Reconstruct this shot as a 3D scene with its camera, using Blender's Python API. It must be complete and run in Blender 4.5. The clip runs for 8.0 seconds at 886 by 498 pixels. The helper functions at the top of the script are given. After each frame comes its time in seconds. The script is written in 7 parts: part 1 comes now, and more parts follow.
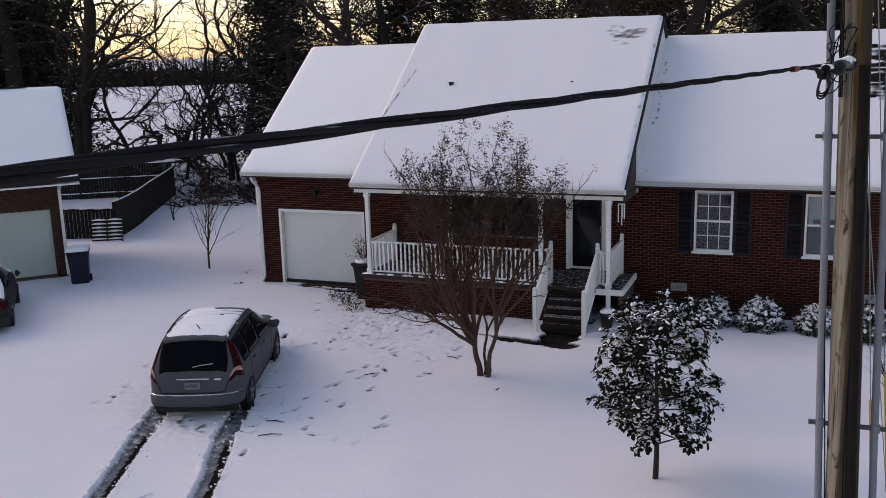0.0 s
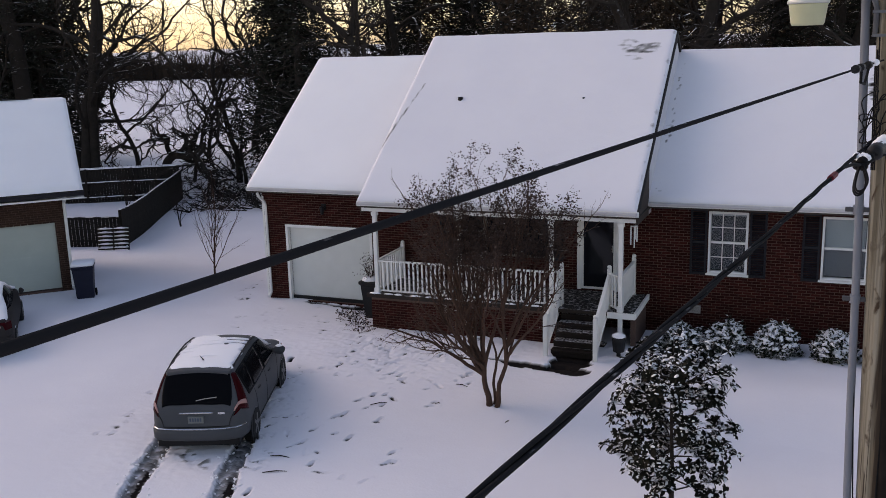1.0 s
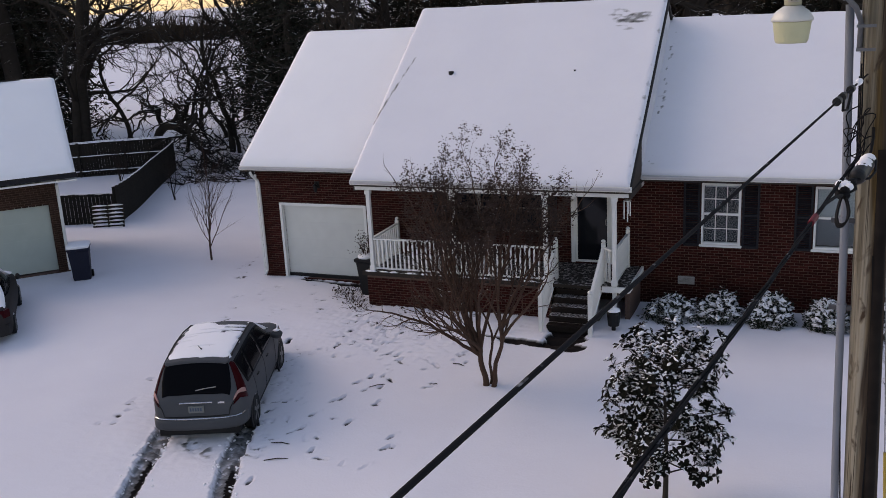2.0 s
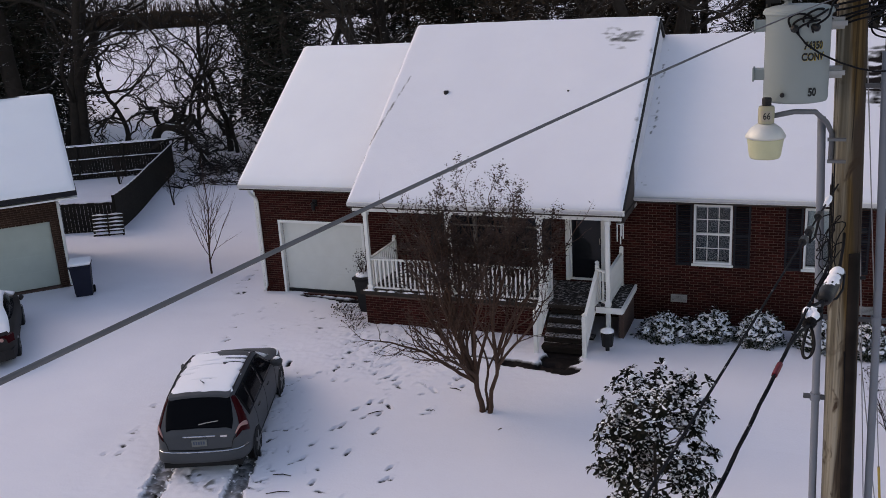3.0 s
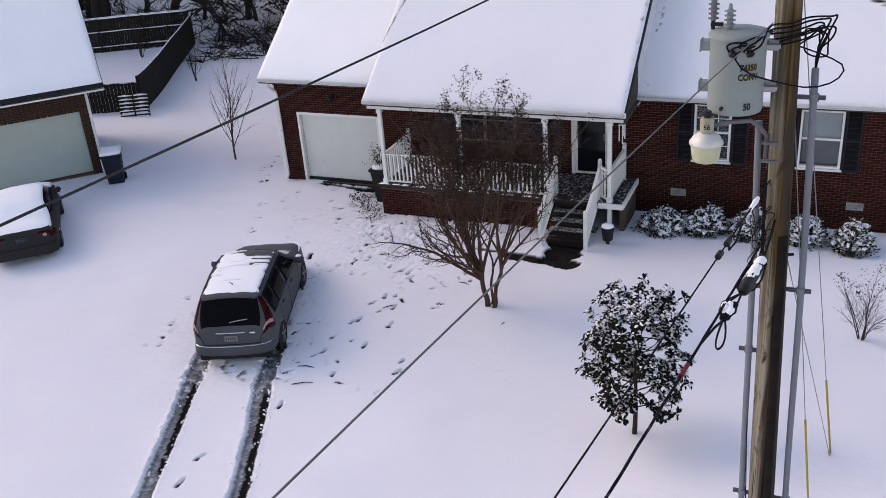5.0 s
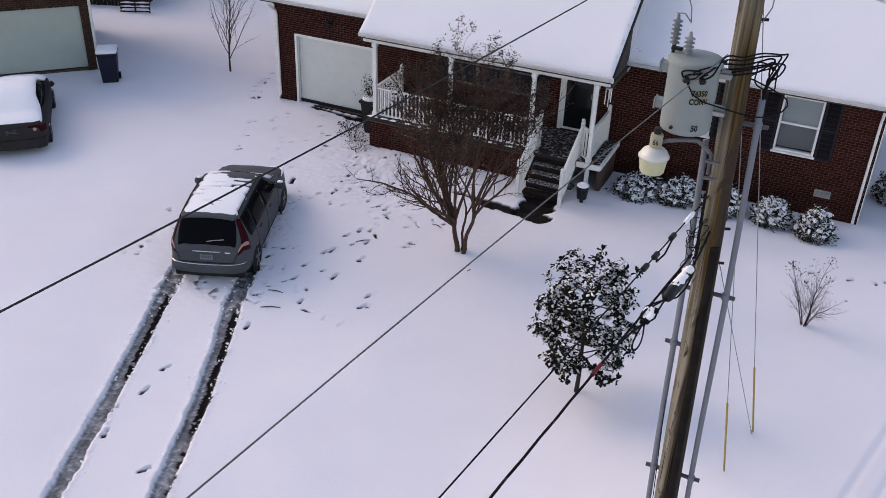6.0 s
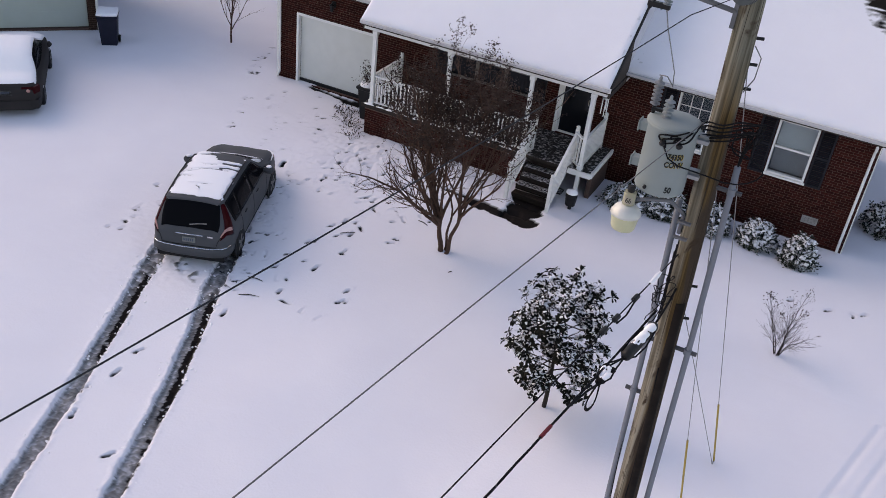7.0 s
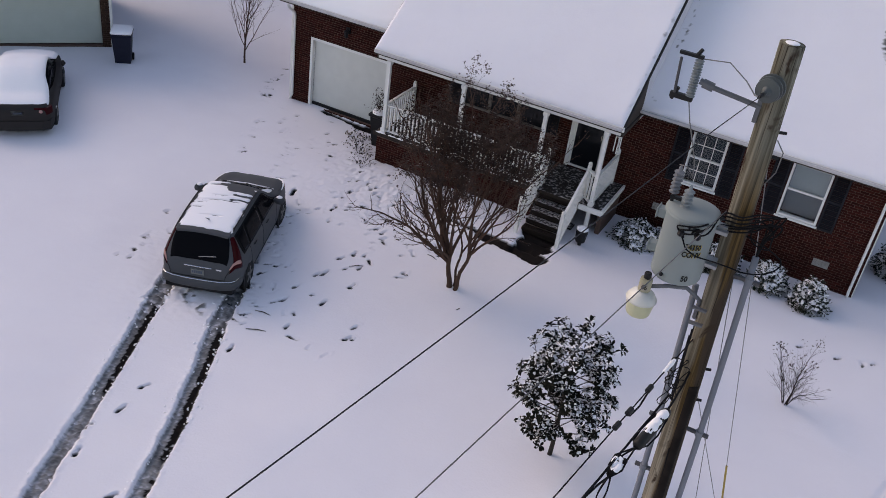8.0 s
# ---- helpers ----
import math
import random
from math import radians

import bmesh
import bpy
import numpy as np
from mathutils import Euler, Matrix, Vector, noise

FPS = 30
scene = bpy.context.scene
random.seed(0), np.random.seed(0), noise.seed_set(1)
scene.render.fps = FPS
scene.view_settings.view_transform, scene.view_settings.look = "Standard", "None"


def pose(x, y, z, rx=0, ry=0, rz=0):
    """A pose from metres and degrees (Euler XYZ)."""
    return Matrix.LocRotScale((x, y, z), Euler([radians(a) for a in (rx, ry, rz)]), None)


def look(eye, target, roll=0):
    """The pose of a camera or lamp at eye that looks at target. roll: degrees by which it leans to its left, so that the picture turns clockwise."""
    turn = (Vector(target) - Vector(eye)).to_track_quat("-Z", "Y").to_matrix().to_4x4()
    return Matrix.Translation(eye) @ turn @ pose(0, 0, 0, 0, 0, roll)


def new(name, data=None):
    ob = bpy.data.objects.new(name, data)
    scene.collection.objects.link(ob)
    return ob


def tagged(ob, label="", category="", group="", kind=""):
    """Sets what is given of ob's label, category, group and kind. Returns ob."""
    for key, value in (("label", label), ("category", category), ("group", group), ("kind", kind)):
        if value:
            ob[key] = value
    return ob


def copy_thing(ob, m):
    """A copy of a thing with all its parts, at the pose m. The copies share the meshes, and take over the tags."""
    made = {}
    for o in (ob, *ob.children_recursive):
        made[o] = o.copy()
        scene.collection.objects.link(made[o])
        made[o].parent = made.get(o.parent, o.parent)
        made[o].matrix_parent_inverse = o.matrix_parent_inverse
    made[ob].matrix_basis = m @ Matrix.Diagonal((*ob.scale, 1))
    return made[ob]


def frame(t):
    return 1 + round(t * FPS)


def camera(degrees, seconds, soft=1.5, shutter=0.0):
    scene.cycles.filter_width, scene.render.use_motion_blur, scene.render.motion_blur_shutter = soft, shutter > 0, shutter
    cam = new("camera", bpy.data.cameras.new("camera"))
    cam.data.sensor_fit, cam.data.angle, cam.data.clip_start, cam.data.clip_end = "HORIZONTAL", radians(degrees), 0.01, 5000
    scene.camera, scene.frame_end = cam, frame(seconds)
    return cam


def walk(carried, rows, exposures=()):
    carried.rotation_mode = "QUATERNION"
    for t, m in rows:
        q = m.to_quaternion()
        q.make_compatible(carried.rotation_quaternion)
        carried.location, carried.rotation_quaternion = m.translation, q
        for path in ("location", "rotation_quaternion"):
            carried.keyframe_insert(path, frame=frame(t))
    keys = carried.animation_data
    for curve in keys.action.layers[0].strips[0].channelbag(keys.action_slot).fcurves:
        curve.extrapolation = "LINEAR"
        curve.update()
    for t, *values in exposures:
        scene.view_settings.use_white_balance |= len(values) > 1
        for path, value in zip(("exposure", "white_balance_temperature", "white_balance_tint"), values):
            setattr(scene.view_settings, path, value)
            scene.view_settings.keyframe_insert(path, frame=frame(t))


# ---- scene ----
cam = camera(50.4, 8.0, soft=0.6)
PATH = [
    (0, (0.149, -0.029, 6.723), (-0.577, 1.787, 6.302), -1.7),
    (0.5, (0.018, 0.188, 7.007), (-0.702, 1.999, 6.558), -1.2),
    (1, (-0.035, 0.49, 7.341), (-0.777, 2.294, 6.903), -1.7),
    (1.5, (-0.066, 0.568, 7.627), (-0.791, 2.366, 7.135), -1.9),
    (1.7, (-0.041, 0.57, 7.672), (-0.767, 2.364, 7.167), -2.3),
    (2.8, (0.141, 0.63, 8.79), (-0.597, 2.392, 8.201), -4.4),
    (3, (0.161, 0.566, 8.954), (-0.566, 2.339, 8.383), -3.6),
    (3.5, (0.291, 0.384, 9.373), (-0.438, 2.157, 8.801), -5.1),
    (4, (0.489, 0.078, 9.881), (-0.238, 1.839, 9.272), -5.3),
    (4.5, (0.681, -0.015, 10.187), (-0.048, 1.663, 9.379), -5.6),
    (4.7, (0.781, -0.003, 10.334), (0.042, 1.655, 9.494), -5.5),
    (5.8, (1.237, -0.268, 11.296), (0.52, 1.318, 10.311), 0.7),
    (6, (1.353, -0.256, 11.446), (0.658, 1.315, 10.421), 2.2),
    (6.5, (1.416, -0.082, 11.759), (0.736, 1.463, 10.686), 3.8),
    (7, (1.408, 0.172, 12.087), (0.741, 1.717, 11.006), 7.0),
    (7.5, (1.298, 0.376, 12.334), (0.614, 1.92, 11.262), 7.8),
    (8, (1.056, 0.533, 12.668), (0.376, 2.075, 11.592), 8.3),
]
EXPOSURES = [(t, stops - 0.33, 8250, 20) for t, stops in ((0, 0.85), (1.5, 0.85), (3.0, 0.92), (3.7, 1.18), (4.2, 1.36), (4.6, 1.38), (6.5, 1.24), (7.0, 1.25), (7.5, 1.23), (8.0, 1.03))]
walk(cam, [(t, look(eye, target, roll)) for t, eye, target, roll in PATH], EXPOSURES)

# ---- world and light: thin bright cloud, the sun set off to the left so the sky in view stays dimmer ----
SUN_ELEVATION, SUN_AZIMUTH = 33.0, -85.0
world = bpy.data.worlds.new("winter_sky")
scene.world = world
world.use_nodes = True
wn, wl = world.node_tree.nodes, world.node_tree.links
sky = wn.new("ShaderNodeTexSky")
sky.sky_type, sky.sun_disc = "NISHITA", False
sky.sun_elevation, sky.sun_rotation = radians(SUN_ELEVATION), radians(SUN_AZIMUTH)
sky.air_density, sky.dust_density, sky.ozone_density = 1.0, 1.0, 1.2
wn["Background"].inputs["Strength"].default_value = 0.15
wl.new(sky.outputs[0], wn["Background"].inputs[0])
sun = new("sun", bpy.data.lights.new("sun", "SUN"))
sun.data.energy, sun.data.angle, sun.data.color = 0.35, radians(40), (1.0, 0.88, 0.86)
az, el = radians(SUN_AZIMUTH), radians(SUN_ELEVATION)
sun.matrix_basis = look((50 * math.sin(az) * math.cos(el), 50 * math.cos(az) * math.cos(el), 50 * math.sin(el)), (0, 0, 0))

# ---- materials ----
def material(name, color, rough=0.8, metal=0.0, vary=0.25, grain=8.0, stain=0.6, bump=0.15, bump_scale=40.0, spec=0.2, island=0.0):
    """A surface with grain and larger stains, both in metres of the world."""
    m = bpy.data.materials.new(name)
    m.use_nodes = True
    n, l = m.node_tree.nodes, m.node_tree.links
    b = n["Principled BSDF"]
    b.inputs["Roughness"].default_value, b.inputs["Metallic"].default_value = rough, metal
    b.inputs["Specular IOR Level"].default_value = spec
    co = n.new("ShaderNodeTexCoord")
    fine, wide = n.new("ShaderNodeTexNoise"), n.new("ShaderNodeTexNoise")
    fine.inputs["Scale"].default_value, fine.inputs["Detail"].default_value = grain, 6
    wide.inputs["Scale"].default_value, wide.inputs["Detail"].default_value = stain, 3
    l.new(co.outputs["Object"], fine.inputs["Vector"])
    l.new(co.outputs["Object"], wide.inputs["Vector"])
    mul = n.new("ShaderNodeMath")
    mul.operation = "ADD"
    l.new(fine.outputs["Fac"], mul.inputs[0])
    l.new(wide.outputs["Fac"], mul.inputs[1])
    last = mul.outputs[0]
    if island:
        geo = n.new("ShaderNodeNewGeometry")
        oi = n.new("ShaderNodeObjectInfo")
        s1 = n.new("ShaderNodeMath")
        s1.operation = "MULTIPLY_ADD"
        s1.inputs[1].default_value = island
        l.new(geo.outputs["Random Per Island"], s1.inputs[0])
        l.new(last, s1.inputs[2])
        s2 = n.new("ShaderNodeMath")
        s2.operation = "MULTIPLY_ADD"
        s2.inputs[1].default_value = island
        l.new(oi.outputs["Random"], s2.inputs[0])
        l.new(s1.outputs[0], s2.inputs[2])
        s3 = n.new("ShaderNodeMath")
        s3.operation = "SUBTRACT"
        s3.inputs[1].default_value = island
        l.new(s2.outputs[0], s3.inputs[0])
        last = s3.outputs[0]
    ramp = n.new("ShaderNodeMapRange")
    ramp.inputs["From Min"].default_value, ramp.inputs["From Max"].default_value = 0.6, 1.4
    ramp.inputs["To Min"].default_value, ramp.inputs["To Max"].default_value = 1 - vary, 1 + vary
    l.new(last, ramp.inputs["Value"])
    tint = n.new("ShaderNodeVectorMath")
    tint.operation = "SCALE"
    tint.inputs[0].default_value = color
    l.new(ramp.outputs[0], tint.inputs["Scale"])
    l.new(tint.outputs[0], b.inputs["Base Color"])
    if bump:
        grainy = n.new("ShaderNodeTexNoise")
        grainy.inputs["Scale"].default_value, grainy.inputs["Detail"].default_value = bump_scale, 4
        l.new(co.outputs["Object"], grainy.inputs["Vector"])
        bm = n.new("ShaderNodeBump")
        bm.inputs["Strength"].default_value, bm.inputs["Distance"].default_value = bump, 0.02
        l.new(grainy.outputs["Fac"], bm.inputs["Height"])
        l.new(bm.outputs[0], b.inputs["Normal"])
    return m


SNOW_COLOR = (0.86, 0.86, 0.89, 1)


def snowed(m, amount=0.5, scale=5.0, soft=0.25):
    """Lays snow on the faces of m that look up, in patches."""
    n, l = m.node_tree.nodes, m.node_tree.links
    b = n["Principled BSDF"]
    old = b.inputs["Base Color"].links[0].from_socket
    geo, co, pat = n.new("ShaderNodeNewGeometry"), n.new("ShaderNodeTexCoord"), n.new("ShaderNodeTexNoise")
    pat.inputs["Scale"].default_value, pat.inputs["Detail"].default_value = scale, 4
    l.new(co.outputs["Object"], pat.inputs["Vector"])
    sep = n.new("ShaderNodeSeparateXYZ")
    l.new(geo.outputs["True Normal"], sep.inputs[0])
    add = n.new("ShaderNodeMath")
    add.operation = "ADD"
    l.new(sep.outputs["Z"], add.inputs[0])
    l.new(pat.outputs["Fac"], add.inputs[1])
    rng = n.new("ShaderNodeMapRange")
    rng.inputs["From Min"].default_value, rng.inputs["From Max"].default_value = 1.5 - amount, 1.5 - amount + soft
    l.new(add.outputs[0], rng.inputs["Value"])
    mix = n.new("ShaderNodeMix")
    mix.data_type = "RGBA"
    l.new(rng.outputs[0], mix.inputs["Factor"])
    l.new(old, mix.inputs["A"])
    mix.inputs["B"].default_value = SNOW_COLOR
    l.new(mix.outputs["Result"], b.inputs["Base Color"])
    return m


def snow_material(name, bare=False):
    """Snow; with bare, the vertex value "bare" lets melt and wet dark ground through, and darkens prints, hollows and
    rut edges.
    """
    m = bpy.data.materials.new(name)
    m.use_nodes = True
    n, l = m.node_tree.nodes, m.node_tree.links
    b = n["Principled BSDF"]
    b.inputs["Roughness"].default_value = 0.75
    b.inputs["Specular IOR Level"].default_value = 0.06
    co = n.new("ShaderNodeTexCoord")
    big, small = n.new("ShaderNodeTexNoise"), n.new("ShaderNodeTexNoise")
    big.inputs["Scale"].default_value, big.inputs["Detail"].default_value = 0.7, 4
    small.inputs["Scale"].default_value, small.inputs["Detail"].default_value = 22, 6
    for t in (big, small):
        l.new(co.outputs["Object"], t.inputs["Vector"])
    mix = n.new("ShaderNodeMix")
    mix.data_type = "RGBA"
    mix.inputs["A"].default_value, mix.inputs["B"].default_value = (0.82, 0.82, 0.86, 1), (0.9, 0.9, 0.92, 1)
    l.new(big.outputs["Fac"], mix.inputs["Factor"])
    out = mix.outputs["Result"]
    if bare:
        at = n.new("ShaderNodeAttribute")
        at.attribute_name = "bare"
        rag = n.new("ShaderNodeTexNoise")
        rag.inputs["Scale"].default_value, rag.inputs["Detail"].default_value = 12, 6
        l.new(co.outputs["Object"], rag.inputs["Vector"])
        s = n.new("ShaderNodeMath")
        s.operation = "MULTIPLY_ADD"
        s.inputs[1].default_value = 0.22
        l.new(rag.outputs["Fac"], s.inputs[0])
        l.new(at.outputs["Fac"], s.inputs[2])
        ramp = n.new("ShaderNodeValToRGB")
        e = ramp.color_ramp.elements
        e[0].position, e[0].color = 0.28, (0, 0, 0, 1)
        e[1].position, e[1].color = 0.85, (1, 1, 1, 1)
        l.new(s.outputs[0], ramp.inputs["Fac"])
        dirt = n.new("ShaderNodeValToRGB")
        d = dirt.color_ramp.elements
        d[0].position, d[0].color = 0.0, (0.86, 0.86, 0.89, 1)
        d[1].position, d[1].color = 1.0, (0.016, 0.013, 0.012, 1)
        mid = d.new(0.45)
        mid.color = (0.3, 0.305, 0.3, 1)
        l.new(ramp.outputs["Color"], dirt.inputs["Fac"])
        mx = n.new("ShaderNodeMix")
        mx.data_type = "RGBA"
        mx.blend_type = "MULTIPLY"
        mx.inputs["Factor"].default_value = 1.0
        l.new(out, mx.inputs["A"])
        l.new(dirt.outputs["Color"], mx.inputs["B"])
        out = mx.outputs["Result"]
    l.new(out, b.inputs["Base Color"])
    hs = n.new("ShaderNodeMath")
    hs.operation = "MULTIPLY_ADD"
    hs.inputs[1].default_value = 0.15
    l.new(small.outputs["Fac"], hs.inputs[0])
    l.new(big.outputs["Fac"], hs.inputs[2])
    bump = n.new("ShaderNodeBump")
    bump.inputs["Strength"].default_value, bump.inputs["Distance"].default_value = 0.5, 0.06
    l.new(hs.outputs[0], bump.inputs["Height"])
    l.new(bump.outputs[0], b.inputs["Normal"])
    return m


def glass_material(name, color=(0.02, 0.025, 0.03), rough=0.06, spec=0.5):
    m = bpy.data.materials.new(name)
    m.use_nodes = True
    b = m.node_tree.nodes["Principled BSDF"]
    b.inputs["Base Color"].default_value = (*color, 1)
    b.inputs["Roughness"].default_value = rough
    b.inputs["Specular IOR Level"].default_value = spec
    return m


SNOW = snow_material("snow")
GROUND = snow_material("trodden_snow", bare=True)
MORTAR = material("mortar", (0.105, 0.066, 0.055), vary=0.25, grain=30)
BRICK = material("brick", (0.045, 0.0105, 0.0078), rough=0.9, vary=0.38, grain=14, stain=1.2, island=0.7, bump=0.3, spec=0.08)
BRICK_N = material("brown_brick", (0.055, 0.03, 0.021), spec=0.1, rough=0.85, vary=0.35, grain=14, stain=1.2, island=0.4)
WHITE = material("white_paint", (0.72, 0.72, 0.7), rough=0.5, vary=0.08, grain=5, bump=0.06)
DOORWHITE = material("garage_door_paint", (0.6, 0.61, 0.58), rough=0.5, vary=0.06, grain=3, bump=0.05)
GREENWHITE = material("pale_door_paint", (0.4, 0.45, 0.41), rough=0.5, vary=0.06, grain=3, bump=0.05)
SHUTTER = material("dark_shutter_paint", (0.012, 0.012, 0.016), rough=0.6, vary=0.2)
SHINGLE = material("shingles", (0.03, 0.028, 0.027), rough=0.9, vary=0.35, grain=25)
DARKGLASS = glass_material("dark_window_glass", (0.008, 0.009, 0.012), 0.06, 0.3)
BLIND = material("window_blind", (0.48, 0.52, 0.53), rough=0.6, vary=0.06)
DARKWOOD = material("weathered_dark_wood", (0.032, 0.025, 0.018), rough=0.9, vary=0.35, grain=10)
STEPWOOD = snowed(material("step_boards", (0.024, 0.018, 0.015), rough=0.85, vary=0.3, grain=12), 0.08, 18, 0.4)
WETWOOD = material("wet_step_boards", (0.016, 0.011, 0.009), rough=0.6, vary=0.35, grain=12)
# porch window frame: the porch's shade is put into this darker colour
SHADEDFRAME = material("shaded_window_frame", (0.15, 0.135, 0.125), rough=0.6, vary=0.15)
# dark brown put into the soffit colour for the shade under the eaves
SOFFIT = material("shaded_brown_soffit", (0.05, 0.04, 0.035), rough=0.8, vary=0.2)
PORCHWOOD = snowed(material("porch_boards", (0.03, 0.024, 0.02), rough=0.85, vary=0.3), 0.0, 14, 0.4)
GREYVENT = material("grey_vent_metal", (0.3, 0.29, 0.28), rough=0.6, metal=0.2)
BLACK = material("black_plastic", (0.012, 0.012, 0.013), rough=0.5, vary=0.2)
RUBBER = material("rubber_cable", (0.007, 0.007, 0.008), rough=0.8, vary=0.25, spec=0.12)
ICED = snowed(material("dark_cable", (0.014, 0.014, 0.016), rough=0.9, vary=0.25, spec=0.04), -0.04, 12, 0.5)
WIRE = material("bare_aluminium_wire", (0.2, 0.2, 0.2), rough=0.5, metal=0.7)
# ---- mesh helpers ----
class Geo:
    """Collects points and faces of one mesh."""

    def __init__(self):
        self.v, self.f = [], []

    def add(self, vs, fs):
        o = len(self.v)
        self.v.extend(tuple(p) for p in vs)
        self.f.extend(tuple(i + o for i in q) for q in fs)
        return self

    def box(self, x0, x1, y0, y1, z0, z1, m=None):
        vs = [Vector((x, y, z)) for z in (z0, z1) for y in (y0, y1) for x in (x0, x1)]
        if m:
            vs = [m @ p for p in vs]
        return self.add(vs, [(0, 2, 3, 1), (4, 5, 7, 6), (0, 1, 5, 4), (1, 3, 7, 5), (3, 2, 6, 7), (2, 0, 4, 6)])

    def tube(self, pts, radii, sides=8, caps=True):
        pts = [Vector(p) for p in pts]
        if not hasattr(radii, "__len__"):
            radii = [radii] * len(pts)
        o, up, vs = len(self.v), None, []
        for i, p in enumerate(pts):
            d = (pts[min(i + 1, len(pts) - 1)] - pts[max(i - 1, 0)]).normalized()
            if up is None:
                up = d.orthogonal().normalized()
            up = (up - d * up.dot(d))
            up = up.normalized() if up.length > 1e-6 else d.orthogonal().normalized()
            w = d.cross(up)
            for k in range(sides):
                a = 2 * math.pi * k / sides
                vs.append(p + (up * math.cos(a) + w * math.sin(a)) * radii[i])
        fs = []
        for i in range(len(pts) - 1):
            for k in range(sides):
                a, b = i * sides + k, i * sides + (k + 1) % sides
                fs.append((a, b, b + sides, a + sides))
        if caps:
            fs.append(tuple(reversed(range(sides))))
            fs.append(tuple(range((len(pts) - 1) * sides, len(pts) * sides)))
        return self.add(vs, fs)

    def lathe(self, profile, sides=24, m=None):
        """profile: (radius, z) from below to above, round the z axis."""
        vs, fs = [], []
        for r, z in profile:
            for k in range(sides):
                a = 2 * math.pi * k / sides
                p = Vector((r * math.cos(a), r * math.sin(a), z))
                vs.append(m @ p if m else p)
        for i in range(len(profile) - 1):
            for k in range(sides):
                a, b = i * sides + k, i * sides + (k + 1) % sides
                fs.append((a, b, b + sides, a + sides))
        fs.append(tuple(reversed(range(sides))))
        fs.append(tuple(range((len(profile) - 1) * sides, len(profile) * sides)))
        return self.add(vs, fs)

    def loft(self, rings, caps=True):
        n = len(rings[0])
        fs = []
        for i in range(len(rings) - 1):
            for k in range(n):
                a, b = i * n + k, i * n + (k + 1) % n
                fs.append((a, b, b + n, a + n))
        if caps:
            fs.append(tuple(reversed(range(n))))
            fs.append(tuple(range((len(rings) - 1) * n, len(rings) * n)))
        return self.add([p for r in rings for p in r], fs)

    def mesh(self, name, mat, smooth=False, bevel=0.0):
        me = bpy.data.meshes.new(name)
        me.from_pydata(self.v, [], self.f)
        if bevel:
            bm = bmesh.new()
            bm.from_mesh(me)
            bmesh.ops.remove_doubles(bm, verts=bm.verts, dist=1e-5)
            sharp = [e for e in bm.edges if len(e.link_faces) == 2 and e.calc_face_angle() > 0.6]
            bmesh.ops.bevel(bm, geom=sharp, offset=bevel, segments=2, profile=0.6, affect="EDGES", clamp_overlap=True)
            bm.to_mesh(me)
            bm.free()
        if mat:
            me.materials.append(mat)
        if smooth:
            me.polygons.foreach_set("use_smooth", [True] * len(me.polygons))
        me.update()
        return me


def part(name, geo, mat, parent, label="", smooth=False, bevel=0.0, kind=""):
    ob = new(name, geo.mesh(name, mat, smooth, bevel) if isinstance(geo, Geo) else geo)
    ob.parent = parent
    if label or kind:
        tagged(ob, label, kind=kind)
    return ob


def thing(name, label, category, m=None, group="", kind=""):
    ob = new(name)
    ob.empty_display_size = 0.2
    if m:
        ob.matrix_basis = m
    return tagged(ob, label, category, group, kind)


def solid(name, geo, mat, label, category, m=None, group="", kind="", smooth=False, bevel=0.0):
    ob = new(name, geo.mesh(name, mat, smooth, bevel))
    if m:
        ob.matrix_basis = m
    return tagged(ob, label, category, group, kind)


def step(a, b, x):
    t = min(1.0, max(0.0, (x - a) / (b - a)))
    return t * t * (3 - 2 * t)

# ---- ground ----
def yard(x, y):
    """The height of the snow, without tracks."""
    z = 0.02 + 0.12 * (1 - step(18.5, 23.0, y))
    z += 0.11 * max(0.0, 17.0 - max(y, 3.0)) * step(-3.5, 2.5, x)
    z -= 0.75 * step(23.5, 33.0, y)
    z -= 0.15 * step(-14.0, -26.0, x) * (1 - step(23.5, 33.0, y))
    z += 0.4 * step(50.0, 200.0, math.hypot(x, y))
    return z + 0.05 * noise.noise((x * 0.25, y * 0.25, 0.3)) + 0.025 * noise.noise((x * 0.9, y * 0.9, 1.7))


CAR = (-11.06, 15.57, 21.3)
RUTS = [
    [(-11.33, 14.0), (-10.95, 12.9), (-10.22, 11.25), (-9.53, 9.57), (-8.42, 6.72), (-7.0, 3.0), (-6.2, -3.0)],
    [(-9.8, 14.3), (-9.35, 13.1), (-8.7, 11.75), (-7.95, 10.1), (-6.9, 7.35), (-5.7, 3.6), (-4.9, -3.0)],
]
PRINTS = [(-8.58, 16.52, 64), (-8.23, 16.26, 66), (-8.55, 15.8, 89), (-8.65, 15.62, 80), (-8.42, 16.88, 95), (-8.2, 17.0, 85), (-7.94, 16.8, -48), (-8.01, 16.47, 90),
          (-7.77, 15.75, 86), (-7.92, 14.86, 92), (-8.69, 14.41, 83), (-8.75, 14.97, 71), (-9.03, 13.52, 64), (-9.09, 13.22, 4), (-8.06, 13.69, 100), (-7.76, 13.43, -4),
          (-6.89, 14.51, 79), (-9.69, 14.97, 65), (-9.57, 15.41, 64), (-8.99, 18.39, 82), (-8.62, 18.23, 76), (-8.41, 18.16, 95), (-8.11, 17.72, -41), (-9.14, 10.6, 67),
          (-9.05, 9.89, 88), (-9.21, 9.22, 90), (-8.87, 8.65, 108), (-7.68, 8.27, 70), (-8.55, 12.45, 99)]
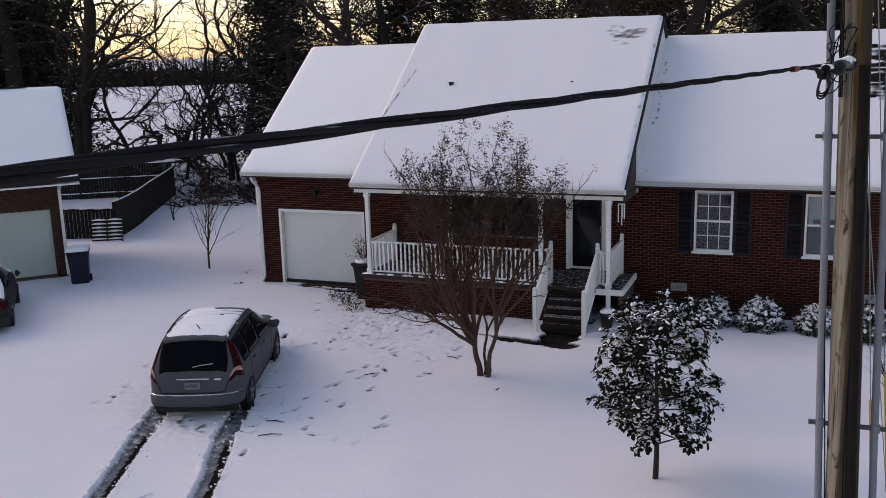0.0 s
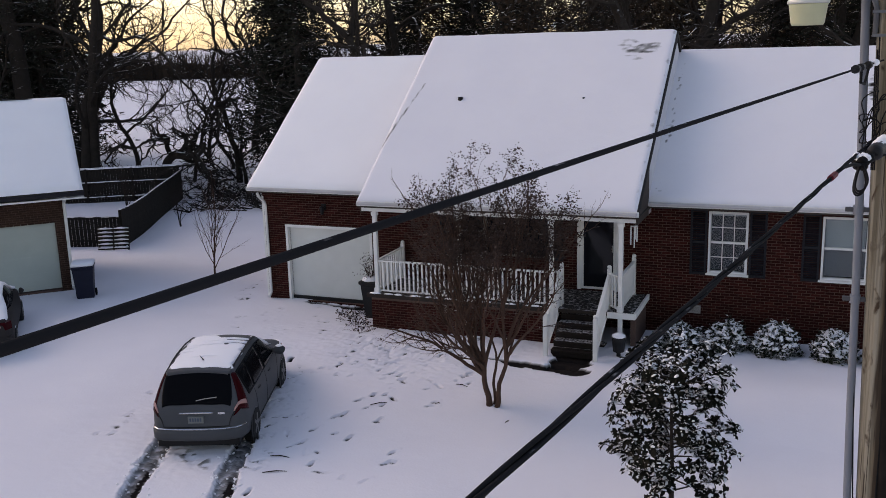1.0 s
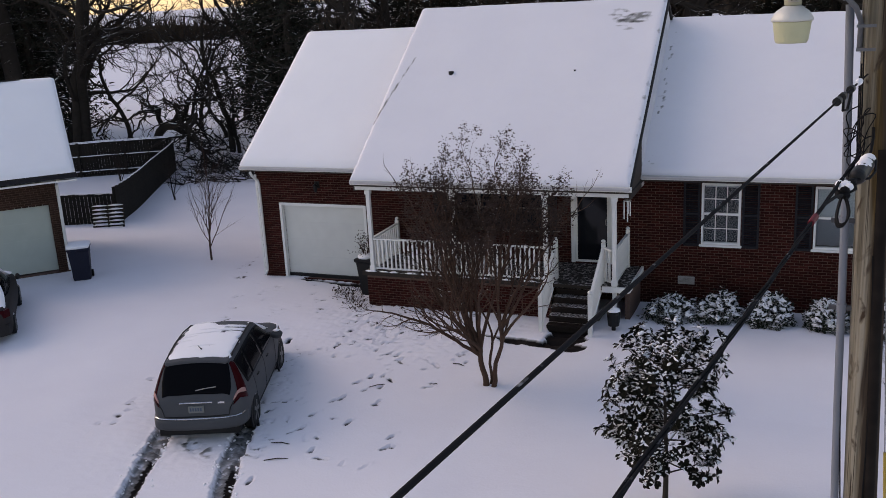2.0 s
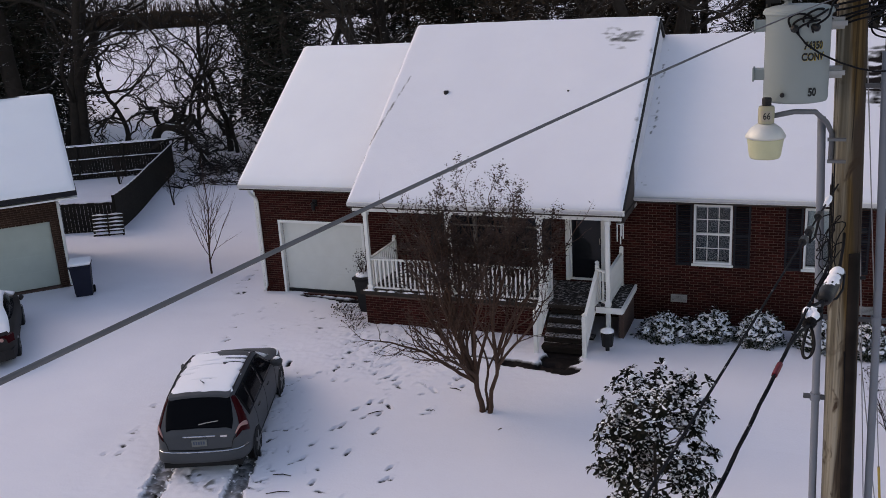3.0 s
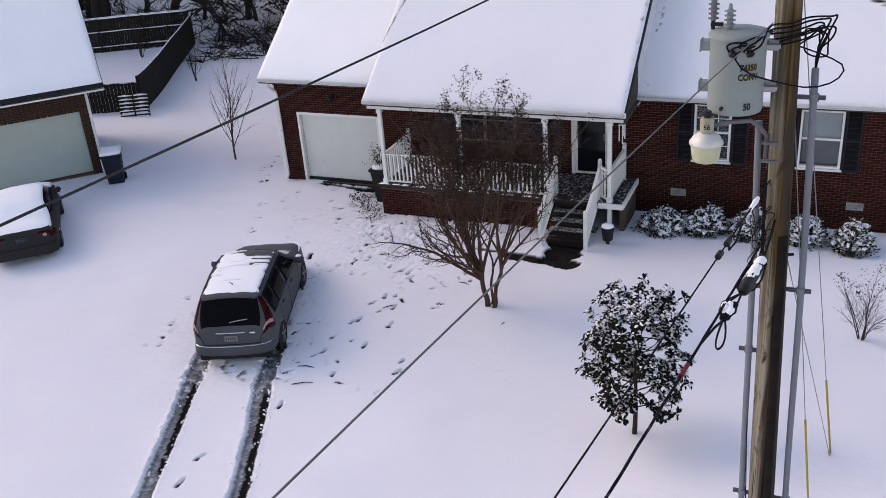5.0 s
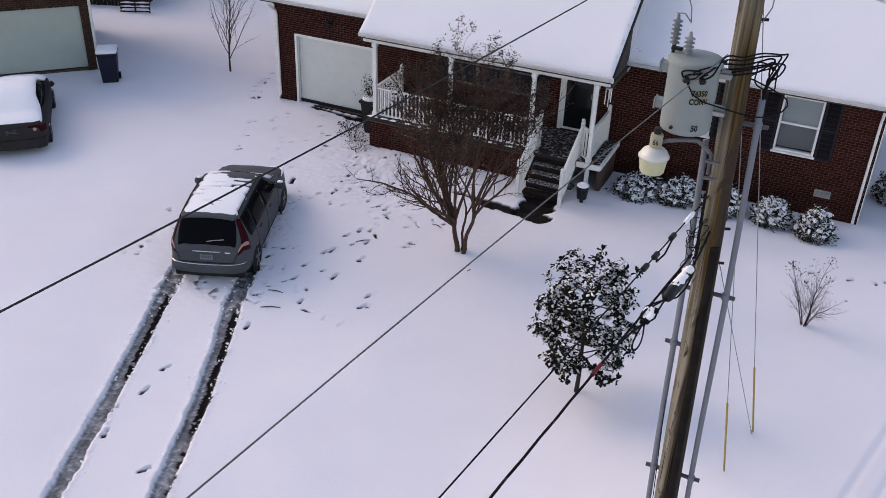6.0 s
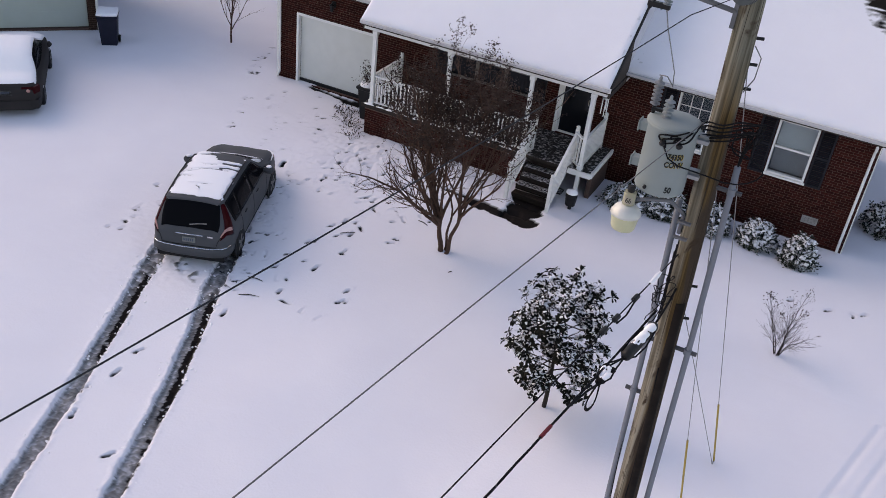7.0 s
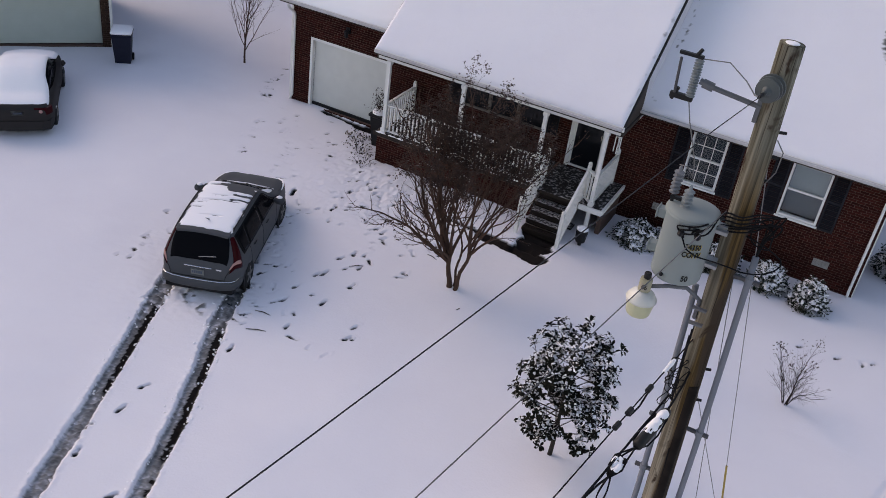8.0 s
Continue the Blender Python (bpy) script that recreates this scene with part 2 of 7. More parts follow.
PRINTS += [(2.5, 20.3, 50), (3.25, 20.62, 60), (3.02, 20.45, 100), (4.1, 20.5, 70), (1.65, 20.2, 40)]
CLEAR = len(PRINTS)
TRAIL = [(-16.5, 25.12), (-16.37, 24.58), (-16.23, 24.06), (-15.98, 23.5), (-15.68, 23.0), (-15.28, 22.58), (-14.64, 21.35), (-14.41, 20.85), (-14.17, 20.19), (-13.82, 19.63)]
rnd = random.Random(7)
for k in range(120):
    PRINTS.append((rnd.uniform(-10.6, -6.2), rnd.uniform(17.8, 22.3), rnd.uniform(40, 130)))
for k in range(14):
    PRINTS.append((rnd.gauss(-12.5, 0.22), rnd.uniform(13.4, 16.5), rnd.uniform(60, 120)))
for k in range(30):
    a = k / 29
    PRINTS.append((-11.8 - 2.5 * a + rnd.gauss(0, 0.25), 18.0 + 4.6 * a, rnd.uniform(0, 90)))
for k in range(60):
    PRINTS.append((TRAIL[k % (len(TRAIL) if k < 30 else 5)][0] + rnd.gauss(0, 0.12), TRAIL[k % (len(TRAIL) if k < 30 else 5)][1] + rnd.gauss(0, 0.14), 70 + 6 * k))
for k in range(45):
    a = k / 44
    PRINTS.append((-9.2 - 3.6 * a + rnd.gauss(0, 0.35), 19.2 + 2.6 * a + rnd.gauss(0, 0.45), rnd.uniform(20, 120)))
for k in range(18):
    PRINTS.append((rnd.uniform(-9.3, -6.6), rnd.uniform(13.2, 17.8), rnd.uniform(30, 130)))
for k in range(60):
    a = rnd.random()
    PRINTS.append((-9.3 - 1.7 * a + rnd.gauss(0, 0.28), 13.6 + 4.6 * a, rnd.uniform(20, 140)))
WALKWAY = [((-7.3, 19.86), (-5.6, 19.8), 0.1), ((-6.4, 19.68), (-5.4, 19.62), 0.14), ((-5.3, 19.78), (-4.85, 19.62), 0.3), ((-5.3, 20.2), (-4.95, 20.2), 0.32), ((-5.4, 20.7), (-4.98, 20.7), 0.25), ((-13.7, 23.22), (-11.5, 23.2), 0.07), ((-12.3, 23.12), (-11.3, 23.05), 0.12), ((-11.27, 18.25), (-11.34, 18.5), 0.05)]


def axis_lines(lo, hi, fine_lo, fine_hi, fine, grow=1.16):
    out, s, x = [], fine, fine_lo
    while x > lo:
        s *= grow
        x -= s
        out.append(max(x, lo))
    out = out[::-1]
    x = fine_lo
    while x < fine_hi:
        out.append(x)
        x += fine
    out.append(fine_hi)
    s, x = fine, fine_hi
    while x < hi:
        s *= grow
        x += s
        out.append(min(x, hi))
    return np.array(out)


def segment_distance(X, Y, a, b):
    ax, ay, bx, by = *a, *b
    dx, dy = bx - ax, by - ay
    t = np.clip(((X - ax) * dx + (Y - ay) * dy) / (dx * dx + dy * dy), 0, 1)
    side = (X - ax) * dy - (Y - ay) * dx
    return np.hypot(X - ax - t * dx, Y - ay - t * dy) * np.sign(side)


def build_ground():
    xs, ys = axis_lines(-900, 900, -16.1, 4.4, 0.06), axis_lines(-60, 1500, 4.5, 24.6, 0.06)
    xs = np.concatenate([xs[xs < -11.8], np.arange(-11.8, -5.0, 0.036), xs[xs > -4.99]])
    ys = np.concatenate([ys[ys < 4.7], np.arange(4.7, 19.3, 0.036), ys[ys > 19.31]])
    X, Y = np.meshgrid(xs, ys)
    Z = np.array([[yard(x, y) for x in xs] for y in ys])
    bare = np.zeros_like(Z)
    wob = np.array([[noise.noise((x * 2.2, y * 2.2, 5.0)) for x in xs] for y in ys])
    wob2 = np.array([[noise.noise((x * 7.0, y * 7.0, 9.0)) for x in xs] for y in ys])
    wob4 = np.array([[noise.noise((x * 17.0, y * 17.0, 13.0)) if -12 < x < -5 and 3 < y < 15.5 else 0.0 for x in xs] for y in ys])
    for k, rut in enumerate(RUTS):
        d = None
        for a, b in zip(rut, rut[1:]):
            e = segment_distance(X, Y, a, b)
            d = e if d is None else np.where(np.abs(e) < np.abs(d), e, d)
        near_car = np.clip((Y - 11.6) / 1.2, 0, 1)
        ad = np.abs(d) + 0.035 * wob + (0.022 + 0.04 * near_car) * wob2
        inside = np.clip(1.5 - 1.5 * ((ad + 0.02 * wob4) / (0.155 + 0.055 * near_car)) ** 6, 0, 1)
        Z -= 0.085 * inside - (0.03 * near_car * wob2 + 0.04 * wob4) * inside
        Z += 0.018 * np.exp(-((ad - 0.195) / 0.05) ** 2) * (0.6 + wob2 + 1.6 * wob4)
        Z -= 0.035 * inside * np.clip(-d / 0.1, 0, 1)
        streak = np.array([[noise.noise((v * 16.0, w * 0.9, 3.0 + k)) for v, w in zip(row, line)] if abs(line[0] - 6) < 9 else [0.0] * len(row) for row, line in zip(np.clip(d, -1, 1), Y)])
        # rut tone; the squared ad term paints wall shade along both edges
        slush_and_shade = 0.46 - 0.05 * np.clip((9.5 - Y) / 4, 0, 1) + 0.05 * np.clip(-d / 0.2, -1, 1) + 0.12 * streak + 0.06 * (ad / 0.2) ** 2 + 0.08 * wob + (0.11 + 0.26 * near_car) * wob2 + 0.22 * wob4 + 0.02 * near_car
        bare = np.maximum(bare, inside * np.clip(slush_and_shade, 0.05, 0.62))
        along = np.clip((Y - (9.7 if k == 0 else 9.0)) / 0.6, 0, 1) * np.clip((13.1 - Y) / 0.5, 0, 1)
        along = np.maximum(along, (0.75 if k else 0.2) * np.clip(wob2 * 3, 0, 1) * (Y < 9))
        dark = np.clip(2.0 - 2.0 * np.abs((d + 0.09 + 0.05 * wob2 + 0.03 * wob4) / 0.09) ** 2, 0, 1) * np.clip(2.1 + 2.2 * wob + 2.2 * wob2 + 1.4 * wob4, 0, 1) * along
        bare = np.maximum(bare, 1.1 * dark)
    under = np.exp(-((X + 10.3) / 0.75) ** 2 - ((Y - 13.25 + 0.35 * (X + 10.3)) / 0.2) ** 2)
    Z += 0.05 * under * wob2
    bare = np.maximum(bare, 0.75 * under * np.clip(0.3 + 2.0 * wob2 + wob, 0, 1))
    for a, b, w in WALKWAY:
        ad = np.abs(segment_distance(X, Y, a, b)) + 0.1 * wob + 0.05 * wob2
        f = np.clip((w - ad) / 0.05 + 0.5, 0, 1)
        Z -= 0.09 * f
        bare = np.maximum(bare, f)
    for n0, (px, py, ang) in enumerate(PRINTS):
        c, s = math.cos(math.radians(ang)), math.sin(math.radians(ang))
        i0, i1 = np.searchsorted(xs, (px - 0.3, px + 0.3))
        j0, j1 = np.searchsorted(ys, (py - 0.3, py + 0.3))
        if i1 - i0 < 3 or j1 - j0 < 3:
            continue
        sx, sy = X[j0:j1, i0:i1] - px, Y[j0:j1, i0:i1] - py
        u, v = sx * c + sy * s, -sx * s + sy * c
        h1, h2 = (px * 7.3 + py * 3.1) % 1, (px * 3.7 + py * 9.1) % 1
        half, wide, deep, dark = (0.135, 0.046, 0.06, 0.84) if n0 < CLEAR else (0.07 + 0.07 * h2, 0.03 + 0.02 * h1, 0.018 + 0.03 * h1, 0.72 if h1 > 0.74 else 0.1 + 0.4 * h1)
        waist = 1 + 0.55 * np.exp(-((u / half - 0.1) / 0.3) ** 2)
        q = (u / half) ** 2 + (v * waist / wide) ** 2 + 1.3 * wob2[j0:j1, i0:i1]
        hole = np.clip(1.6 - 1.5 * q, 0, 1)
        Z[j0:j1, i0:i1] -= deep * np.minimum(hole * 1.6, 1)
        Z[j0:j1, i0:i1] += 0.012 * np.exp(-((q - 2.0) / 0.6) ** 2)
        # the hollow of each print is coloured darker, most towards one end
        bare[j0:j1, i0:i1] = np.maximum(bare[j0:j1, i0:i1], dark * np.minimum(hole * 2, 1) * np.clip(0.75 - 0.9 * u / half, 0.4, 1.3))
    for off in (0.0, 0.42):
        far = np.abs(segment_distance(X, Y, (2.55 + off, 11.0), (3.95 + off, 16.6)))
        Z -= 0.03 * np.exp(-(far / 0.05) ** 2) - 0.012 * np.exp(-((far - 0.1) / 0.05) ** 2)
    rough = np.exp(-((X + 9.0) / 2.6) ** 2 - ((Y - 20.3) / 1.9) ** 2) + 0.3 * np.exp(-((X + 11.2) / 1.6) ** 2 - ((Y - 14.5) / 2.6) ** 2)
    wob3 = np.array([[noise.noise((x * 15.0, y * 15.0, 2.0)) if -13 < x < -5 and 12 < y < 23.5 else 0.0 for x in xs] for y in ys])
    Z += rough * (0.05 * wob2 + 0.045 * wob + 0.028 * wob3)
    # low spots between the trodden lumps are coloured darker
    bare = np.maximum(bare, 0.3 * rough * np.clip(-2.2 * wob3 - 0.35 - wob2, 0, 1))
    nx, ny = len(xs), len(ys)
    me = bpy.data.meshes.new("ground")
    idx = np.arange(nx * ny).reshape(ny, nx)
    quads = np.stack([idx[:-1, :-1], idx[:-1, 1:], idx[1:, 1:], idx[1:, :-1]], -1).reshape(-1, 4)
    me.from_pydata(np.stack([X, Y, Z], -1).reshape(-1, 3).tolist(), [], quads.tolist())
    me.attributes.new("bare", "FLOAT", "POINT").data.foreach_set("value", bare.reshape(-1).astype(np.float32))
    me.polygons.foreach_set("use_smooth", [True] * len(me.polygons))
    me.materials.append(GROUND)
    return tagged(new("ground", me), "snow-covered front yard with tyre ruts, footprints and wet bare patches", "ground", kind="structure")


build_ground()
rng = random.Random(64)
g = Geo()
for k in range(300):
    rut = RUTS[k % 2]
    i = rng.choice((0, 0, 1, 1, 1, 2, 2, 3))
    f = rng.random()
    (ax, ay), (bx, by) = rut[i], rut[i + 1]
    o = rng.choice((-1, 1)) * abs(rng.gauss(0.19, 0.07))
    q = math.hypot(bx - ax, by - ay)
    x, y = ax + (bx - ax) * f + o * (by - ay) / q, ay + (by - ay) * f - o * (bx - ax) / q
    if k > 230:
        f = rng.random()
        x, y = -9.75 - 1.65 * f + abs(rng.gauss(0, 0.12)), 14.1 + 3.6 * f
    r = rng.uniform(0.008, 0.028)
    z = yard(x, y) - (0.06 if abs(o) < 0.15 and k <= 230 else 0.0)
    g.lathe([(r * 0.7, -r * 0.5), (r, 0.0), (r * 0.6, r * 0.5)], 6, pose(x, y, z + r * 0.2, rng.uniform(-30, 30), rng.uniform(-30, 30), rng.uniform(0, 360)) @ Matrix.Diagonal((1.4, 0.9, 1, 1)))
solid("snow_crumbs", g, SNOW, "crumbs of snow thrown up beside the tyre ruts", "snow", kind="stuff", smooth=True)

# ---- the brick house ----
WY = 23.32
BW, BH = 0.2032, 0.0677


def brick_cells(x0, x1, z0, z1, holes):
    """Bricks in running bond, cut off at the ends and at the holes (x0, x1, z0, z1)."""
    out, row, z = [], 0, z0
    while z + BH * 0.6 < z1:
        zt = min(z + BH - 0.011, z1)
        x = x0 - (BW / 2 if row % 2 else 0)
        while x < x1:
            a, b = max(x, x0), min(x + BW - 0.011, x1)
            spans = [(a, b)]
            for h0, h1, k0, k1 in holes:
                if z + BH / 2 > k0 and z + BH / 2 < k1:
                    nxt = []
                    for p, q in spans:
                        if q <= h0 or p >= h1:
                            nxt.append((p, q))
                        else:
                            if p < h0:
                                nxt.append((p, h0))
                            if q > h1:
                                nxt.append((h1, q))
                    spans = nxt
            out += [(p, q, z, zt) for p, q in spans if q - p > 0.03]
            x += BW
        z += BH
        row += 1
    return out


def holed_wall(x0, x1, z0, z1, y0, y1, holes):
    """A wall with thickness whose holes go through it."""
    g = Geo()
    xs = sorted({x0, x1, *[min(max(h[i], x0), x1) for h in holes for i in (0, 1)]})
    zs = sorted({z0, z1, *[min(max(h[i], z0), z1) for h in holes for i in (2, 3)]})
    for a, b in zip(xs, xs[1:]):
        for c, d in zip(zs, zs[1:]):
            mx, mz = (a + b) / 2, (c + d) / 2
            if not any(h[0] < mx < h[1] and h[2] < mz < h[3] for h in holes):
                g.box(a, b, y0, y1, c, d)
    bm = bmesh.new()
    me = g.mesh("wall", None)
    bm.from_mesh(me)
    bmesh.ops.remove_doubles(bm, verts=bm.verts, dist=1e-4)
    out = Geo()
    bm.verts.index_update()
    out.add([v.co for v in bm.verts], [[v.index for v in f.verts] for f in bm.faces])
    bm.free()
    bpy.data.meshes.remove(me)
    return out


def brick_geo(cells, y, rng, proud=0.012):
    g = Geo()
    for a, b, c, d in cells:
        o = rng.uniform(-0.003, 0.003)
        f = y - proud + o
        g.add([(a, y, c), (b, y, c), (b, y, d), (a, y, d), (a + 0.004, f, c + 0.004), (b - 0.004, f, c + 0.004), (b - 0.004, f, d - 0.004), (a + 0.004, f, d - 0.004)],
              [(4, 5, 6, 7), (0, 1, 5, 4), (1, 2, 6, 5), (2, 3, 7, 6), (3, 0, 4, 7)])
    return g


def single_bricks(cells, y, mat, parent):
    """Whole bricks as objects of their own on shared meshes."""
    shared = {}
    for a, b, c, d in cells:
        key = (round(b - a, 3), round(d - c, 3))
        if key not in shared:
            w, h = b - a, d - c
            shared[key] = brick_geo([(0, w, 0, h)], 0.0, random.Random(3)).mesh("brick", mat)
        ob = new("brick", shared[key])
        ob.parent = parent
        ob.location = (a, y, c)


def roof_prism(x0, x1, ye, ze, yr, zr, thick=0.2):
    """A gable roof slab over both slopes, ridge along x."""
    yb = 2 * yr - ye
    ring = [(ye, ze), (yr, zr), (yb, ze), (yb, ze - thick), (yr, zr - thick * 1.25), (ye, ze - thick)]
    return Geo().loft([[(x0, y, z) for y, z in ring], [(x1, y, z) for y, z in ring]][::-1])


def roof_snow(x0, x1, ye, ze, yr, zr, thick, seed, cell=0.12, ny=46):
    """A snow sheet with soft edges lying on both slopes."""
    nx = int((x1 - x0) / cell) + 2
    yb = 2 * yr - ye
    g, top, low = Geo(), [], []
    for j in range(ny + 1):
        y = ye + (yb - ye) * j / ny
        base = ze + (zr - ze) * (1 - abs(y - yr) / (yr - ye))
        for i in range(nx + 1):
            x = x0 + (x1 - x0) * i / nx
            e = min(x - x0, x1 - x, (y - ye) * 1.3, (yb - y) * 1.3)
            t = thick * (0.45 + 0.55 * min(1, max(0, e) / 0.12) ** 0.5)
            t += 0.02 * noise.noise((x * 0.8, y * 0.8, seed)) + 0.008 * noise.noise((x * 4, y * 4, seed))
            yy = y + (0.02 * noise.noise((x * 3, seed, 1.0)) if j in (0, ny) else 0)
            top.append((x, yy, base + t))
            low.append((x, yy, base + 0.004))
    n = nx + 1
    f = [(j * n + i, j * n + i + 1, (j + 1) * n + i + 1, (j + 1) * n + i) for j in range(ny) for i in range(nx)]
    N = len(top)
    rim = [i for i in range(n)] + [j * n + nx for j in range(1, ny + 1)] + [ny * n + i for i in range(nx - 1, -1, -1)] + [j * n for j in range(ny - 1, 0, -1)]
    f += [(rim[k], rim[k] + N, rim[(k + 1) % len(rim)] + N, rim[(k + 1) % len(rim)]) for k in range(len(rim))]
    return g.add(top + low, f)


def melt_patches(ob, cx, cy, rx, ry, seam=False, deep=0.9):
    """Where the wind has bared the shingles: a streaky patch. One roof also gets a thin dark seam, placed to fit the
    camera's view.
    """
    vals = []
    for v in ob.data.vertices:
        x, y, z = v.co
        f = 0.0
        if y < 27.2:
            px, py = (x - cx) / rx, (y - cy) / ry
            n0 = noise.noise((x * 1.2, y * 12, 3.0)) + 0.5 * noise.noise((x * 6, y * 20, 1.0))
            f = max(0.0, 1 - px * px - py * py) ** 0.6 * max(0.0, (0.3 if deep < 1 else 0.5) + 1.0 * n0) * deep
            if deep > 1 and x < -3.3:
                f = max(f, 0.6 * max(0.0, 1 - abs(x + 3.74) / 0.18) * max(0.0, 1.5 * noise.noise((x * 11, y * 11, 2.0)) + 0.8 * noise.noise((0, y * 0.9, 4.0)) - 0.05))
            if seam:
                f = max(f, 0.5 * max(0.0, 1 - (abs(x + 3.97) / 0.12)) * max(0.0, noise.noise((x * 4, y * 5, 7.0)) + 0.25))
                if 22.95 < y < 25.35:
                    sx = -10.97 + 0.51 * (y - 22.95) / 2.37
                    f = max(f, (0.62 if y < 24.5 else 0.45) * max(0.0, 1 - abs(x - sx) / 0.06) * step(-0.35, 0.1, noise.noise((0, y * 2.2, 5.0)) + 0.15))
        vals.append(f)
    ob.data.attributes.new("bare", "FLOAT", "POINT").data.foreach_set("value", vals)


# gutter white darkened in the colour itself, for the shade it lies in
GUTTER = material("shaded_white_gutter", (0.46, 0.45, 0.46), rough=0.6, vary=0.12, grain=4)
SIDING = material("pale_vinyl_siding", (0.55, 0.55, 0.58), rough=0.6, vary=0.1, grain=4)
house = thing("house", "red brick house with steep snow-covered gable roofs and a porch", "house")
GD = (-14.22, -11.6, 0.04, 2.18)
W1, W2 = (-2.53, -1.62, 1.61, 3.12), (0.0, 0.99, 1.61, 3.1)
WP = (-9.1, -6.45, 1.72, 2.95)
FD = (-5.66, -4.74, 0.97, 3.02)
HOLES = [GD, W1, W2, WP, FD]
wall = part("wall", holed_wall(-15.0, 2.43, -0.5, 3.36, WY, WY + 0.28, HOLES), MORTAR, house, "dark red brick front wall with pale mortar joints")
cells = brick_cells(-15.0, 2.43, -0.16, 3.3, HOLES)
near = [c for c in cells if c[0] > 1.15 and c[3] - c[2] > 0.05 and c[1] - c[0] > 0.18][:300]
chosen = set(near)
part("brickwork", brick_geo([c for c in cells if c not in chosen], WY, random.Random(5)), BRICK, wall, kind="stuff")
g = Geo()
g.box(-15.0, -14.72, WY + 0.28, 31.6, -0.8, 3.3)
part("side_wall", g, BRICK, house)
part("side_wall", Geo().box(2.15, 2.43, WY + 0.28, 31.6, -0.8, 3.3), BRICK, house)
part("back_wall", Geo().box(-15.0, 2.43, 31.6, 31.9, -0.9, 3.3), BRICK, house)
part("interior_floor", Geo().box(-14.72, 2.15, WY + 0.28, 31.6, 0.0, 0.1), DARKWOOD, house)

ROOFS = [(-15.24, -10.6, 22.95, 3.39, 27.45, 6.74), (-4.2, 2.85, 22.95, 3.39, 27.45, 6.74), (-10.98, -3.86, 21.47, 3.39, 26.785, 7.3)]
for k, (x0, x1, ye, ze, yr, zr) in enumerate(ROOFS):
    roof = part("roof", roof_prism(x0, x1, ye, ze, yr, zr, 0.1), SHINGLE, house, "dark asphalt shingle gable roof")
    part("snow_layer", roof_snow(x0 + 0.02, x1 - (0.045 if k == 2 else 0.02), ye - 0.03, ze - 0.03 * (zr - ze) / (yr - ye), yr, zr, 0.09, 3.0 + k, 0.06 if k else 0.12, 180 if k else 46), GROUND if k else SNOW, roof, "smooth white snow layer", smooth=True)
    if k:
        melt_patches(roof.children[-1], *((1.8, 26.1, 1.0, 0.95, False, 2.0), (-4.85, 26.15, 0.75, 0.42, True))[k - 1])
    part("fascia", Geo().box(x0, x1, ye - 0.05, ye + 0.0, ze - 0.14, ze - 0.02), WHITE, house, "white painted fascia board", bevel=0.006)
    part("gutter", Geo().box(x0 + 0.03, x1 - 0.03, ye - 0.14, ye - 0.054, ze - 0.105, ze - 0.03), GUTTER, house, "white metal gutter coloured darker for its shade", bevel=0.02)
    part("soffit", Geo().box(x0, x1, ye, WY + 0.2, ze - 0.19, ze - 0.145), SOFFIT, house)
    part("ridge_cap", Geo().tube([(x0, yr, zr - 0.01), (x1, yr, zr - 0.01)], 0.04, 6), SHINGLE, roof)
# upright cheeks where the middle roof stands above its neighbours, and the gable ends
for x in (-10.98, -3.98):
    g = Geo()
    ring = [(22.95, 3.05), (22.95, 4.2), (26.785, 7.1), (31.97, 3.2), (31.97, 3.05)]
    g.loft([[(x, y, z) for y, z in ring], [(x + 0.08, y, z) for y, z in ring]][::-1])
    part("gable_wall", g, SIDING, house, "pale grey sided gable step")
    # dark filler added where the end of the eave would stand open and pale
    ring = [(21.6, 3.05), (21.6, 3.2), (22.948, 4.2), (22.948, 3.05)]
    part("eave_end", Geo().loft([[(x, y, z) for y, z in ring], [(x + 0.08, y, z) for y, z in ring]][::-1]), SOFFIT, house, "dark filler closing the open end of the eave")
for x in (-15.0, 2.2):
    ring = [(WY, 3.0), (27.45, 6.45), (31.6, 3.0)]
    part("gable_wall", Geo().loft([[(x, y, z) for y, z in ring], [(x + 0.22, y, z) for y, z in ring]][::-1]), BRICK, house)
for x, y0, z0 in ((-14.87, 23.2, 3.1), (2.3, 23.2, 3.1)):
    g = Geo().tube([(x, 22.87, 3.2), (x, 22.95, 3.08), (x, y0, 2.9), (x, WY - 0.07, 2.78), (x, WY - 0.07, 0.22), (x, WY - 0.2, 0.1)], 0.04 if x < 0 else 0.034, 8)
    part("downspout", g, WHITE, house, "white metal downspout")
    part("corner_trim", Geo().box(x - 0.15 if x < 0 else x + 0.1, x - 0.09 if x < 0 else x + 0.125, WY - 0.02, WY - 0.0, 0.0, 3.05), WHITE, house)


def frame_geo(x0, x1, z0, z1, w, y0, y1):
    return Geo().box(x0, x0 + w, y0, y1, z0, z1).box(x1 - w, x1, y0, y1, z0, z1).box(x0 + w, x1 - w, y0, y1, z1 - w, z1).box(x0 + w, x1 - w, y0, y1, z0, z0 + w)


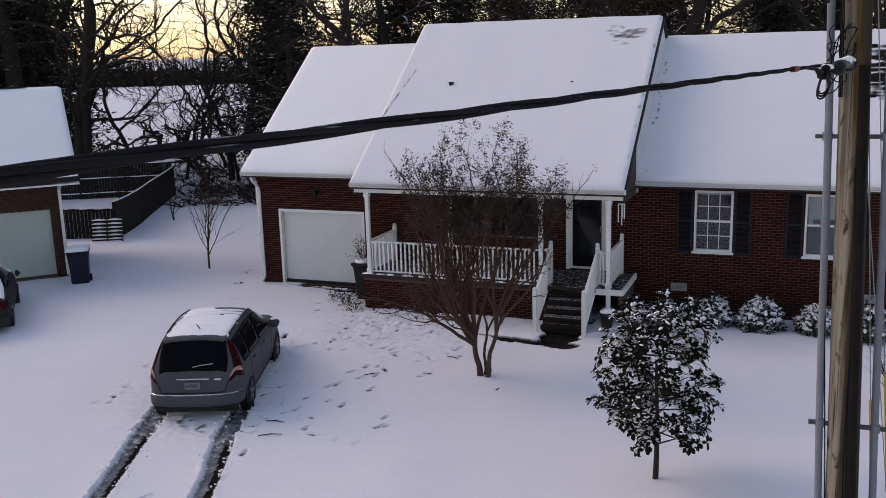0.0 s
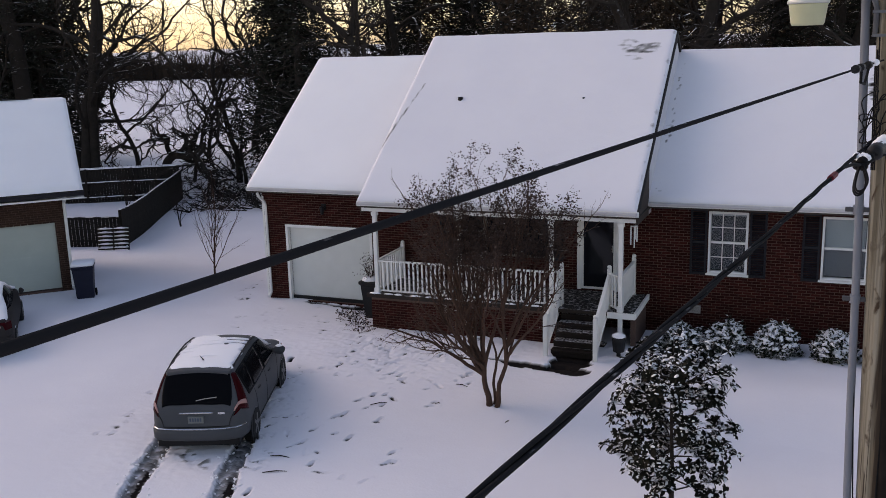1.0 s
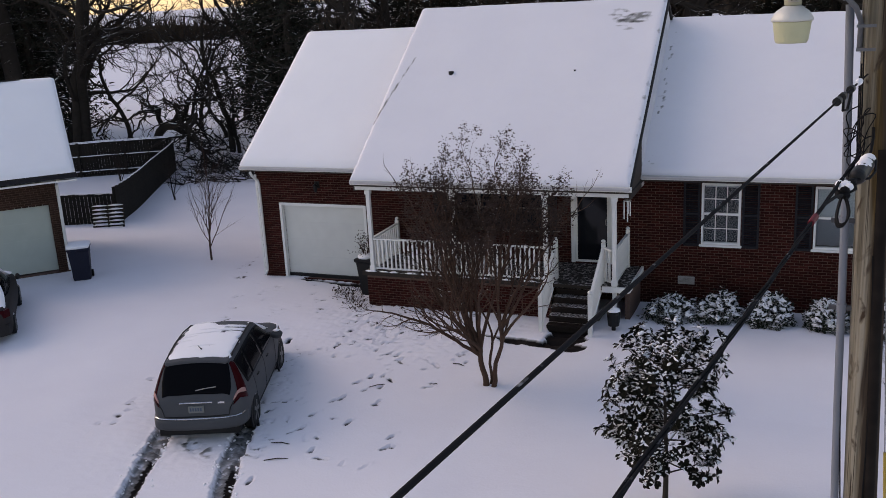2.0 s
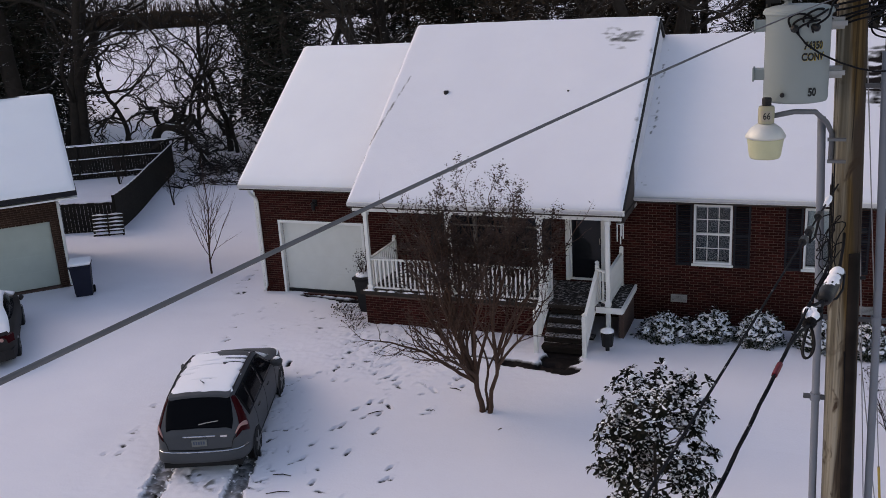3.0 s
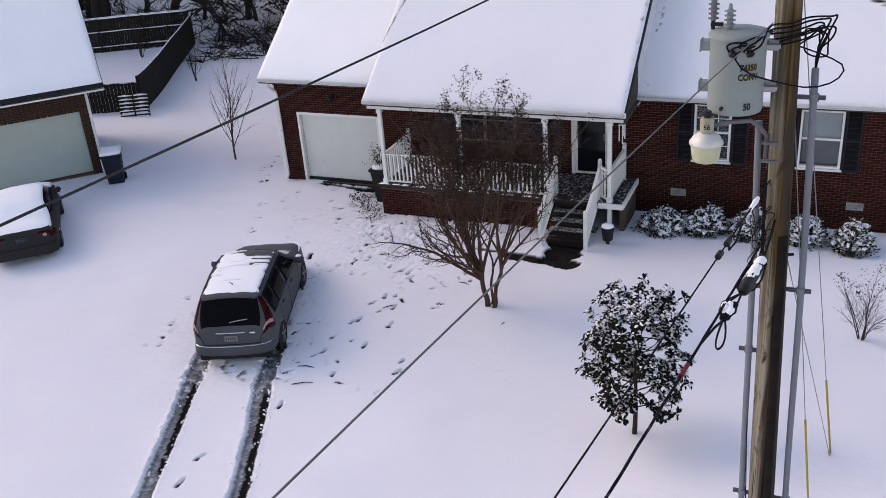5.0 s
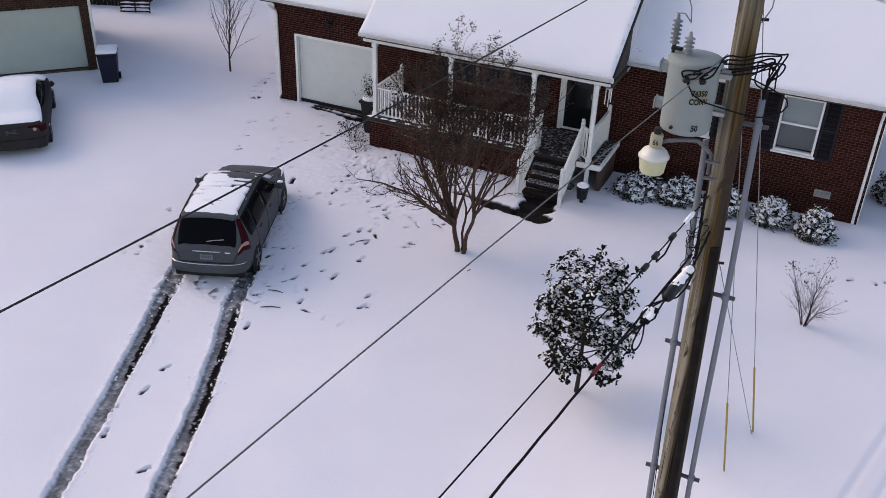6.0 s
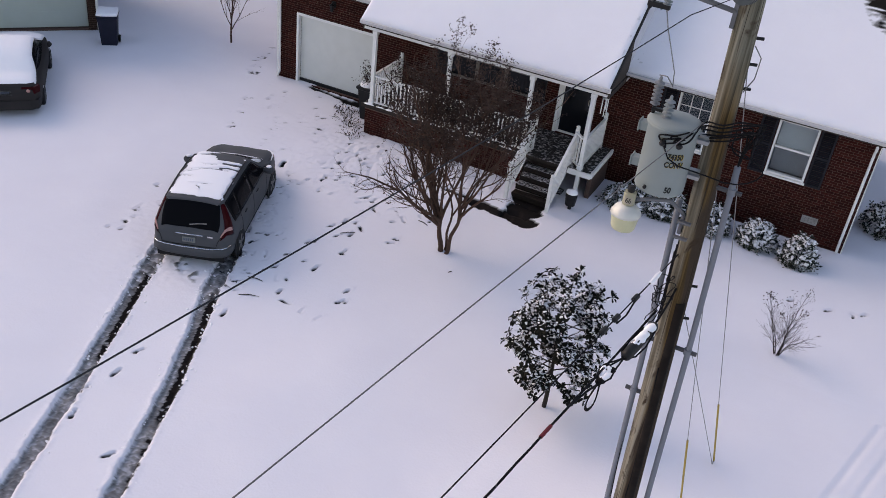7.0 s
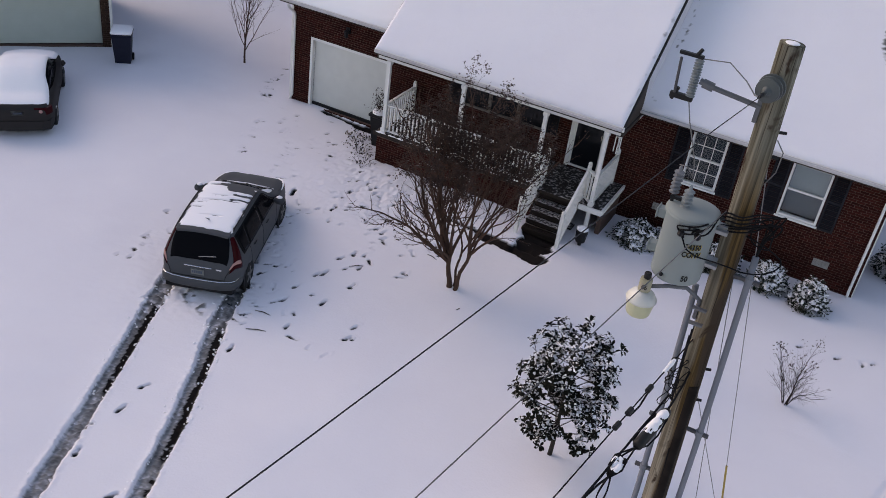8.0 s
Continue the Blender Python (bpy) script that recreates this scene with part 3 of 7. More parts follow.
def sash_window(hole, muntins, blind_top, label, cloth):
    x0, x1, z0, z1 = hole
    w = part("window", frame_geo(x0, x1, z0, z1, 0.055, WY - 0.03, WY + 0.1), WHITE, house, label, bevel=0.006)
    zm = (z0 + z1) / 2
    part("meeting_rail", Geo().box(x0 + 0.055, x1 - 0.055, WY, WY + 0.07, zm - 0.025, zm + 0.025), WHITE, w)
    part("sill", Geo().box(x0 - 0.04, x1 + 0.04, WY - 0.07, WY - 0.031, z0 - 0.05, z0 + 0.004), WHITE, w, bevel=0.006)
    for c, d in ((z0 + 0.055, zm - 0.025), (zm + 0.025, z1 - 0.055)):
        part("pane", Geo().box(x0 + 0.055, x1 - 0.055, WY + 0.05, WY + 0.056, c, d), WINGLASS, w).visible_shadow = False
        if muntins:
            for k in (1, 2):
                x = x0 + 0.055 + (x1 - x0 - 0.11) * k / 3
                part("muntin", Geo().box(x - 0.009, x + 0.009, WY + 0.03, WY + 0.049, c, d), WHITE, w)
            part("muntin", Geo().box(x0 + 0.055, x1 - 0.055, WY + 0.028, WY + 0.048, (c + d) / 2 - 0.009, (c + d) / 2 + 0.009), WHITE, w)
    g = Geo()
    z = z1 - 0.08
    low = z0 + 0.1 if blind_top > 0.9 else z1 - (z1 - z0) * blind_top
    while z > low:
        g.box(x0 + 0.07, x1 - 0.07, WY + 0.12, WY + 0.14, z - 0.0376, z - 0.0004)
        z -= 0.038
    part("blind", g, BLIND, w, "pale slatted window blind")
    part("curtain", Geo().box(x0 + 0.05, x1 - 0.05, WY + 0.2, WY + 0.22, z0 + 0.05, z1 - 0.05), cloth, w)
    return w


def shutter(x0, x1, z0, z1):
    s = part("shutter", frame_geo(x0, x1, z0, z1, 0.05, WY - 0.05, WY - 0.012), SHUTTER, house, "dark louvred window shutter")
    zm = (z0 + z1) / 2
    part("crossbar", Geo().box(x0 + 0.05, x1 - 0.05, WY - 0.048, WY - 0.014, zm - 0.03, zm + 0.03), SHUTTER, s)
    g = Geo()
    z = z0 + 0.07
    while z < z1 - 0.07:
        g.box(-0.5 * (x1 - x0 - 0.1), 0.5 * (x1 - x0 - 0.1), -0.018, 0.018, -0.004, 0.004, pose((x0 + x1) / 2, WY - 0.03, z, 40, 0, 0))
        z += 0.045
    part("louvres", g, SHUTTER, s)


WINGLASS = glass_material("window_pane", (0.02, 0.024, 0.028), 0.08, 0.35)
CURTAIN = material("grey_curtain", (0.05, 0.06, 0.068), rough=0.9, vary=0.2, grain=3)
PALECLOTH = material("pale_curtain", (0.17, 0.19, 0.205), rough=0.9, vary=0.12, grain=3)
b = WINGLASS.node_tree.nodes["Principled BSDF"]
b.inputs["Transmission Weight"].default_value, b.inputs["IOR"].default_value = 1.0, 1.45
b.inputs["Base Color"].default_value = (0.75, 0.8, 0.82, 1)
sash_window(W1, True, 0.06, "white double-hung window with twelve small panes", CURTAIN)
sash_window(W2, False, 0.5, "white double-hung window with the blind half down", PALECLOTH)
for x0, x1 in ((-2.95, -2.56), (-1.59, -1.2), (-0.42, -0.03), (1.02, 1.41)):
    shutter(x0, x1, 1.56, 3.16)

# three-part porch window
x0, x1, z0, z1 = WP
w = part("window", frame_geo(x0, x1, z0, z1, 0.05, WY - 0.02, WY + 0.08), SHADEDFRAME, house, "wide three-part porch window with mullions darkened for the porch shade", bevel=0.006)
for k in (1, 2):
    x = x0 + (x1 - x0) * k / 3
    part("mullion", Geo().box(x - 0.045, x + 0.045, WY - 0.018, WY + 0.08, z0 + 0.05, z1 - 0.05), SHADEDFRAME, w)
for k in range(3):
    a, b2 = x0 + (x1 - x0) * k / 3 + 0.05, x0 + (x1 - x0) * (k + 1) / 3 - 0.05
    part("pane", Geo().box(a, b2, WY + 0.04, WY + 0.046, z0 + 0.05, z1 - 0.05), DARKGLASS, w)
    part("check_rail", Geo().box(a, b2, WY + 0.01, WY + 0.036, (z0 + z1) / 2 - 0.02, (z0 + z1) / 2 + 0.02), SHADEDFRAME, w)
for a, b2 in ((-9.48, -9.13), (-6.42, -6.1)):
    shutter(a, b2, 1.68, 2.98)

# garage door
x0, x1, z0, z1 = GD
g = Geo().box(x0 - 0.07, x0 + 0.006, WY - 0.03, WY + 0.116, z0, z1 + 0.07).box(x1 - 0.006, x1 + 0.07, WY - 0.03, WY + 0.116, z0, z1 + 0.07).box(x0 + 0.006, x1 - 0.006, WY - 0.03, WY + 0.116, z1 - 0.006, z1 + 0.07)
part("garage_frame", g, WHITE, house, "white painted garage door frame", bevel=0.008)
gd = part("garage_door", Geo().box(x0, x1, WY + 0.155, WY + 0.17, z0 + 0.1, z1), DOORWHITE, house, "plain white closed sectional garage door")
for k in range(4):
    h = (z1 - z0 - 0.1) / 4
    part("panel", Geo().box(x0 + 0.009, x1 - 0.009, WY + 0.12, WY + 0.154, z0 + 0.1 + k * h + 0.0006, z0 + 0.1 + (k + 1) * h - 0.0006), DOORWHITE, gd)
part("threshold_seal", Geo().box(x0, x1, WY + 0.08, WY + 0.17, z0 - 0.05, z0 + 0.098), BLACK, gd)
lamp = part("wall_lantern", Geo().box(-13.06, -12.92, WY - 0.05, WY - 0.012, 2.72, 2.9), BLACK, house, "black coach lantern on the brick wall")
part("lantern_body", Geo().lathe([(0.03, -0.14), (0.05, -0.12), (0.075, 0.04), (0.085, 0.05), (0.02, 0.11), (0.008, 0.14)], 6, pose(-12.99, WY - 0.14, 2.75)), BLACK, lamp)

# front door with a glazed storm door
x0, x1, z0, z1 = FD
part("door_frame", Geo().box(x0 - 0.08, x0 + 0.02, WY - 0.03, WY + 0.1, z0, z1 + 0.08).box(x1 - 0.02, x1 + 0.08, WY - 0.03, WY + 0.1, z0, z1 + 0.08).box(x0 + 0.02, x1 - 0.02, WY - 0.03, WY + 0.1, z1, z1 + 0.08), WHITE, house, "white door casing", bevel=0.006)
door = part("front_door", frame_geo(x0 + 0.02, x1 - 0.02, z0 + 0.02, z1, 0.06, WY + 0.0, WY + 0.05), WHITE, house, "white storm door with one tall dark pane")
part("pane", Geo().box(x0 + 0.08, x1 - 0.08, WY + 0.02, WY + 0.03, z0 + 0.08, z1 - 0.06), DARKGLASS, door)
part("handle", Geo().tube([(x1 - 0.1, WY - 0.02, 1.98), (x1 - 0.1, WY - 0.05, 2.0), (x1 - 0.1, WY - 0.05, 2.12), (x1 - 0.1, WY - 0.02, 2.14)], 0.01, 6), GREYVENT, door, "metal handle")
for x in (-2.86, 1.43):
    v = part("foundation_vent", frame_geo(x - 0.2, x + 0.2, 0.57, 0.77, 0.025, WY - 0.03, WY - 0.012), GREYVENT, house, "grey metal foundation vent")
    for k in range(5):
        part("slat", Geo().box(x - 0.175, x + 0.175, WY - 0.026, WY - 0.013, 0.6 + k * 0.03, 0.622 + k * 0.03), GREYVENT, v)

# porch
part("porch_deck", Geo().box(-10.78, -3.96, 21.5, WY - 0.014, 0.86, 0.95), PORCHWOOD, house, "dark porch boards dusted with snow")
part("deck_edge", Geo().box(-10.82, -5.82, 21.44, 21.5, 0.86, 0.965), PORCHWOOD, house, "dark board along the porch edge", bevel=0.01)
part("deck_edge", Geo().box(-4.56, -3.92, 21.44, 21.5, 0.83, 0.97).box(-3.96, -3.9, 21.5, WY - 0.02, 0.83, 0.97), WHITE, house, "white trim board along the porch", bevel=0.01)
g, srnd = Geo(), random.Random(44)
x = -10.75
while x < -6.0:
    w = srnd.uniform(0.15, 0.6)
    g.tube([(x, 21.47, 0.965), (x + w * 0.3, 21.47, 0.972), (x + w * 0.7, 21.48, 0.972), (x + w, 21.47, 0.965)], [0.008, srnd.uniform(0.02, 0.04), srnd.uniform(0.02, 0.035), 0.008], 7)
    x += w + srnd.uniform(0.03, 0.3)
part("snow_strip", g, SNOW, house, "broken line of snow along the porch edge", smooth=True, kind="stuff")
porch_wall = part("porch_skirt", Geo().box(-10.74, -5.84, 21.56, 21.7, -0.2, 0.83).box(-10.74, -10.6, 21.7, WY - 0.02, -0.2, 0.83).box(-4.1, -3.98, 21.9, WY - 0.02, -0.2, 0.83), MORTAR, house, "low brick wall under the porch")
part("brickwork", brick_geo(brick_cells(-10.74, -5.84, -0.1, 0.82, []), 21.56, random.Random(8)), BRICK, porch_wall, kind="stuff")
POSTS = [(-10.56, 21.58, 0.95), (-8.28, 21.58, 0.95), (-5.93, 21.58, 0.95), (-4.28, 21.58, 0.0)]
for x, y, zb in POSTS:
    p = part("porch_post", Geo().box(x - 0.05, x + 0.05, y - 0.05, y + 0.05, zb, 3.1), WHITE, house, "square white wooden porch post", bevel=0.008)
    part("post_base", Geo().box(x - 0.07, x + 0.07, y - 0.07, y + 0.07, 0.972, 1.1), WHITE, p, bevel=0.006)
    part("post_cap", Geo().box(x - 0.07, x + 0.07, y - 0.07, y + 0.07, 2.99, 3.09), WHITE, p, bevel=0.006)
part("porch_beam", Geo().box(-10.9, -3.95, 21.53, 21.63, 3.1, 3.22), WHITE, house)
part("porch_ceiling", Geo().box(-10.9, -3.95, 21.64, WY - 0.02, 3.12, 3.16), SOFFIT, house)


def railing(ax, ay, az, bx, by, bz, height=0.88, newel_a=False, newel_b=False, label="white wooden porch railing"):
    """Rails and balusters from a to b; az and bz are the feet."""
    a, b = Vector((ax, ay, az)), Vector((bx, by, bz))
    n = max(2, int((b - a).length / 0.115))
    d = (b - a)
    yaw = math.degrees(math.atan2(d.y, d.x))
    r = part("railing", Geo(), WHITE, house, label)
    for name, up, t in (("top_rail", height, 0.035), ("bottom_rail", 0.1, 0.03)):
        side = Vector((-d.y, d.x, 0)).normalized() * 0.035
        g = Geo().loft([[p - side + Vector((0, 0, up - t)), p + side + Vector((0, 0, up - t)), p + side + Vector((0, 0, up)), p - side + Vector((0, 0, up))] for p in (a, b)][::-1])
        part(name, g, WHITE, r)
    me = Geo().box(-0.019, 0.019, -0.019, 0.019, 0.1, height - 0.03).mesh("baluster", WHITE)
    for k in range(1, n):
        p = a + d * k / n
        o = new("baluster", me)
        o.parent = r
        o.matrix_basis = pose(p.x, p.y, p.z, 0, 0, yaw)
    for use, p in ((newel_a, a), (newel_b, b)):
        if use:
            part("newel_post", Geo().box(p.x - 0.045, p.x + 0.045, p.y - 0.045, p.y + 0.045, p.z - 0.05, p.z + height + 0.08).lathe([(0.03, 0), (0.055, 0.03), (0.05, 0.06), (0.02, 0.085)], 8, pose(p.x, p.y, p.z + height + 0.08)), WHITE, r)
    return r


railing(-10.5, 21.58, 0.95, -8.34, 21.58, 0.95)
railing(-8.22, 21.58, 0.95, -5.99, 21.58, 0.95)
railing(-10.56, 21.66, 0.95, -10.56, 23.2, 0.95, newel_b=True)
railing(-4.28, 21.66, 0.95, -4.28, 23.2, 0.95, newel_b=True)
railing(-5.77, 21.9, 0.95, -5.77, 20.45, 0.14, newel_a=True, newel_b=True, label="white sloping stair railing")
railing(-4.61, 21.9, 0.95, -4.61, 20.45, 0.14, newel_a=True, newel_b=True, label="white sloping stair railing")
railing(-5.88, 21.6, 0.95, -5.77, 21.86, 0.95)
railing(-4.33, 21.6, 0.95, -4.61, 21.86, 0.95)
stairs = part("stairs", Geo().box(-5.72, -4.66, 21.6, 21.9, -0.1, 0.1), STEPWOOD, house, "five dark wooden steps with patchy snow")
for k in range(5):
    z, y = 0.8 - 0.155 * k, 21.9 - 0.235 * (k + 1)
    for y0 in (y - 0.02, y + 0.11):
        part("tread_board", Geo().box(-5.72, -4.66, y0, y0 + 0.118, z - 0.04, z), STEPWOOD if k < 4 else WETWOOD, stairs, bevel=0.006)
    part("riser", Geo().box(-5.72, -4.66, y + 0.004, y + 0.03, z - 0.155, z - 0.048), WETWOOD, stairs)
# roof details
part("vent_pipe", Geo().tube([(-9.27, 24.5, 5.3), (-9.27, 24.5, 5.76)], 0.07, 12), BLACK, house, "dark plumbing vent pipe through the snow")
part("vent_pipe", Geo().tube([(-5.88, 24.5, 5.4), (-5.88, 24.5, 5.74)], 0.03, 10), BLACK, house, "thin plumbing vent pipe")
chime = part("wind_chime", Geo().lathe([(0.01, 2.98), (0.09, 2.985), (0.09, 3.0), (0.01, 3.01)], 14, pose(-4.02, 21.75, 0)), WHITE, house, "pale hanging wind chime at the porch corner")
for k, (dx, dl) in enumerate(((-0.07, 0.42), (0.0, 0.5), (0.07, 0.34), (0.02, 0.3))):
    part("chime_tube", Geo().tube([(-4.02 + dx, 21.75 + 0.05 * (k % 2), 2.97), (-4.02 + dx, 21.75 + 0.05 * (k % 2), 2.97 - dl)], 0.014, 8), WHITE, chime)

# ---- utility pole and what hangs on it ----
def pole_at(z):
    return Vector((0.608 - 0.0278 * z, 8.825 + 0.0055 * z, z))


def streaky_wood(name):
    """Pole wood: honey brown, grey down one side and dark down the other, with cracks and stains."""
    m = bpy.data.materials.new(name)
    m.use_nodes = True
    n, l = m.node_tree.nodes, m.node_tree.links
    b = n["Principled BSDF"]
    b.inputs["Roughness"].default_value, b.inputs["Specular IOR Level"].default_value = 0.9, 0.12
    co = n.new("ShaderNodeTexCoord")

    def streak(scale, seed, detail=5.0, warp=0.0):
        mp, t = n.new("ShaderNodeMapping"), n.new("ShaderNodeTexNoise")
        mp.inputs["Scale"].default_value, mp.inputs["Location"].default_value = scale, (seed, seed * 0.7, seed * 1.3)
        t.inputs["Scale"].default_value, t.inputs["Detail"].default_value, t.inputs["Distortion"].default_value = 1.0, detail, warp
        l.new(co.outputs["Object"], mp.inputs["Vector"])
        l.new(mp.outputs[0], t.inputs["Vector"])
        return t.outputs["Fac"]

    def ranged(value, lo, hi):
        r = n.new("ShaderNodeMapRange")
        r.inputs["From Min"].default_value, r.inputs["From Max"].default_value = lo, hi
        l.new(value, r.inputs["Value"])
        return r.outputs[0]

    def added(p, q, k):
        s = n.new("ShaderNodeMath")
        s.operation = "MULTIPLY_ADD"
        s.inputs[1].default_value = k
        l.new(q, s.inputs[0])
        l.new(p, s.inputs[2])
        return s.outputs[0]

    def mixed(fac, p, q):
        mx = n.new("ShaderNodeMix")
        mx.data_type = "RGBA"
        l.new(fac, mx.inputs["Factor"])
        for sock, c in ((mx.inputs["A"], p), (mx.inputs["B"], q)):
            if isinstance(c, tuple):
                sock.default_value = (*c, 1)
            else:
                l.new(c, sock)
        return mx.outputs["Result"]

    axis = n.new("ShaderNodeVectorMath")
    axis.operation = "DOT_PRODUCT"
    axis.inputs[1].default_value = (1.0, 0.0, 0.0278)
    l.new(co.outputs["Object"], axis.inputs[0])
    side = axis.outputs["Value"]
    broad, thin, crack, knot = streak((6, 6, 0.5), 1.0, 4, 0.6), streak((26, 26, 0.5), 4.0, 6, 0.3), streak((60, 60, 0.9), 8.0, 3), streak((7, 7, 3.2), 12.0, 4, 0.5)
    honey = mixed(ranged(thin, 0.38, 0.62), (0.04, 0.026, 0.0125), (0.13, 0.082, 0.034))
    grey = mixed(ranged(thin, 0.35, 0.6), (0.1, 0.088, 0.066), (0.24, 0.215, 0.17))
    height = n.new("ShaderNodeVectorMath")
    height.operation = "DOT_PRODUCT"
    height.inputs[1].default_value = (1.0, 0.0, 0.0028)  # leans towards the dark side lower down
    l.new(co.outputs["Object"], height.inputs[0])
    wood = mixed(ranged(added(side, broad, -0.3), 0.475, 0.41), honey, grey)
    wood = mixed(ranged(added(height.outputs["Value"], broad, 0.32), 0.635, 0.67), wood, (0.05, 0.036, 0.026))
    upper = n.new("ShaderNodeSeparateXYZ")
    l.new(co.outputs["Object"], upper.inputs[0])
    wood = mixed(ranged(added(upper.outputs["Z"], broad, 1.2), 9.1, 9.8), wood, mixed(ranged(thin, 0.35, 0.65), (0.075, 0.07, 0.052), (0.21, 0.2, 0.16)))
    wood = mixed(ranged(knot, 0.6, 0.68), wood, (0.045, 0.03, 0.02))
    wood = mixed(ranged(crack, 0.6, 0.68), wood, (0.03, 0.022, 0.017))
    l.new(wood, b.inputs["Base Color"])
    bp = n.new("ShaderNodeBump")
    bp.inputs["Strength"].default_value, bp.inputs["Distance"].default_value = 0.8, 0.012
    l.new(added(thin, crack, -1.0), bp.inputs["Height"])
    l.new(bp.outputs[0], b.inputs["Normal"])
    return m


POLEWOOD = streaky_wood("weathered_pole_wood")
GALV = material("galvanised_steel", (0.29, 0.3, 0.31), rough=0.5, metal=0.6, vary=0.15)
DARKSTEEL = material("dark_steel", (0.07, 0.07, 0.075), rough=0.6, metal=0.3, vary=0.2)
CONDUIT = material("grey_conduit", (0.155, 0.168, 0.195), rough=0.6, vary=0.12, grain=4)
TANK = material("pale_grey_tank_paint", (0.215, 0.25, 0.248), rough=0.65, vary=0.06, grain=4, bump=0.03)
PORCELAIN = material("grey_porcelain", (0.15, 0.16, 0.175), rough=0.5, vary=0.1)
PALEPORCELAIN = material("pale_porcelain", (0.2, 0.225, 0.235), rough=0.4, vary=0.1)
GUARDWOOD = material("dark_cable_guard", (0.014, 0.011, 0.0095), rough=0.85, vary=0.5, grain=6, stain=2.5, bump=0.3, bump_scale=20, spec=0.1)
DISCGLASS = material("grey_insulator", (0.075, 0.088, 0.09), rough=0.3, vary=0.12)
STENCIL = material("stencil_paint", (0.02, 0.022, 0.022), rough=0.7, vary=0.1)
TAG = material("faded_tag", (0.3, 0.27, 0.22), rough=0.7, vary=0.2)
TAGYELLOW = material("yellow_tag", (0.42, 0.3, 0.03), rough=0.6, vary=0.1)
GUARD = material("yellow_guard", (0.34, 0.245, 0.045), rough=0.6, vary=0.2, grain=5)
GLOBE = material("yellowed_globe", (0.46, 0.46, 0.3), rough=0.35, vary=0.06)
ARMSTEEL = material("dull_grey_steel", (0.13, 0.135, 0.145), rough=0.6, metal=0.3, vary=0.2)
HEAD = material("tan_lamp_head", (0.3, 0.285, 0.2), rough=0.6, vary=0.15)
HOUSING = material("lamp_housing", (0.55, 0.55, 0.52), rough=0.5, metal=0.3, vary=0.1)
RED = material("red_tape", (0.13, 0.012, 0.02), rough=0.6)

pole = thing("utility_pole", "tall weathered wooden utility pole, grey down one side and dark down the other", "utility pole")
zs = [-0.3 + 0.25 * k for k in range(42)] + [10.17]
rings = []
for z in zs:
    c, r = pole_at(z), 0.152 - 0.0043 * z
    ring = []
    for k in range(28):
        a = 2 * math.pi * k / 28
        q = r * (1 + 0.03 * noise.noise((math.cos(a) * 3, math.sin(a) * 3, z * 0.25)))
        ring.append(c + Vector((q * math.cos(a), q * math.sin(a), 0)))
    rings.append(ring)
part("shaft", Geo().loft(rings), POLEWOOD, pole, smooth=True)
part("snow_cap", Geo().lathe([(0.06, 0), (0.064, 0.004), (0.045, 0.01), (0.01, 0.012)], 20, pose(*pole_at(10.172))), SNOW, pole, "thin snow cap on the pole top", smooth=True)
for z, a in ((9.1, 0.5), (8.86, 0.7), (6.62, 0.2), (6.2, 0.4), (9.35, 0.3)):
    c = pole_at(z)
    part("bolt", Geo().tube([c + Vector((0.09, 0.06, 0)), c + Vector((0.17, 0.09, 0))], 0.016, 8), BLACK, pole)

# dark half-round cable guard up the face of the pole
rows = []
for z in [-0.2 + 0.3 * k for k in range(22)] + [6.47]:
    c = pole_at(z) + Vector((0.062, -0.085 - 0.0012 * (6.5 - z) * 5, 0))
    rows.append([c + Vector((0.052 * math.cos(a) + 0.01 * noise.noise((z * 0.7, 0, 4.0)), 0.058 * math.sin(a), 0)) for a in [radians(-180 + 15 * k) for k in range(13)]] + [c + Vector((0.05, 0.05, 0)), c + Vector((-0.05, 0.02, 0))])
part("cable_guard", Geo().loft(rows), GUARDWOOD, pole, "dark weathered cable guard running down the pole", smooth=True)
# riser pipes on stand-off brackets
for dx, top in ((-0.205, 7.6), (0.262, 8.12)):
    riser = thing("conduit_riser", "grey plastic conduit riser on steel brackets along the pole", "conduit", group="pole risers")
    pts = [pole_at(z) + Vector((dx + 0.006 * math.sin(z * 1.3), -0.02, 0)) for z in np.linspace(-0.2, top, 24)]
    part("pipe", Geo().tube(pts, 0.033, 14), CONDUIT, riser, smooth=True)
    for z in (3.22, 5.86, 7.85 if dx > 0 else 5.1):
        c = pole_at(z)
        s = 1 if dx > 0 else -1
        part("bracket", Geo().box(min(0.1 * s, (abs(dx) + 0.1) * s), max(0.1 * s, (abs(dx) + 0.1) * s), -0.02, 0.02, -0.018, 0.018, Matrix.Translation(c + Vector((0, -0.02, 0)))), DARKSTEEL, riser, "steel stand-off bracket", bevel=0.004)
        part("clamp", Geo().tube([c + Vector((dx, -0.02, -0.035)), c + Vector((dx, -0.02, 0.035))], 0.043, 14), CONDUIT, riser)

# transformer
TC = Vector((-0.02, 8.655, 0))
tr = thing("transformer", "pale grey cylindrical pole transformer with stencilled numbers and two bushings", "transformer")
m = Matrix.Translation(TC)
TR = 0.245
part("tank", Geo().lathe([(TR - 0.03, 7.765), (TR - 0.008, 7.77), (TR, 7.79), (TR, 8.43), (TR + 0.005, 8.435), (TR + 0.005, 8.455), (TR, 8.46)], 48, m), TANK, tr, smooth=True)
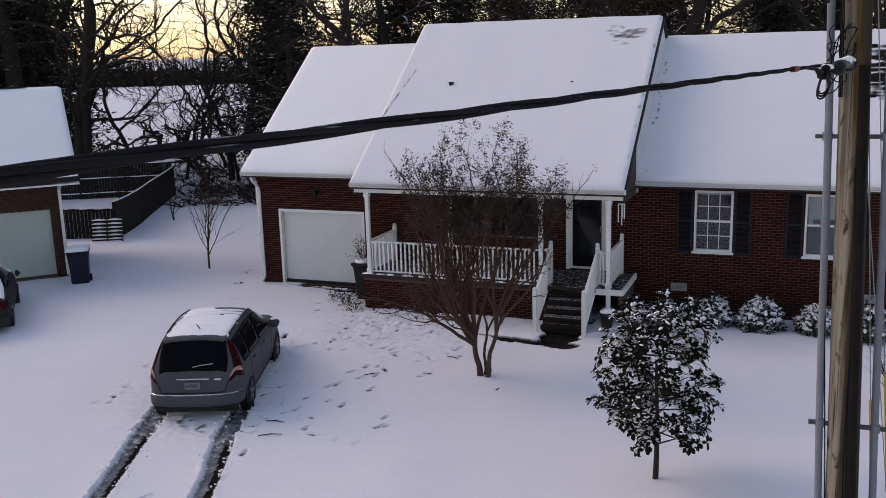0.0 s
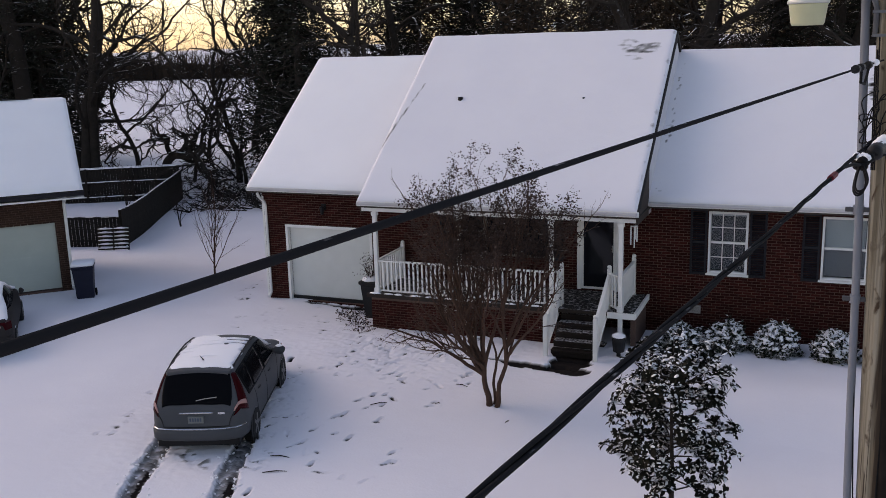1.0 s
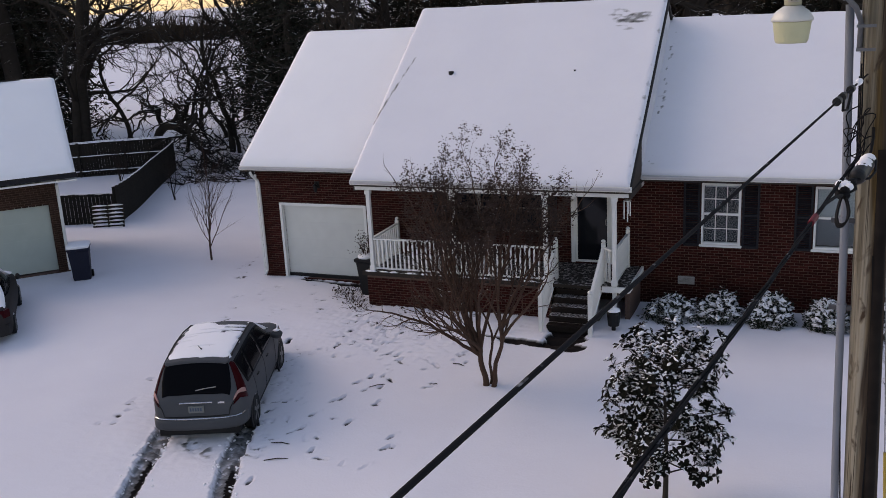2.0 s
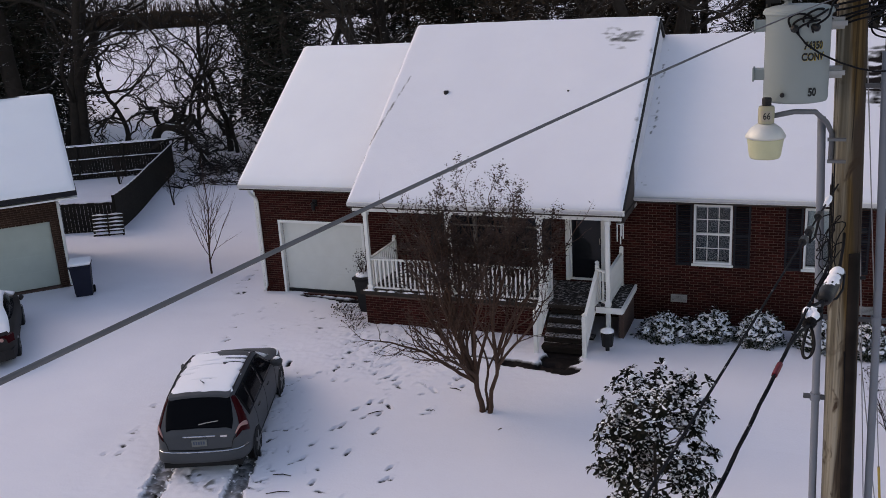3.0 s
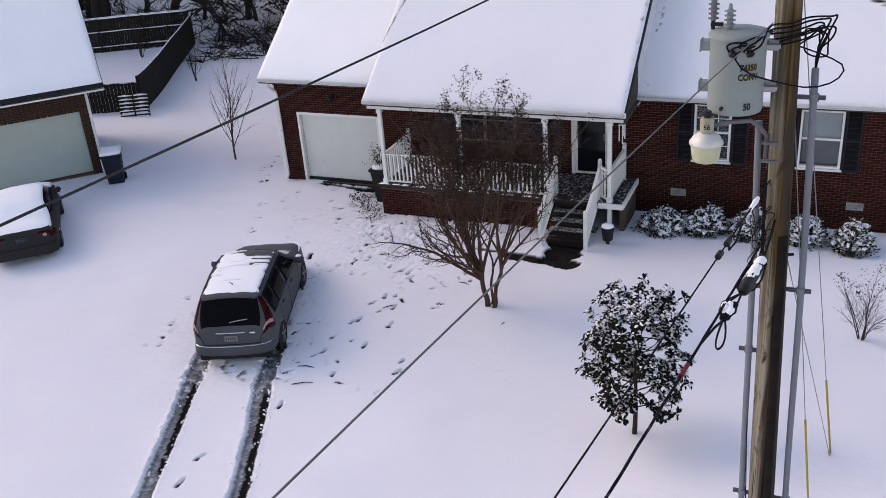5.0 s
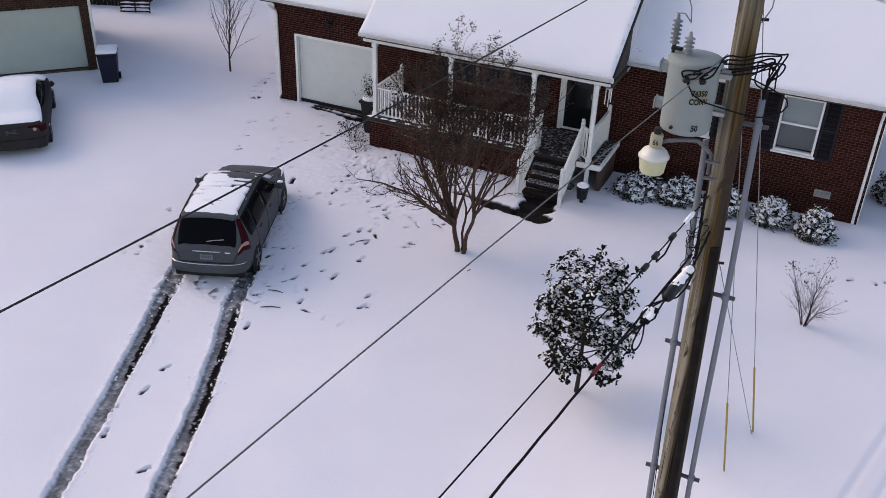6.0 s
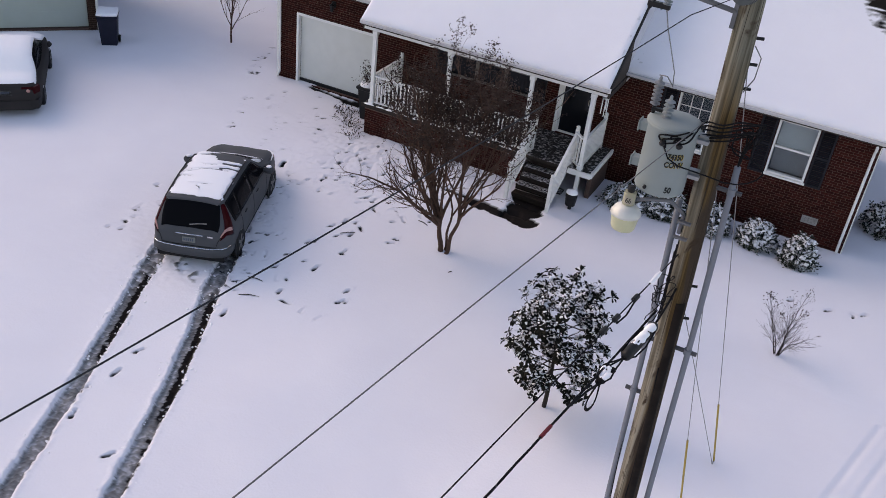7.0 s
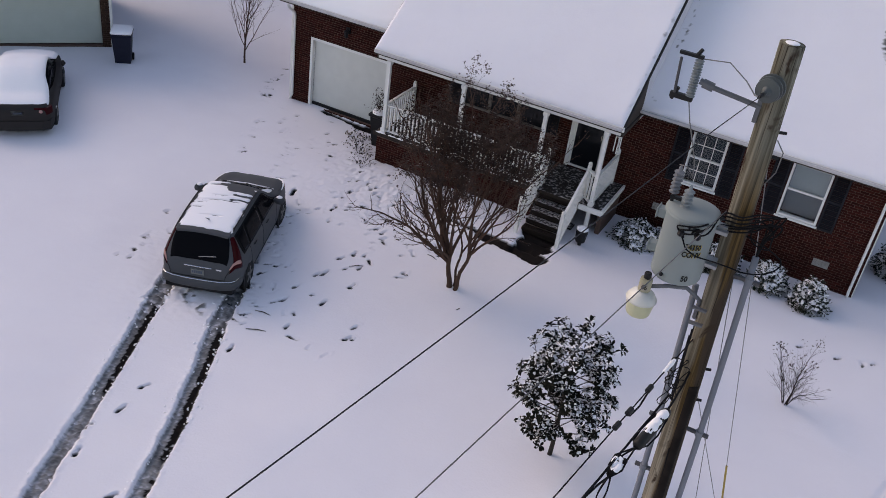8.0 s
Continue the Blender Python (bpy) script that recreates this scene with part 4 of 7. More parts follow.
part("lid", Geo().lathe([(TR + 0.012, 8.461), (TR + 0.015, 8.475), (TR + 0.01, 8.49), (TR - 0.04, 8.505), (0.12, 8.518), (0.02, 8.521)], 48, m), TANK, tr, "slightly domed tank lid", smooth=True)
part("lid_band", Geo().lathe([(TR + 0.015, 8.445), (TR + 0.021, 8.45), (TR + 0.021, 8.47), (TR + 0.015, 8.475)], 48, m), TANK, tr)
for z in (8.36, 7.98):
    part("hanger_lug", Geo().box(-TR - 0.08, -TR + 0.01, -0.05, 0.05, z - 0.045, z + 0.045, m).box(-TR - 0.085, -TR - 0.07, -0.065, 0.065, z - 0.055, z + 0.055, m), TANK, tr, bevel=0.006)
    part("mounting_arm", Geo().box(TR - 0.03, 0.34, 0.02, 0.1, z - 0.045, z + 0.045, m).box(TR - 0.05, 0.36, -0.03, 0.02, z - 0.018, z + 0.018, m), GALV, tr)


def bushing(c, h, r, n, parent, mat, name="bushing"):
    prof, z = [(r * 0.5, 0)], 0.02
    for k in range(n):
        zz = h * (k + 0.5) / n
        prof += [(r * 0.5, zz - h * 0.3 / n), (r, zz - h * 0.12 / n), (r * 0.97, zz), (r * 0.5, zz + h * 0.22 / n)]
    prof += [(r * 0.35, h), (r * 0.3, h + 0.03), (0.006, h + 0.045)]
    return part(name, Geo().lathe(prof, 16, Matrix.Translation(c)), mat, parent, smooth=False)


bushing(Vector((-0.1, 8.6, 8.5)), 0.2, 0.052, 5, tr, PALEPORCELAIN)
bushing(Vector((-0.25, 8.66, 8.58)), 0.25, 0.05, 6, tr, PORCELAIN, "surge_arrester")
part("arrester_bracket", Geo().box(-0.27, -0.16, 8.64, 8.68, 8.53, 8.56).tube([(-0.25, 8.66, 8.5), (-0.25, 8.66, 8.6)], 0.018, 8), BLACK, tr)
part("drain_plug", Geo().lathe([(0.018, 0), (0.018, 0.03), (0.01, 0.036)], 8, pose(TC.x - 0.09, TC.y - 0.225, 7.84, 90, 0, 0)), BLACK, tr)
part("terminal", Geo().lathe([(0.03, 0), (0.03, 0.05), (0.012, 0.07)], 10, pose(TC.x - 0.02, TC.y - 0.24, 8.35, 90, 0, 0)), BLACK, tr)
part("terminal", Geo().lathe([(0.03, 0), (0.03, 0.05), (0.012, 0.07)], 10, pose(TC.x + 0.12, TC.y - 0.21, 8.35, 90, 0, 25)), BLACK, tr)


def wrapped_text(body, size, parent, mat, centre, radius, yaw, z, squash=0.8, name="lettering", bold=0.045):
    """Raised flat letters bent round an upright cylinder. yaw: degrees from -y round the axis."""
    cu = bpy.data.curves.new(name, "FONT")
    cu.body, cu.size, cu.align_x, cu.extrude, cu.offset = body, size, "CENTER", 0.0, size * bold
    tmp = bpy.data.objects.new("tmp", cu)
    scene.collection.objects.link(tmp)
    bpy.context.view_layer.update()
    me = bpy.data.meshes.new_from_object(tmp.evaluated_get(bpy.context.evaluated_depsgraph_get()))
    bpy.data.objects.remove(tmp)
    bpy.data.curves.remove(cu)
    for v in me.vertices:
        a = radians(-90 + yaw) + v.co.x * squash / radius
        v.co = Vector((centre.x + radius * math.cos(a), centre.y + radius * math.sin(a), z + v.co.y))
    me.materials.clear()
    me.materials.append(mat)
    return part(name, me, mat, parent)


YT = 30
wrapped_text("74350", 0.08, tr, TAGYELLOW, TC, TR + 0.003, YT + 0.8, 8.187)
wrapped_text("CONV", 0.08, tr, TAGYELLOW, TC, TR + 0.003, YT + 0.8, 8.102)
wrapped_text("74350", 0.078, tr, STENCIL, TC, TR + 0.0045, YT, 8.19)
wrapped_text("CONV", 0.078, tr, STENCIL, TC, TR + 0.0045, YT, 8.105)
wrapped_text("50", 0.085, tr, STENCIL, TC, TR + 0.003, 31, 7.83)

# yard light on a curved arm
LC = Vector((-0.22, 8.38, 0))
yl = thing("yard_light", "pole-mounted yard light with a yellowed bucket globe and snow on it", "street lamp")
m = Matrix.Translation(LC)
part("globe", Geo().lathe([(0.05, 7.352), (0.112, 7.35), (0.122, 7.37), (0.14, 7.5), (0.145, 7.51)], 28, m), GLOBE, yl, "yellowed translucent globe", smooth=True)
part("shade", Geo().lathe([(0.152, 7.512), (0.154, 7.53), (0.12, 7.585), (0.07, 7.62), (0.055, 7.625)], 28, m), HOUSING, yl, "metal reflector dusted with snow", smooth=True)
part("housing", Geo().lathe([(0.056, 7.626), (0.062, 7.63), (0.062, 7.74), (0.058, 7.76), (0.035, 7.765)], 20, m), HEAD, yl, "tan lamp head")
part("photocell", Geo().lathe([(0.034, 7.766), (0.036, 7.77), (0.036, 7.82), (0.03, 7.828)], 16, m), BLACK, yl, "black photocell cap")
part("number_tag", Geo().add([LC + Vector((0.0635 * math.cos(radians(-84) + a), 0.0635 * math.sin(radians(-84) + a), z)) for z in (7.65, 7.73) for a in np.linspace(-0.7, 0.7, 8)], [(k, k + 1, k + 9, k + 8) for k in range(7)]), TAG, yl)
wrapped_text("66", 0.075, yl, STENCIL, LC, 0.0655, 6, 7.665, bold=0.015)
p1 = pole_at(7.35)
part("arm", Geo().tube([LC + Vector((0.05, 0.02, 7.68)), LC + Vector((0.2, 0.1, 7.7)), LC + Vector((0.36, 0.22, 7.68)), LC + Vector((0.45, 0.3, 7.58)), p1 + Vector((-0.13, -0.06, 0.12)), p1 + Vector((-0.13, -0.06, -0.1))], 0.021, 10), ARMSTEEL, yl, smooth=True)
for z in (7.44, 7.26):
    part("arm_bracket", Geo().box(-0.16, -0.02, -0.15, -0.105, z - 0.011, z + 0.011, Matrix.Translation(pole_at(0) + Vector((-0.0278 * z, 0, 0)))), ARMSTEEL, yl)

# fuse cutout on an insulated arm
fc = thing("fuse_cutout", "grey porcelain fuse cutout on an arm from the pole", "fuse cutout")
CC = Vector((-0.38, 8.7, 9.5))
bushing(CC + Vector((0.02, 0, 0.02)), 0.36, 0.043, 14, fc, PALEPORCELAIN, "insulator")
part("fuse_tube", Geo().tube([CC + Vector((-0.12, -0.02, 0.03)), CC + Vector((-0.14, -0.02, 0.36))], 0.013, 10), DARKSTEEL, fc)
part("top_contact", Geo().box(-0.17, 0.05, -0.02, 0.02, 0.385, 0.415, Matrix.Translation(CC)).tube([CC + Vector((-0.02, 0, 0.4)), CC + Vector((0.02, 0, 0.47))], 0.018, 8), BLACK, fc, bevel=0.004)
part("hinge", Geo().box(-0.16, 0.05, -0.025, 0.025, -0.02, 0.03, Matrix.Translation(CC)).tube([CC + Vector((-0.14, 0, -0.04)), CC + Vector((-0.1, 0, 0.08))], 0.02, 8), BLACK, fc, bevel=0.004)
q = pole_at(9.57)
part("arm", Geo().tube([CC + Vector((0.07, 0, 0.19)), CC + Vector((0.2, 0.01, 0.16)), q + Vector((-0.1, -0.05, 0))], [0.03, 0.024, 0.024], 10), ARMSTEEL, fc, "dull grey arm")
part("clamp", Geo().tube([CC + Vector((0.1, 0, 0.18)), CC + Vector((0.2, 0.01, 0.16))], 0.042, 10), ARMSTEEL, fc)
part("arm_plate", Geo().box(-0.02, 0.02, -0.05, 0.05, -0.13, 0.1, Matrix.Translation(q + Vector((-0.115, -0.02, -0.02)))), ARMSTEEL, fc)

# dead-end insulator
di = thing("dead_end_insulator", "grey ribbed disc insulator on the face of the pole", "insulator")
way = Vector((-0.13, -0.99, 0.0)).normalized()
base = pole_at(9.8) + Vector((-0.04, -0.09, 0))
rot = way.to_track_quat("Z", "Y").to_matrix().to_4x4()
m = Matrix.Translation(base) @ rot
prof = [(0.02, 0)]
for k in range(3):
    z = 0.05 + 0.055 * k
    prof += [(0.045, z - 0.015), (0.124 - 0.008 * k, z), (0.122 - 0.008 * k, z + 0.012), (0.045, z + 0.028)]
prof += [(0.022, 0.22), (0.018, 0.27)]
part("insulator_body", Geo().lathe(prof, 28, m), DISCGLASS, di, smooth=False)
part("pin", Geo().lathe([(0.014, 0.27), (0.02, 0.3), (0.014, 0.36)], 10, m), BLACK, di)


# ---- cables ----
def sag(a, b, drop, n=40):
    a, b = Vector(a), Vector(b)
    return [a.lerp(b, k / n) - Vector((0, 0, drop * 4 * (k / n) * (1 - k / n))) for k in range(n + 1)]


def cable(name, pts, r, mat, label, category="cable", group=""):
    return solid(name, Geo().tube(pts, r, 8), mat, label, category, group=group, smooth=True)


END = -34.0
W4A = base + way * 0.36


def overhead(y, x0, xs, z0, zs):
    """A point of a cable at y; it passes x0, z0 beside the pole at y = 9."""
    return Vector((x0 - xs * (9.0 - y), y, z0 + zs * (9.0 - y)))


L1A, L1B = overhead(8.7, 0.382, 0.1356, 7.07, 0.002), overhead(END, 0.382, 0.1356, 7.07, 0.002)
L2A, L2B = overhead(8.45, 0.391, 0.1314, 6.49, 0.0131), overhead(END, 0.391, 0.1314, 6.49, 0.0131)
W3 = [Vector((0.2958 - 0.1468 * k, 9.0 - k, 8.5483 + 0.0049 * k - 0.002 * k * k)) for k in (0.28, 1, 2, 3, 4, 5, 6, 7, 8, 9, 10, 11, 12)] + [Vector((-6.0, END, 7.3))]
W4 = [W4A] + [Vector((0.5065 - 0.1652 * k, 9.0 - k, 10.136 - 0.0741 * k + 0.0041 * k * k)) for k in range(2, 13)] + [Vector((-6.6, END, 10.5))]
cable("telephone_cable", sag(L1A, L1B, 0.0), 0.0068, ICED, "thick black overhead telephone cable dusted with snow", group="overhead cables")
bundle = sag(L2A, L2B, 0.0, 300)
for ph in range(3):
    pts = []
    for k, p in enumerate(bundle):
        a = ph * 2.09 + k * 0.55
        pts.append(p + Vector((0.0072 * math.cos(a), 0, 0.0072 * math.sin(a))))
    cable("telephone_cable", pts, 0.0055, ICED, "black lashed overhead cable bundle with snow on top", group="overhead cables")
cable("neutral_wire", W3, 0.0048, material("weathered_wire", (0.12, 0.12, 0.125), rough=0.9, vary=0.3, spec=0.05), "grey stranded overhead neutral wire", group="overhead cables")
cable("primary_wire", W4, 0.0038, material("dark_wire", (0.034, 0.036, 0.04), rough=0.9, vary=0.3, spec=0.05), "thin dark overhead primary wire", group="overhead cables")


def on_run(a, b, y):
    f = (a.y - y) / (a.y - b.y)
    return a.lerp(b, f)


# strain hardware and small clamps on the upper cable
cl = thing("cable_clamp", "snow-dusted strain clamp with a short cable loop on the overhead cable", "cable clamp")
a, b = on_run(L1A, L1B, 8.25), on_run(L1A, L1B, 8.0)
part("clamp_body", Geo().tube([a, a.lerp(b, 0.3), b], [0.016, 0.025, 0.018], 10), SNOW, cl, "clamp caked with snow")
for y in (7.72, 7.3, 7.05):
    p, q2 = on_run(L1A, L1B, y), on_run(L1A, L1B, y - 0.09)
    part("sleeve", Geo().tube([p, q2], 0.027, 10), BLACK, cl)
p, q2 = on_run(L1A, L1B, 7.3), on_run(L1A, L1B, 7.75)
part("drip_loop", Geo().tube([p, p + Vector((0, 0.02, -0.1)), p.lerp(q2, 0.5) + Vector((0, 0, -0.12)), q2], 0.009, 8), RUBBER, cl)

# splice closures and slack loop on the lower bundle
sp = thing("splice_closure", "black cable splice closure with snow on top", "splice closure")
a, b = Vector((0.375, 8.2, 6.493)), Vector((0.268, 7.52, 6.482))
d = (b - a).normalized()
part("closure_body", Geo().tube([a, a + d * 0.05, b - d * 0.08, b - d * 0.02, b], [0.035, 0.055, 0.058, 0.05, 0.03], 14), BLACK, sp, smooth=True)
rr = random.Random(4)
rows = []
for k in range(25):
    u = k / 24
    c, w = a.lerp(b, 0.02 + 0.8 * u), (0.05 + 0.012 * noise.noise((u * 7, 2.0, 0.0))) * min(1.0, 6 * u + 0.25, 5 * (1 - u) + 0.2)
    rows.append([c + Vector((w * math.cos(t), 0, 0.018 + w * (0.9 + 0.25 * noise.noise((u * 9, t * 2, 5.0))) * math.sin(t))) for t in [math.pi * j / 10 for j in range(11)]] + [c + Vector((-w * 0.5, 0, 0.0)), c + Vector((w * 0.5, 0, 0.0))])
part("snow_on_top", Geo().loft(rows[::-1]), SNOW, sp, "lumpy snow on the closure", smooth=True)
for s0, r0 in ((-1, 0.011), (1, 0.009)):
    part("lead", Geo().tube([a + d * 0.02, a + d * 0.15 + Vector((s0 * 0.06, 0, 0.02)), a + d * 0.4 + Vector((s0 * 0.085, 0, -0.01)), b - d * 0.1 + Vector((s0 * 0.07, 0, -0.02)), b + d * 0.04], r0, 7), RUBBER, sp, smooth=True)
part("tail_cable", Geo().tube([a + d * 0.04, a + Vector((0.01, 0.15, 0.03)), a + Vector((0.03, 0.36, 0.1)), pole_at(6.65) + Vector((-0.01, -0.1, 0))], 0.012, 7), RUBBER, sp, "cable running up to the pole", smooth=True)
JC = Vector((0.19, 7.18, 6.48))
g = Geo()
for k in range(12):
    p = JC + Vector((rr.uniform(-0.05, 0.05), rr.uniform(-0.15, 0.13), rr.uniform(-0.04, 0.02)))
    g.lathe([(0.01, -0.03), (0.028, -0.015), (0.032, 0.01), (0.012, 0.03)], 8, Matrix.Translation(p) @ pose(0, 0, 0, rr.uniform(0, 360), rr.uniform(0, 360), 0))
for s0 in (-1, 0, 1):
    g.tube([b + d * 0.01, JC + Vector((s0 * 0.06, 0.12, 0.02 - 0.02 * abs(s0))), JC + Vector((s0 * 0.065, -0.05, 0.01)), JC + Vector((-0.02, -0.2, -0.01))], 0.009, 6)
g.tube([JC + Vector((-0.015, -0.17, -0.01)), JC + Vector((-0.06, -0.35, 0.02)), on_run(L2A, L2B, 6.5), on_run(L2A, L2B, 6.3)], 0.011, 7)
part("joint", g, RUBBER, sp, "lumpy black cable joint", smooth=True)
g = Geo()
for k in range(9):
    p = JC + Vector((rr.gauss(0, 0.018), rr.uniform(-0.1, 0.09), 0.022))
    r0 = rr.uniform(0.022, 0.04)
    g.lathe([(r0 * 0.5, -0.015), (r0, 0.0), (r0 * 0.8, r0 * 0.35), (r0 * 0.2, r0 * 0.5)], 8, Matrix.Translation(p) @ pose(0, 0, 0, rr.uniform(-25, 25), rr.uniform(-25, 25), rr.uniform(70, 110)) @ Matrix.Diagonal((1.7, 0.8, 0.8, 1)))
part("snow_on_top", g, SNOW, sp, "clumps of snow", smooth=True, kind="stuff")
for k in range(3):
    pts = []
    for j in range(21):
        t = j / 20
        side = math.sin(2 * math.pi * t)
        pts.append(JC + Vector((-0.009 - 0.004 * k + 0.035 * side, -0.12 - (0.32 - 0.04 * k) * math.sin(math.pi * t), -(0.13 + 0.02 * k) * math.sin(math.pi * t) + 0.02 * side)))
    part("slack_loop", Geo().tube(pts, 0.0065, 6), RUBBER, sp, "slack loop of black cable", smooth=True)
tp = on_run(L2A, L2B, 6.18)
solid("marker_tape", Geo().tube([tp, on_run(L2A, L2B, 6.0)], 0.018, 10), RED, "red marker tape wrapped round the black cable", "marker tape")

# tangled leads round the pole
rr = random.Random(12)


def wild_loop(c, size, n, seed):
    r2 = random.Random(seed)
    ph = [r2.uniform(0, 6.28) for _ in range(6)]
    return [Vector((c[0] + size[0] * math.sin(2 * math.pi * k / n + ph[0]) + 0.02 * math.sin(3 * k / n * 6.28 + ph[3]), c[1] + size[1] * math.sin(2 * math.pi * k / n + ph[1]) + 0.02 * math.sin(2 * k / n * 6.28 + ph[4]), c[2] + size[2] * math.cos(2 * math.pi * k / n + ph[2]))) for k in range(n + 1)]


leads = thing("secondary_leads", "bundle of looping black secondary cables round the pole", "cable")
PT = pole_at(8.45)
for k in range(6):
    zz = 8.36 + 0.036 * k + rr.uniform(-0.01, 0.01)
    s = TC + Vector((-0.05 + 0.035 * k, -TR + 0.012 * k, 8.36 - (k % 3) * 0.04))
    out = 0.3 + 0.05 * (k % 3)
    pts = [s, s + Vector((-0.01, -0.05, 0.07)), s + Vector((0.09, -0.06, 0.1 + 0.01 * k)), Vector((PT.x - 0.13, PT.y - 0.17, zz - 0.02 + rr.uniform(-0.02, 0.02))), Vector((PT.x + 0.04, PT.y - 0.16 - 0.008 * k, zz + 0.02)),
           Vector((PT.x + 0.18, PT.y - 0.09, zz + 0.05)), Vector((PT.x + out - 0.05, PT.y, zz + 0.09 - 0.01 * k)), Vector((PT.x + out, PT.y + 0.03, zz + 0.04)), Vector((PT.x + out - 0.03, PT.y + 0.03, zz - 0.05)),
           Vector((PT.x + 0.27 + 0.015 * (k % 2), PT.y + 0.01, 8.24 + 0.01 * k)), Vector((PT.x + 0.265, PT.y - 0.01, 8.1))]
    fine = []
    for i in range(len(pts) - 1):
        p0, p1_, p2, p3 = pts[max(i - 1, 0)], pts[i], pts[i + 1], pts[min(i + 2, len(pts) - 1)]
        for j in range(5):
            t = j / 5
            fine.append(0.5 * ((2 * p1_) + (p2 - p0) * t + (2 * p0 - 5 * p1_ + 4 * p2 - p3) * t * t + (3 * p1_ - p0 - 3 * p2 + p3) * t ** 3))
    part("lead", Geo().tube(fine + [pts[-1]], 0.0085, 7), RUBBER, leads, smooth=True)
for k in range(2):
    part("loop", Geo().tube(wild_loop((PT.x + 0.2 + 0.05 * k, PT.y + 0.02 * k, 8.42 - 0.08 * k), (0.12, 0.07, 0.09 + 0.03 * k), 26, 20 + k), 0.0075, 6), RUBBER, leads, smooth=True)
s = TC + Vector((-0.02, -TR - 0.01, 8.34))
low = [s, s + Vector((0.12, -0.08, -0.14)), Vector((PT.x, PT.y - 0.2, 8.02)), Vector((PT.x + 0.25, PT.y - 0.12, 7.96)), Vector((PT.x + 0.45, PT.y, 8.0)), Vector((PT.x + 0.52, PT.y + 0.05, 8.12)), Vector((PT.x + 0.36, PT.y + 0.02, 8.22)), Vector((PT.x + 0.12, PT.y - 0.05, 8.32))]
part("drip_loop", Geo().tube([low[0]] + [low[i].lerp(low[i + 1], t) for i in range(len(low) - 1) for t in (0.25, 0.75)] + [low[-1]], 0.0075, 7), RUBBER, leads, smooth=True)
g = Geo()
for k in range(8):
    c = Vector((PT.x - 0.16 + rr.uniform(-0.1, 0.05), PT.y - 0.2, 8.4 + rr.uniform(-0.07, 0.1)))
    g.tube([c, c + Vector((rr.uniform(-0.06, 0.06), -0.04, rr.uniform(-0.06, 0.06)))], 0.016, 7)
part("connectors", g, BLACK, leads, "black insulated tap connectors")
wires = thing("telephone_drops", "thin tangled telephone wires strapped to the pole", "wire")
for k in range(6):
    part("wire", Geo().tube(wild_loop((0.27 + 0.02 * (k % 3), 8.66 - 0.01 * k, 6.72 - 0.06 * k), (0.06 + 0.015 * (k % 3), 0.05, 0.12 + 0.03 * (k % 3)), 22, 40 + k), 0.005, 5), RUBBER, wires, smooth=True)
for k in range(3):
    part("wire", Geo().tube([pole_at(z) + Vector((-0.125 + 0.012 * k, -0.1 - 0.01 * k + 0.01 * math.sin(z * 3 + k), 0)) for z in np.linspace(6.2, 7.05 + 0.1 * k, 9)], 0.006, 5), RUBBER, wires)
part("ground_wire", Geo().tube([pole_at(z) + Vector((-0.17 + 0.03 * math.sin(z * 0.9), -0.04, 0)) for z in np.linspace(0.3, 6.2, 26)], 0.006, 5), RUBBER, wires)
part("ground_wire", Geo().tube([pole_at(z) + Vector((0.02 + 0.02 * math.sin(z * 1.7), -(0.156 - 0.0043 * z) - 0.004, 0)) for z in np.linspace(0.3, 5.6, 26)], 0.006, 5), RUBBER, wires)
jumper = thing("jumper_wire", "thin jumper wires from the cutout to the transformer and pole", "wire")
part("wire", Geo().tube([(-0.36, 8.7, 9.49), (-0.3, 8.7, 9.3), (-0.22, 8.68, 9.12), (-0.14, 8.64, 8.95), (-0.115, 8.6, 8.82)], 0.006, 6), WIRE, jumper, smooth=True)
part("wire", Geo().tube([(-0.115, 8.6, 8.83), (-0.19, 8.62, 8.9), (-0.27, 8.66, 8.88)], 0.006, 6), WIRE, jumper, smooth=True)
part("wire", Geo().tube([(-0.33, 8.7, 9.89), (-0.1, 8.68, 9.93), (0.08, 8.66, 9.82), (0.19, 8.6, 9.74), W4A], 0.006, 6), WIRE, jumper, smooth=True)
part("wire", Geo().tube([pole_at(9.3) + Vector((0.12, 0.0, 0)), pole_at(9.2) + Vector((0.2, 0, 0)), pole_at(9.0) + Vector((0.19, 0, 0)), pole_at(8.85) + Vector((0.12, 0, 0))], 0.006, 6), WIRE, jumper, smooth=True)

# guy wires with yellow guards
for top, foot, guard, gl in ((9.3, (1.32, 13.49), True, 2.35), (8.2, (1.05, 12.15), True, 2.2), (6.4, (1.31, 13.44), False, 0)):
    gz = yard(*foot) - 0.05
    a, b = pole_at(top) + Vector((0.05, 0.1, 0)), Vector((*foot, gz))
    gw = thing("guy_wire", "galvanised guy wire to the ground" + (" with a yellow plastic guard" if guard else " from the telephone attachment"), "guy wire", group="guy wires")
    part("strand", Geo().tube([a, b], 0.0055, 6), WIRE, gw)
    d = (a - b).normalized()
    part("anchor_rod", Geo().tube([b - d * 0.2, b + d * 0.25], 0.014, 8), GALV, gw)
    if guard:
        part("guard", Geo().tube([b + d * 0.12, b + d * gl], 0.016, 8), GUARD, gw, "yellow plastic guy guard")


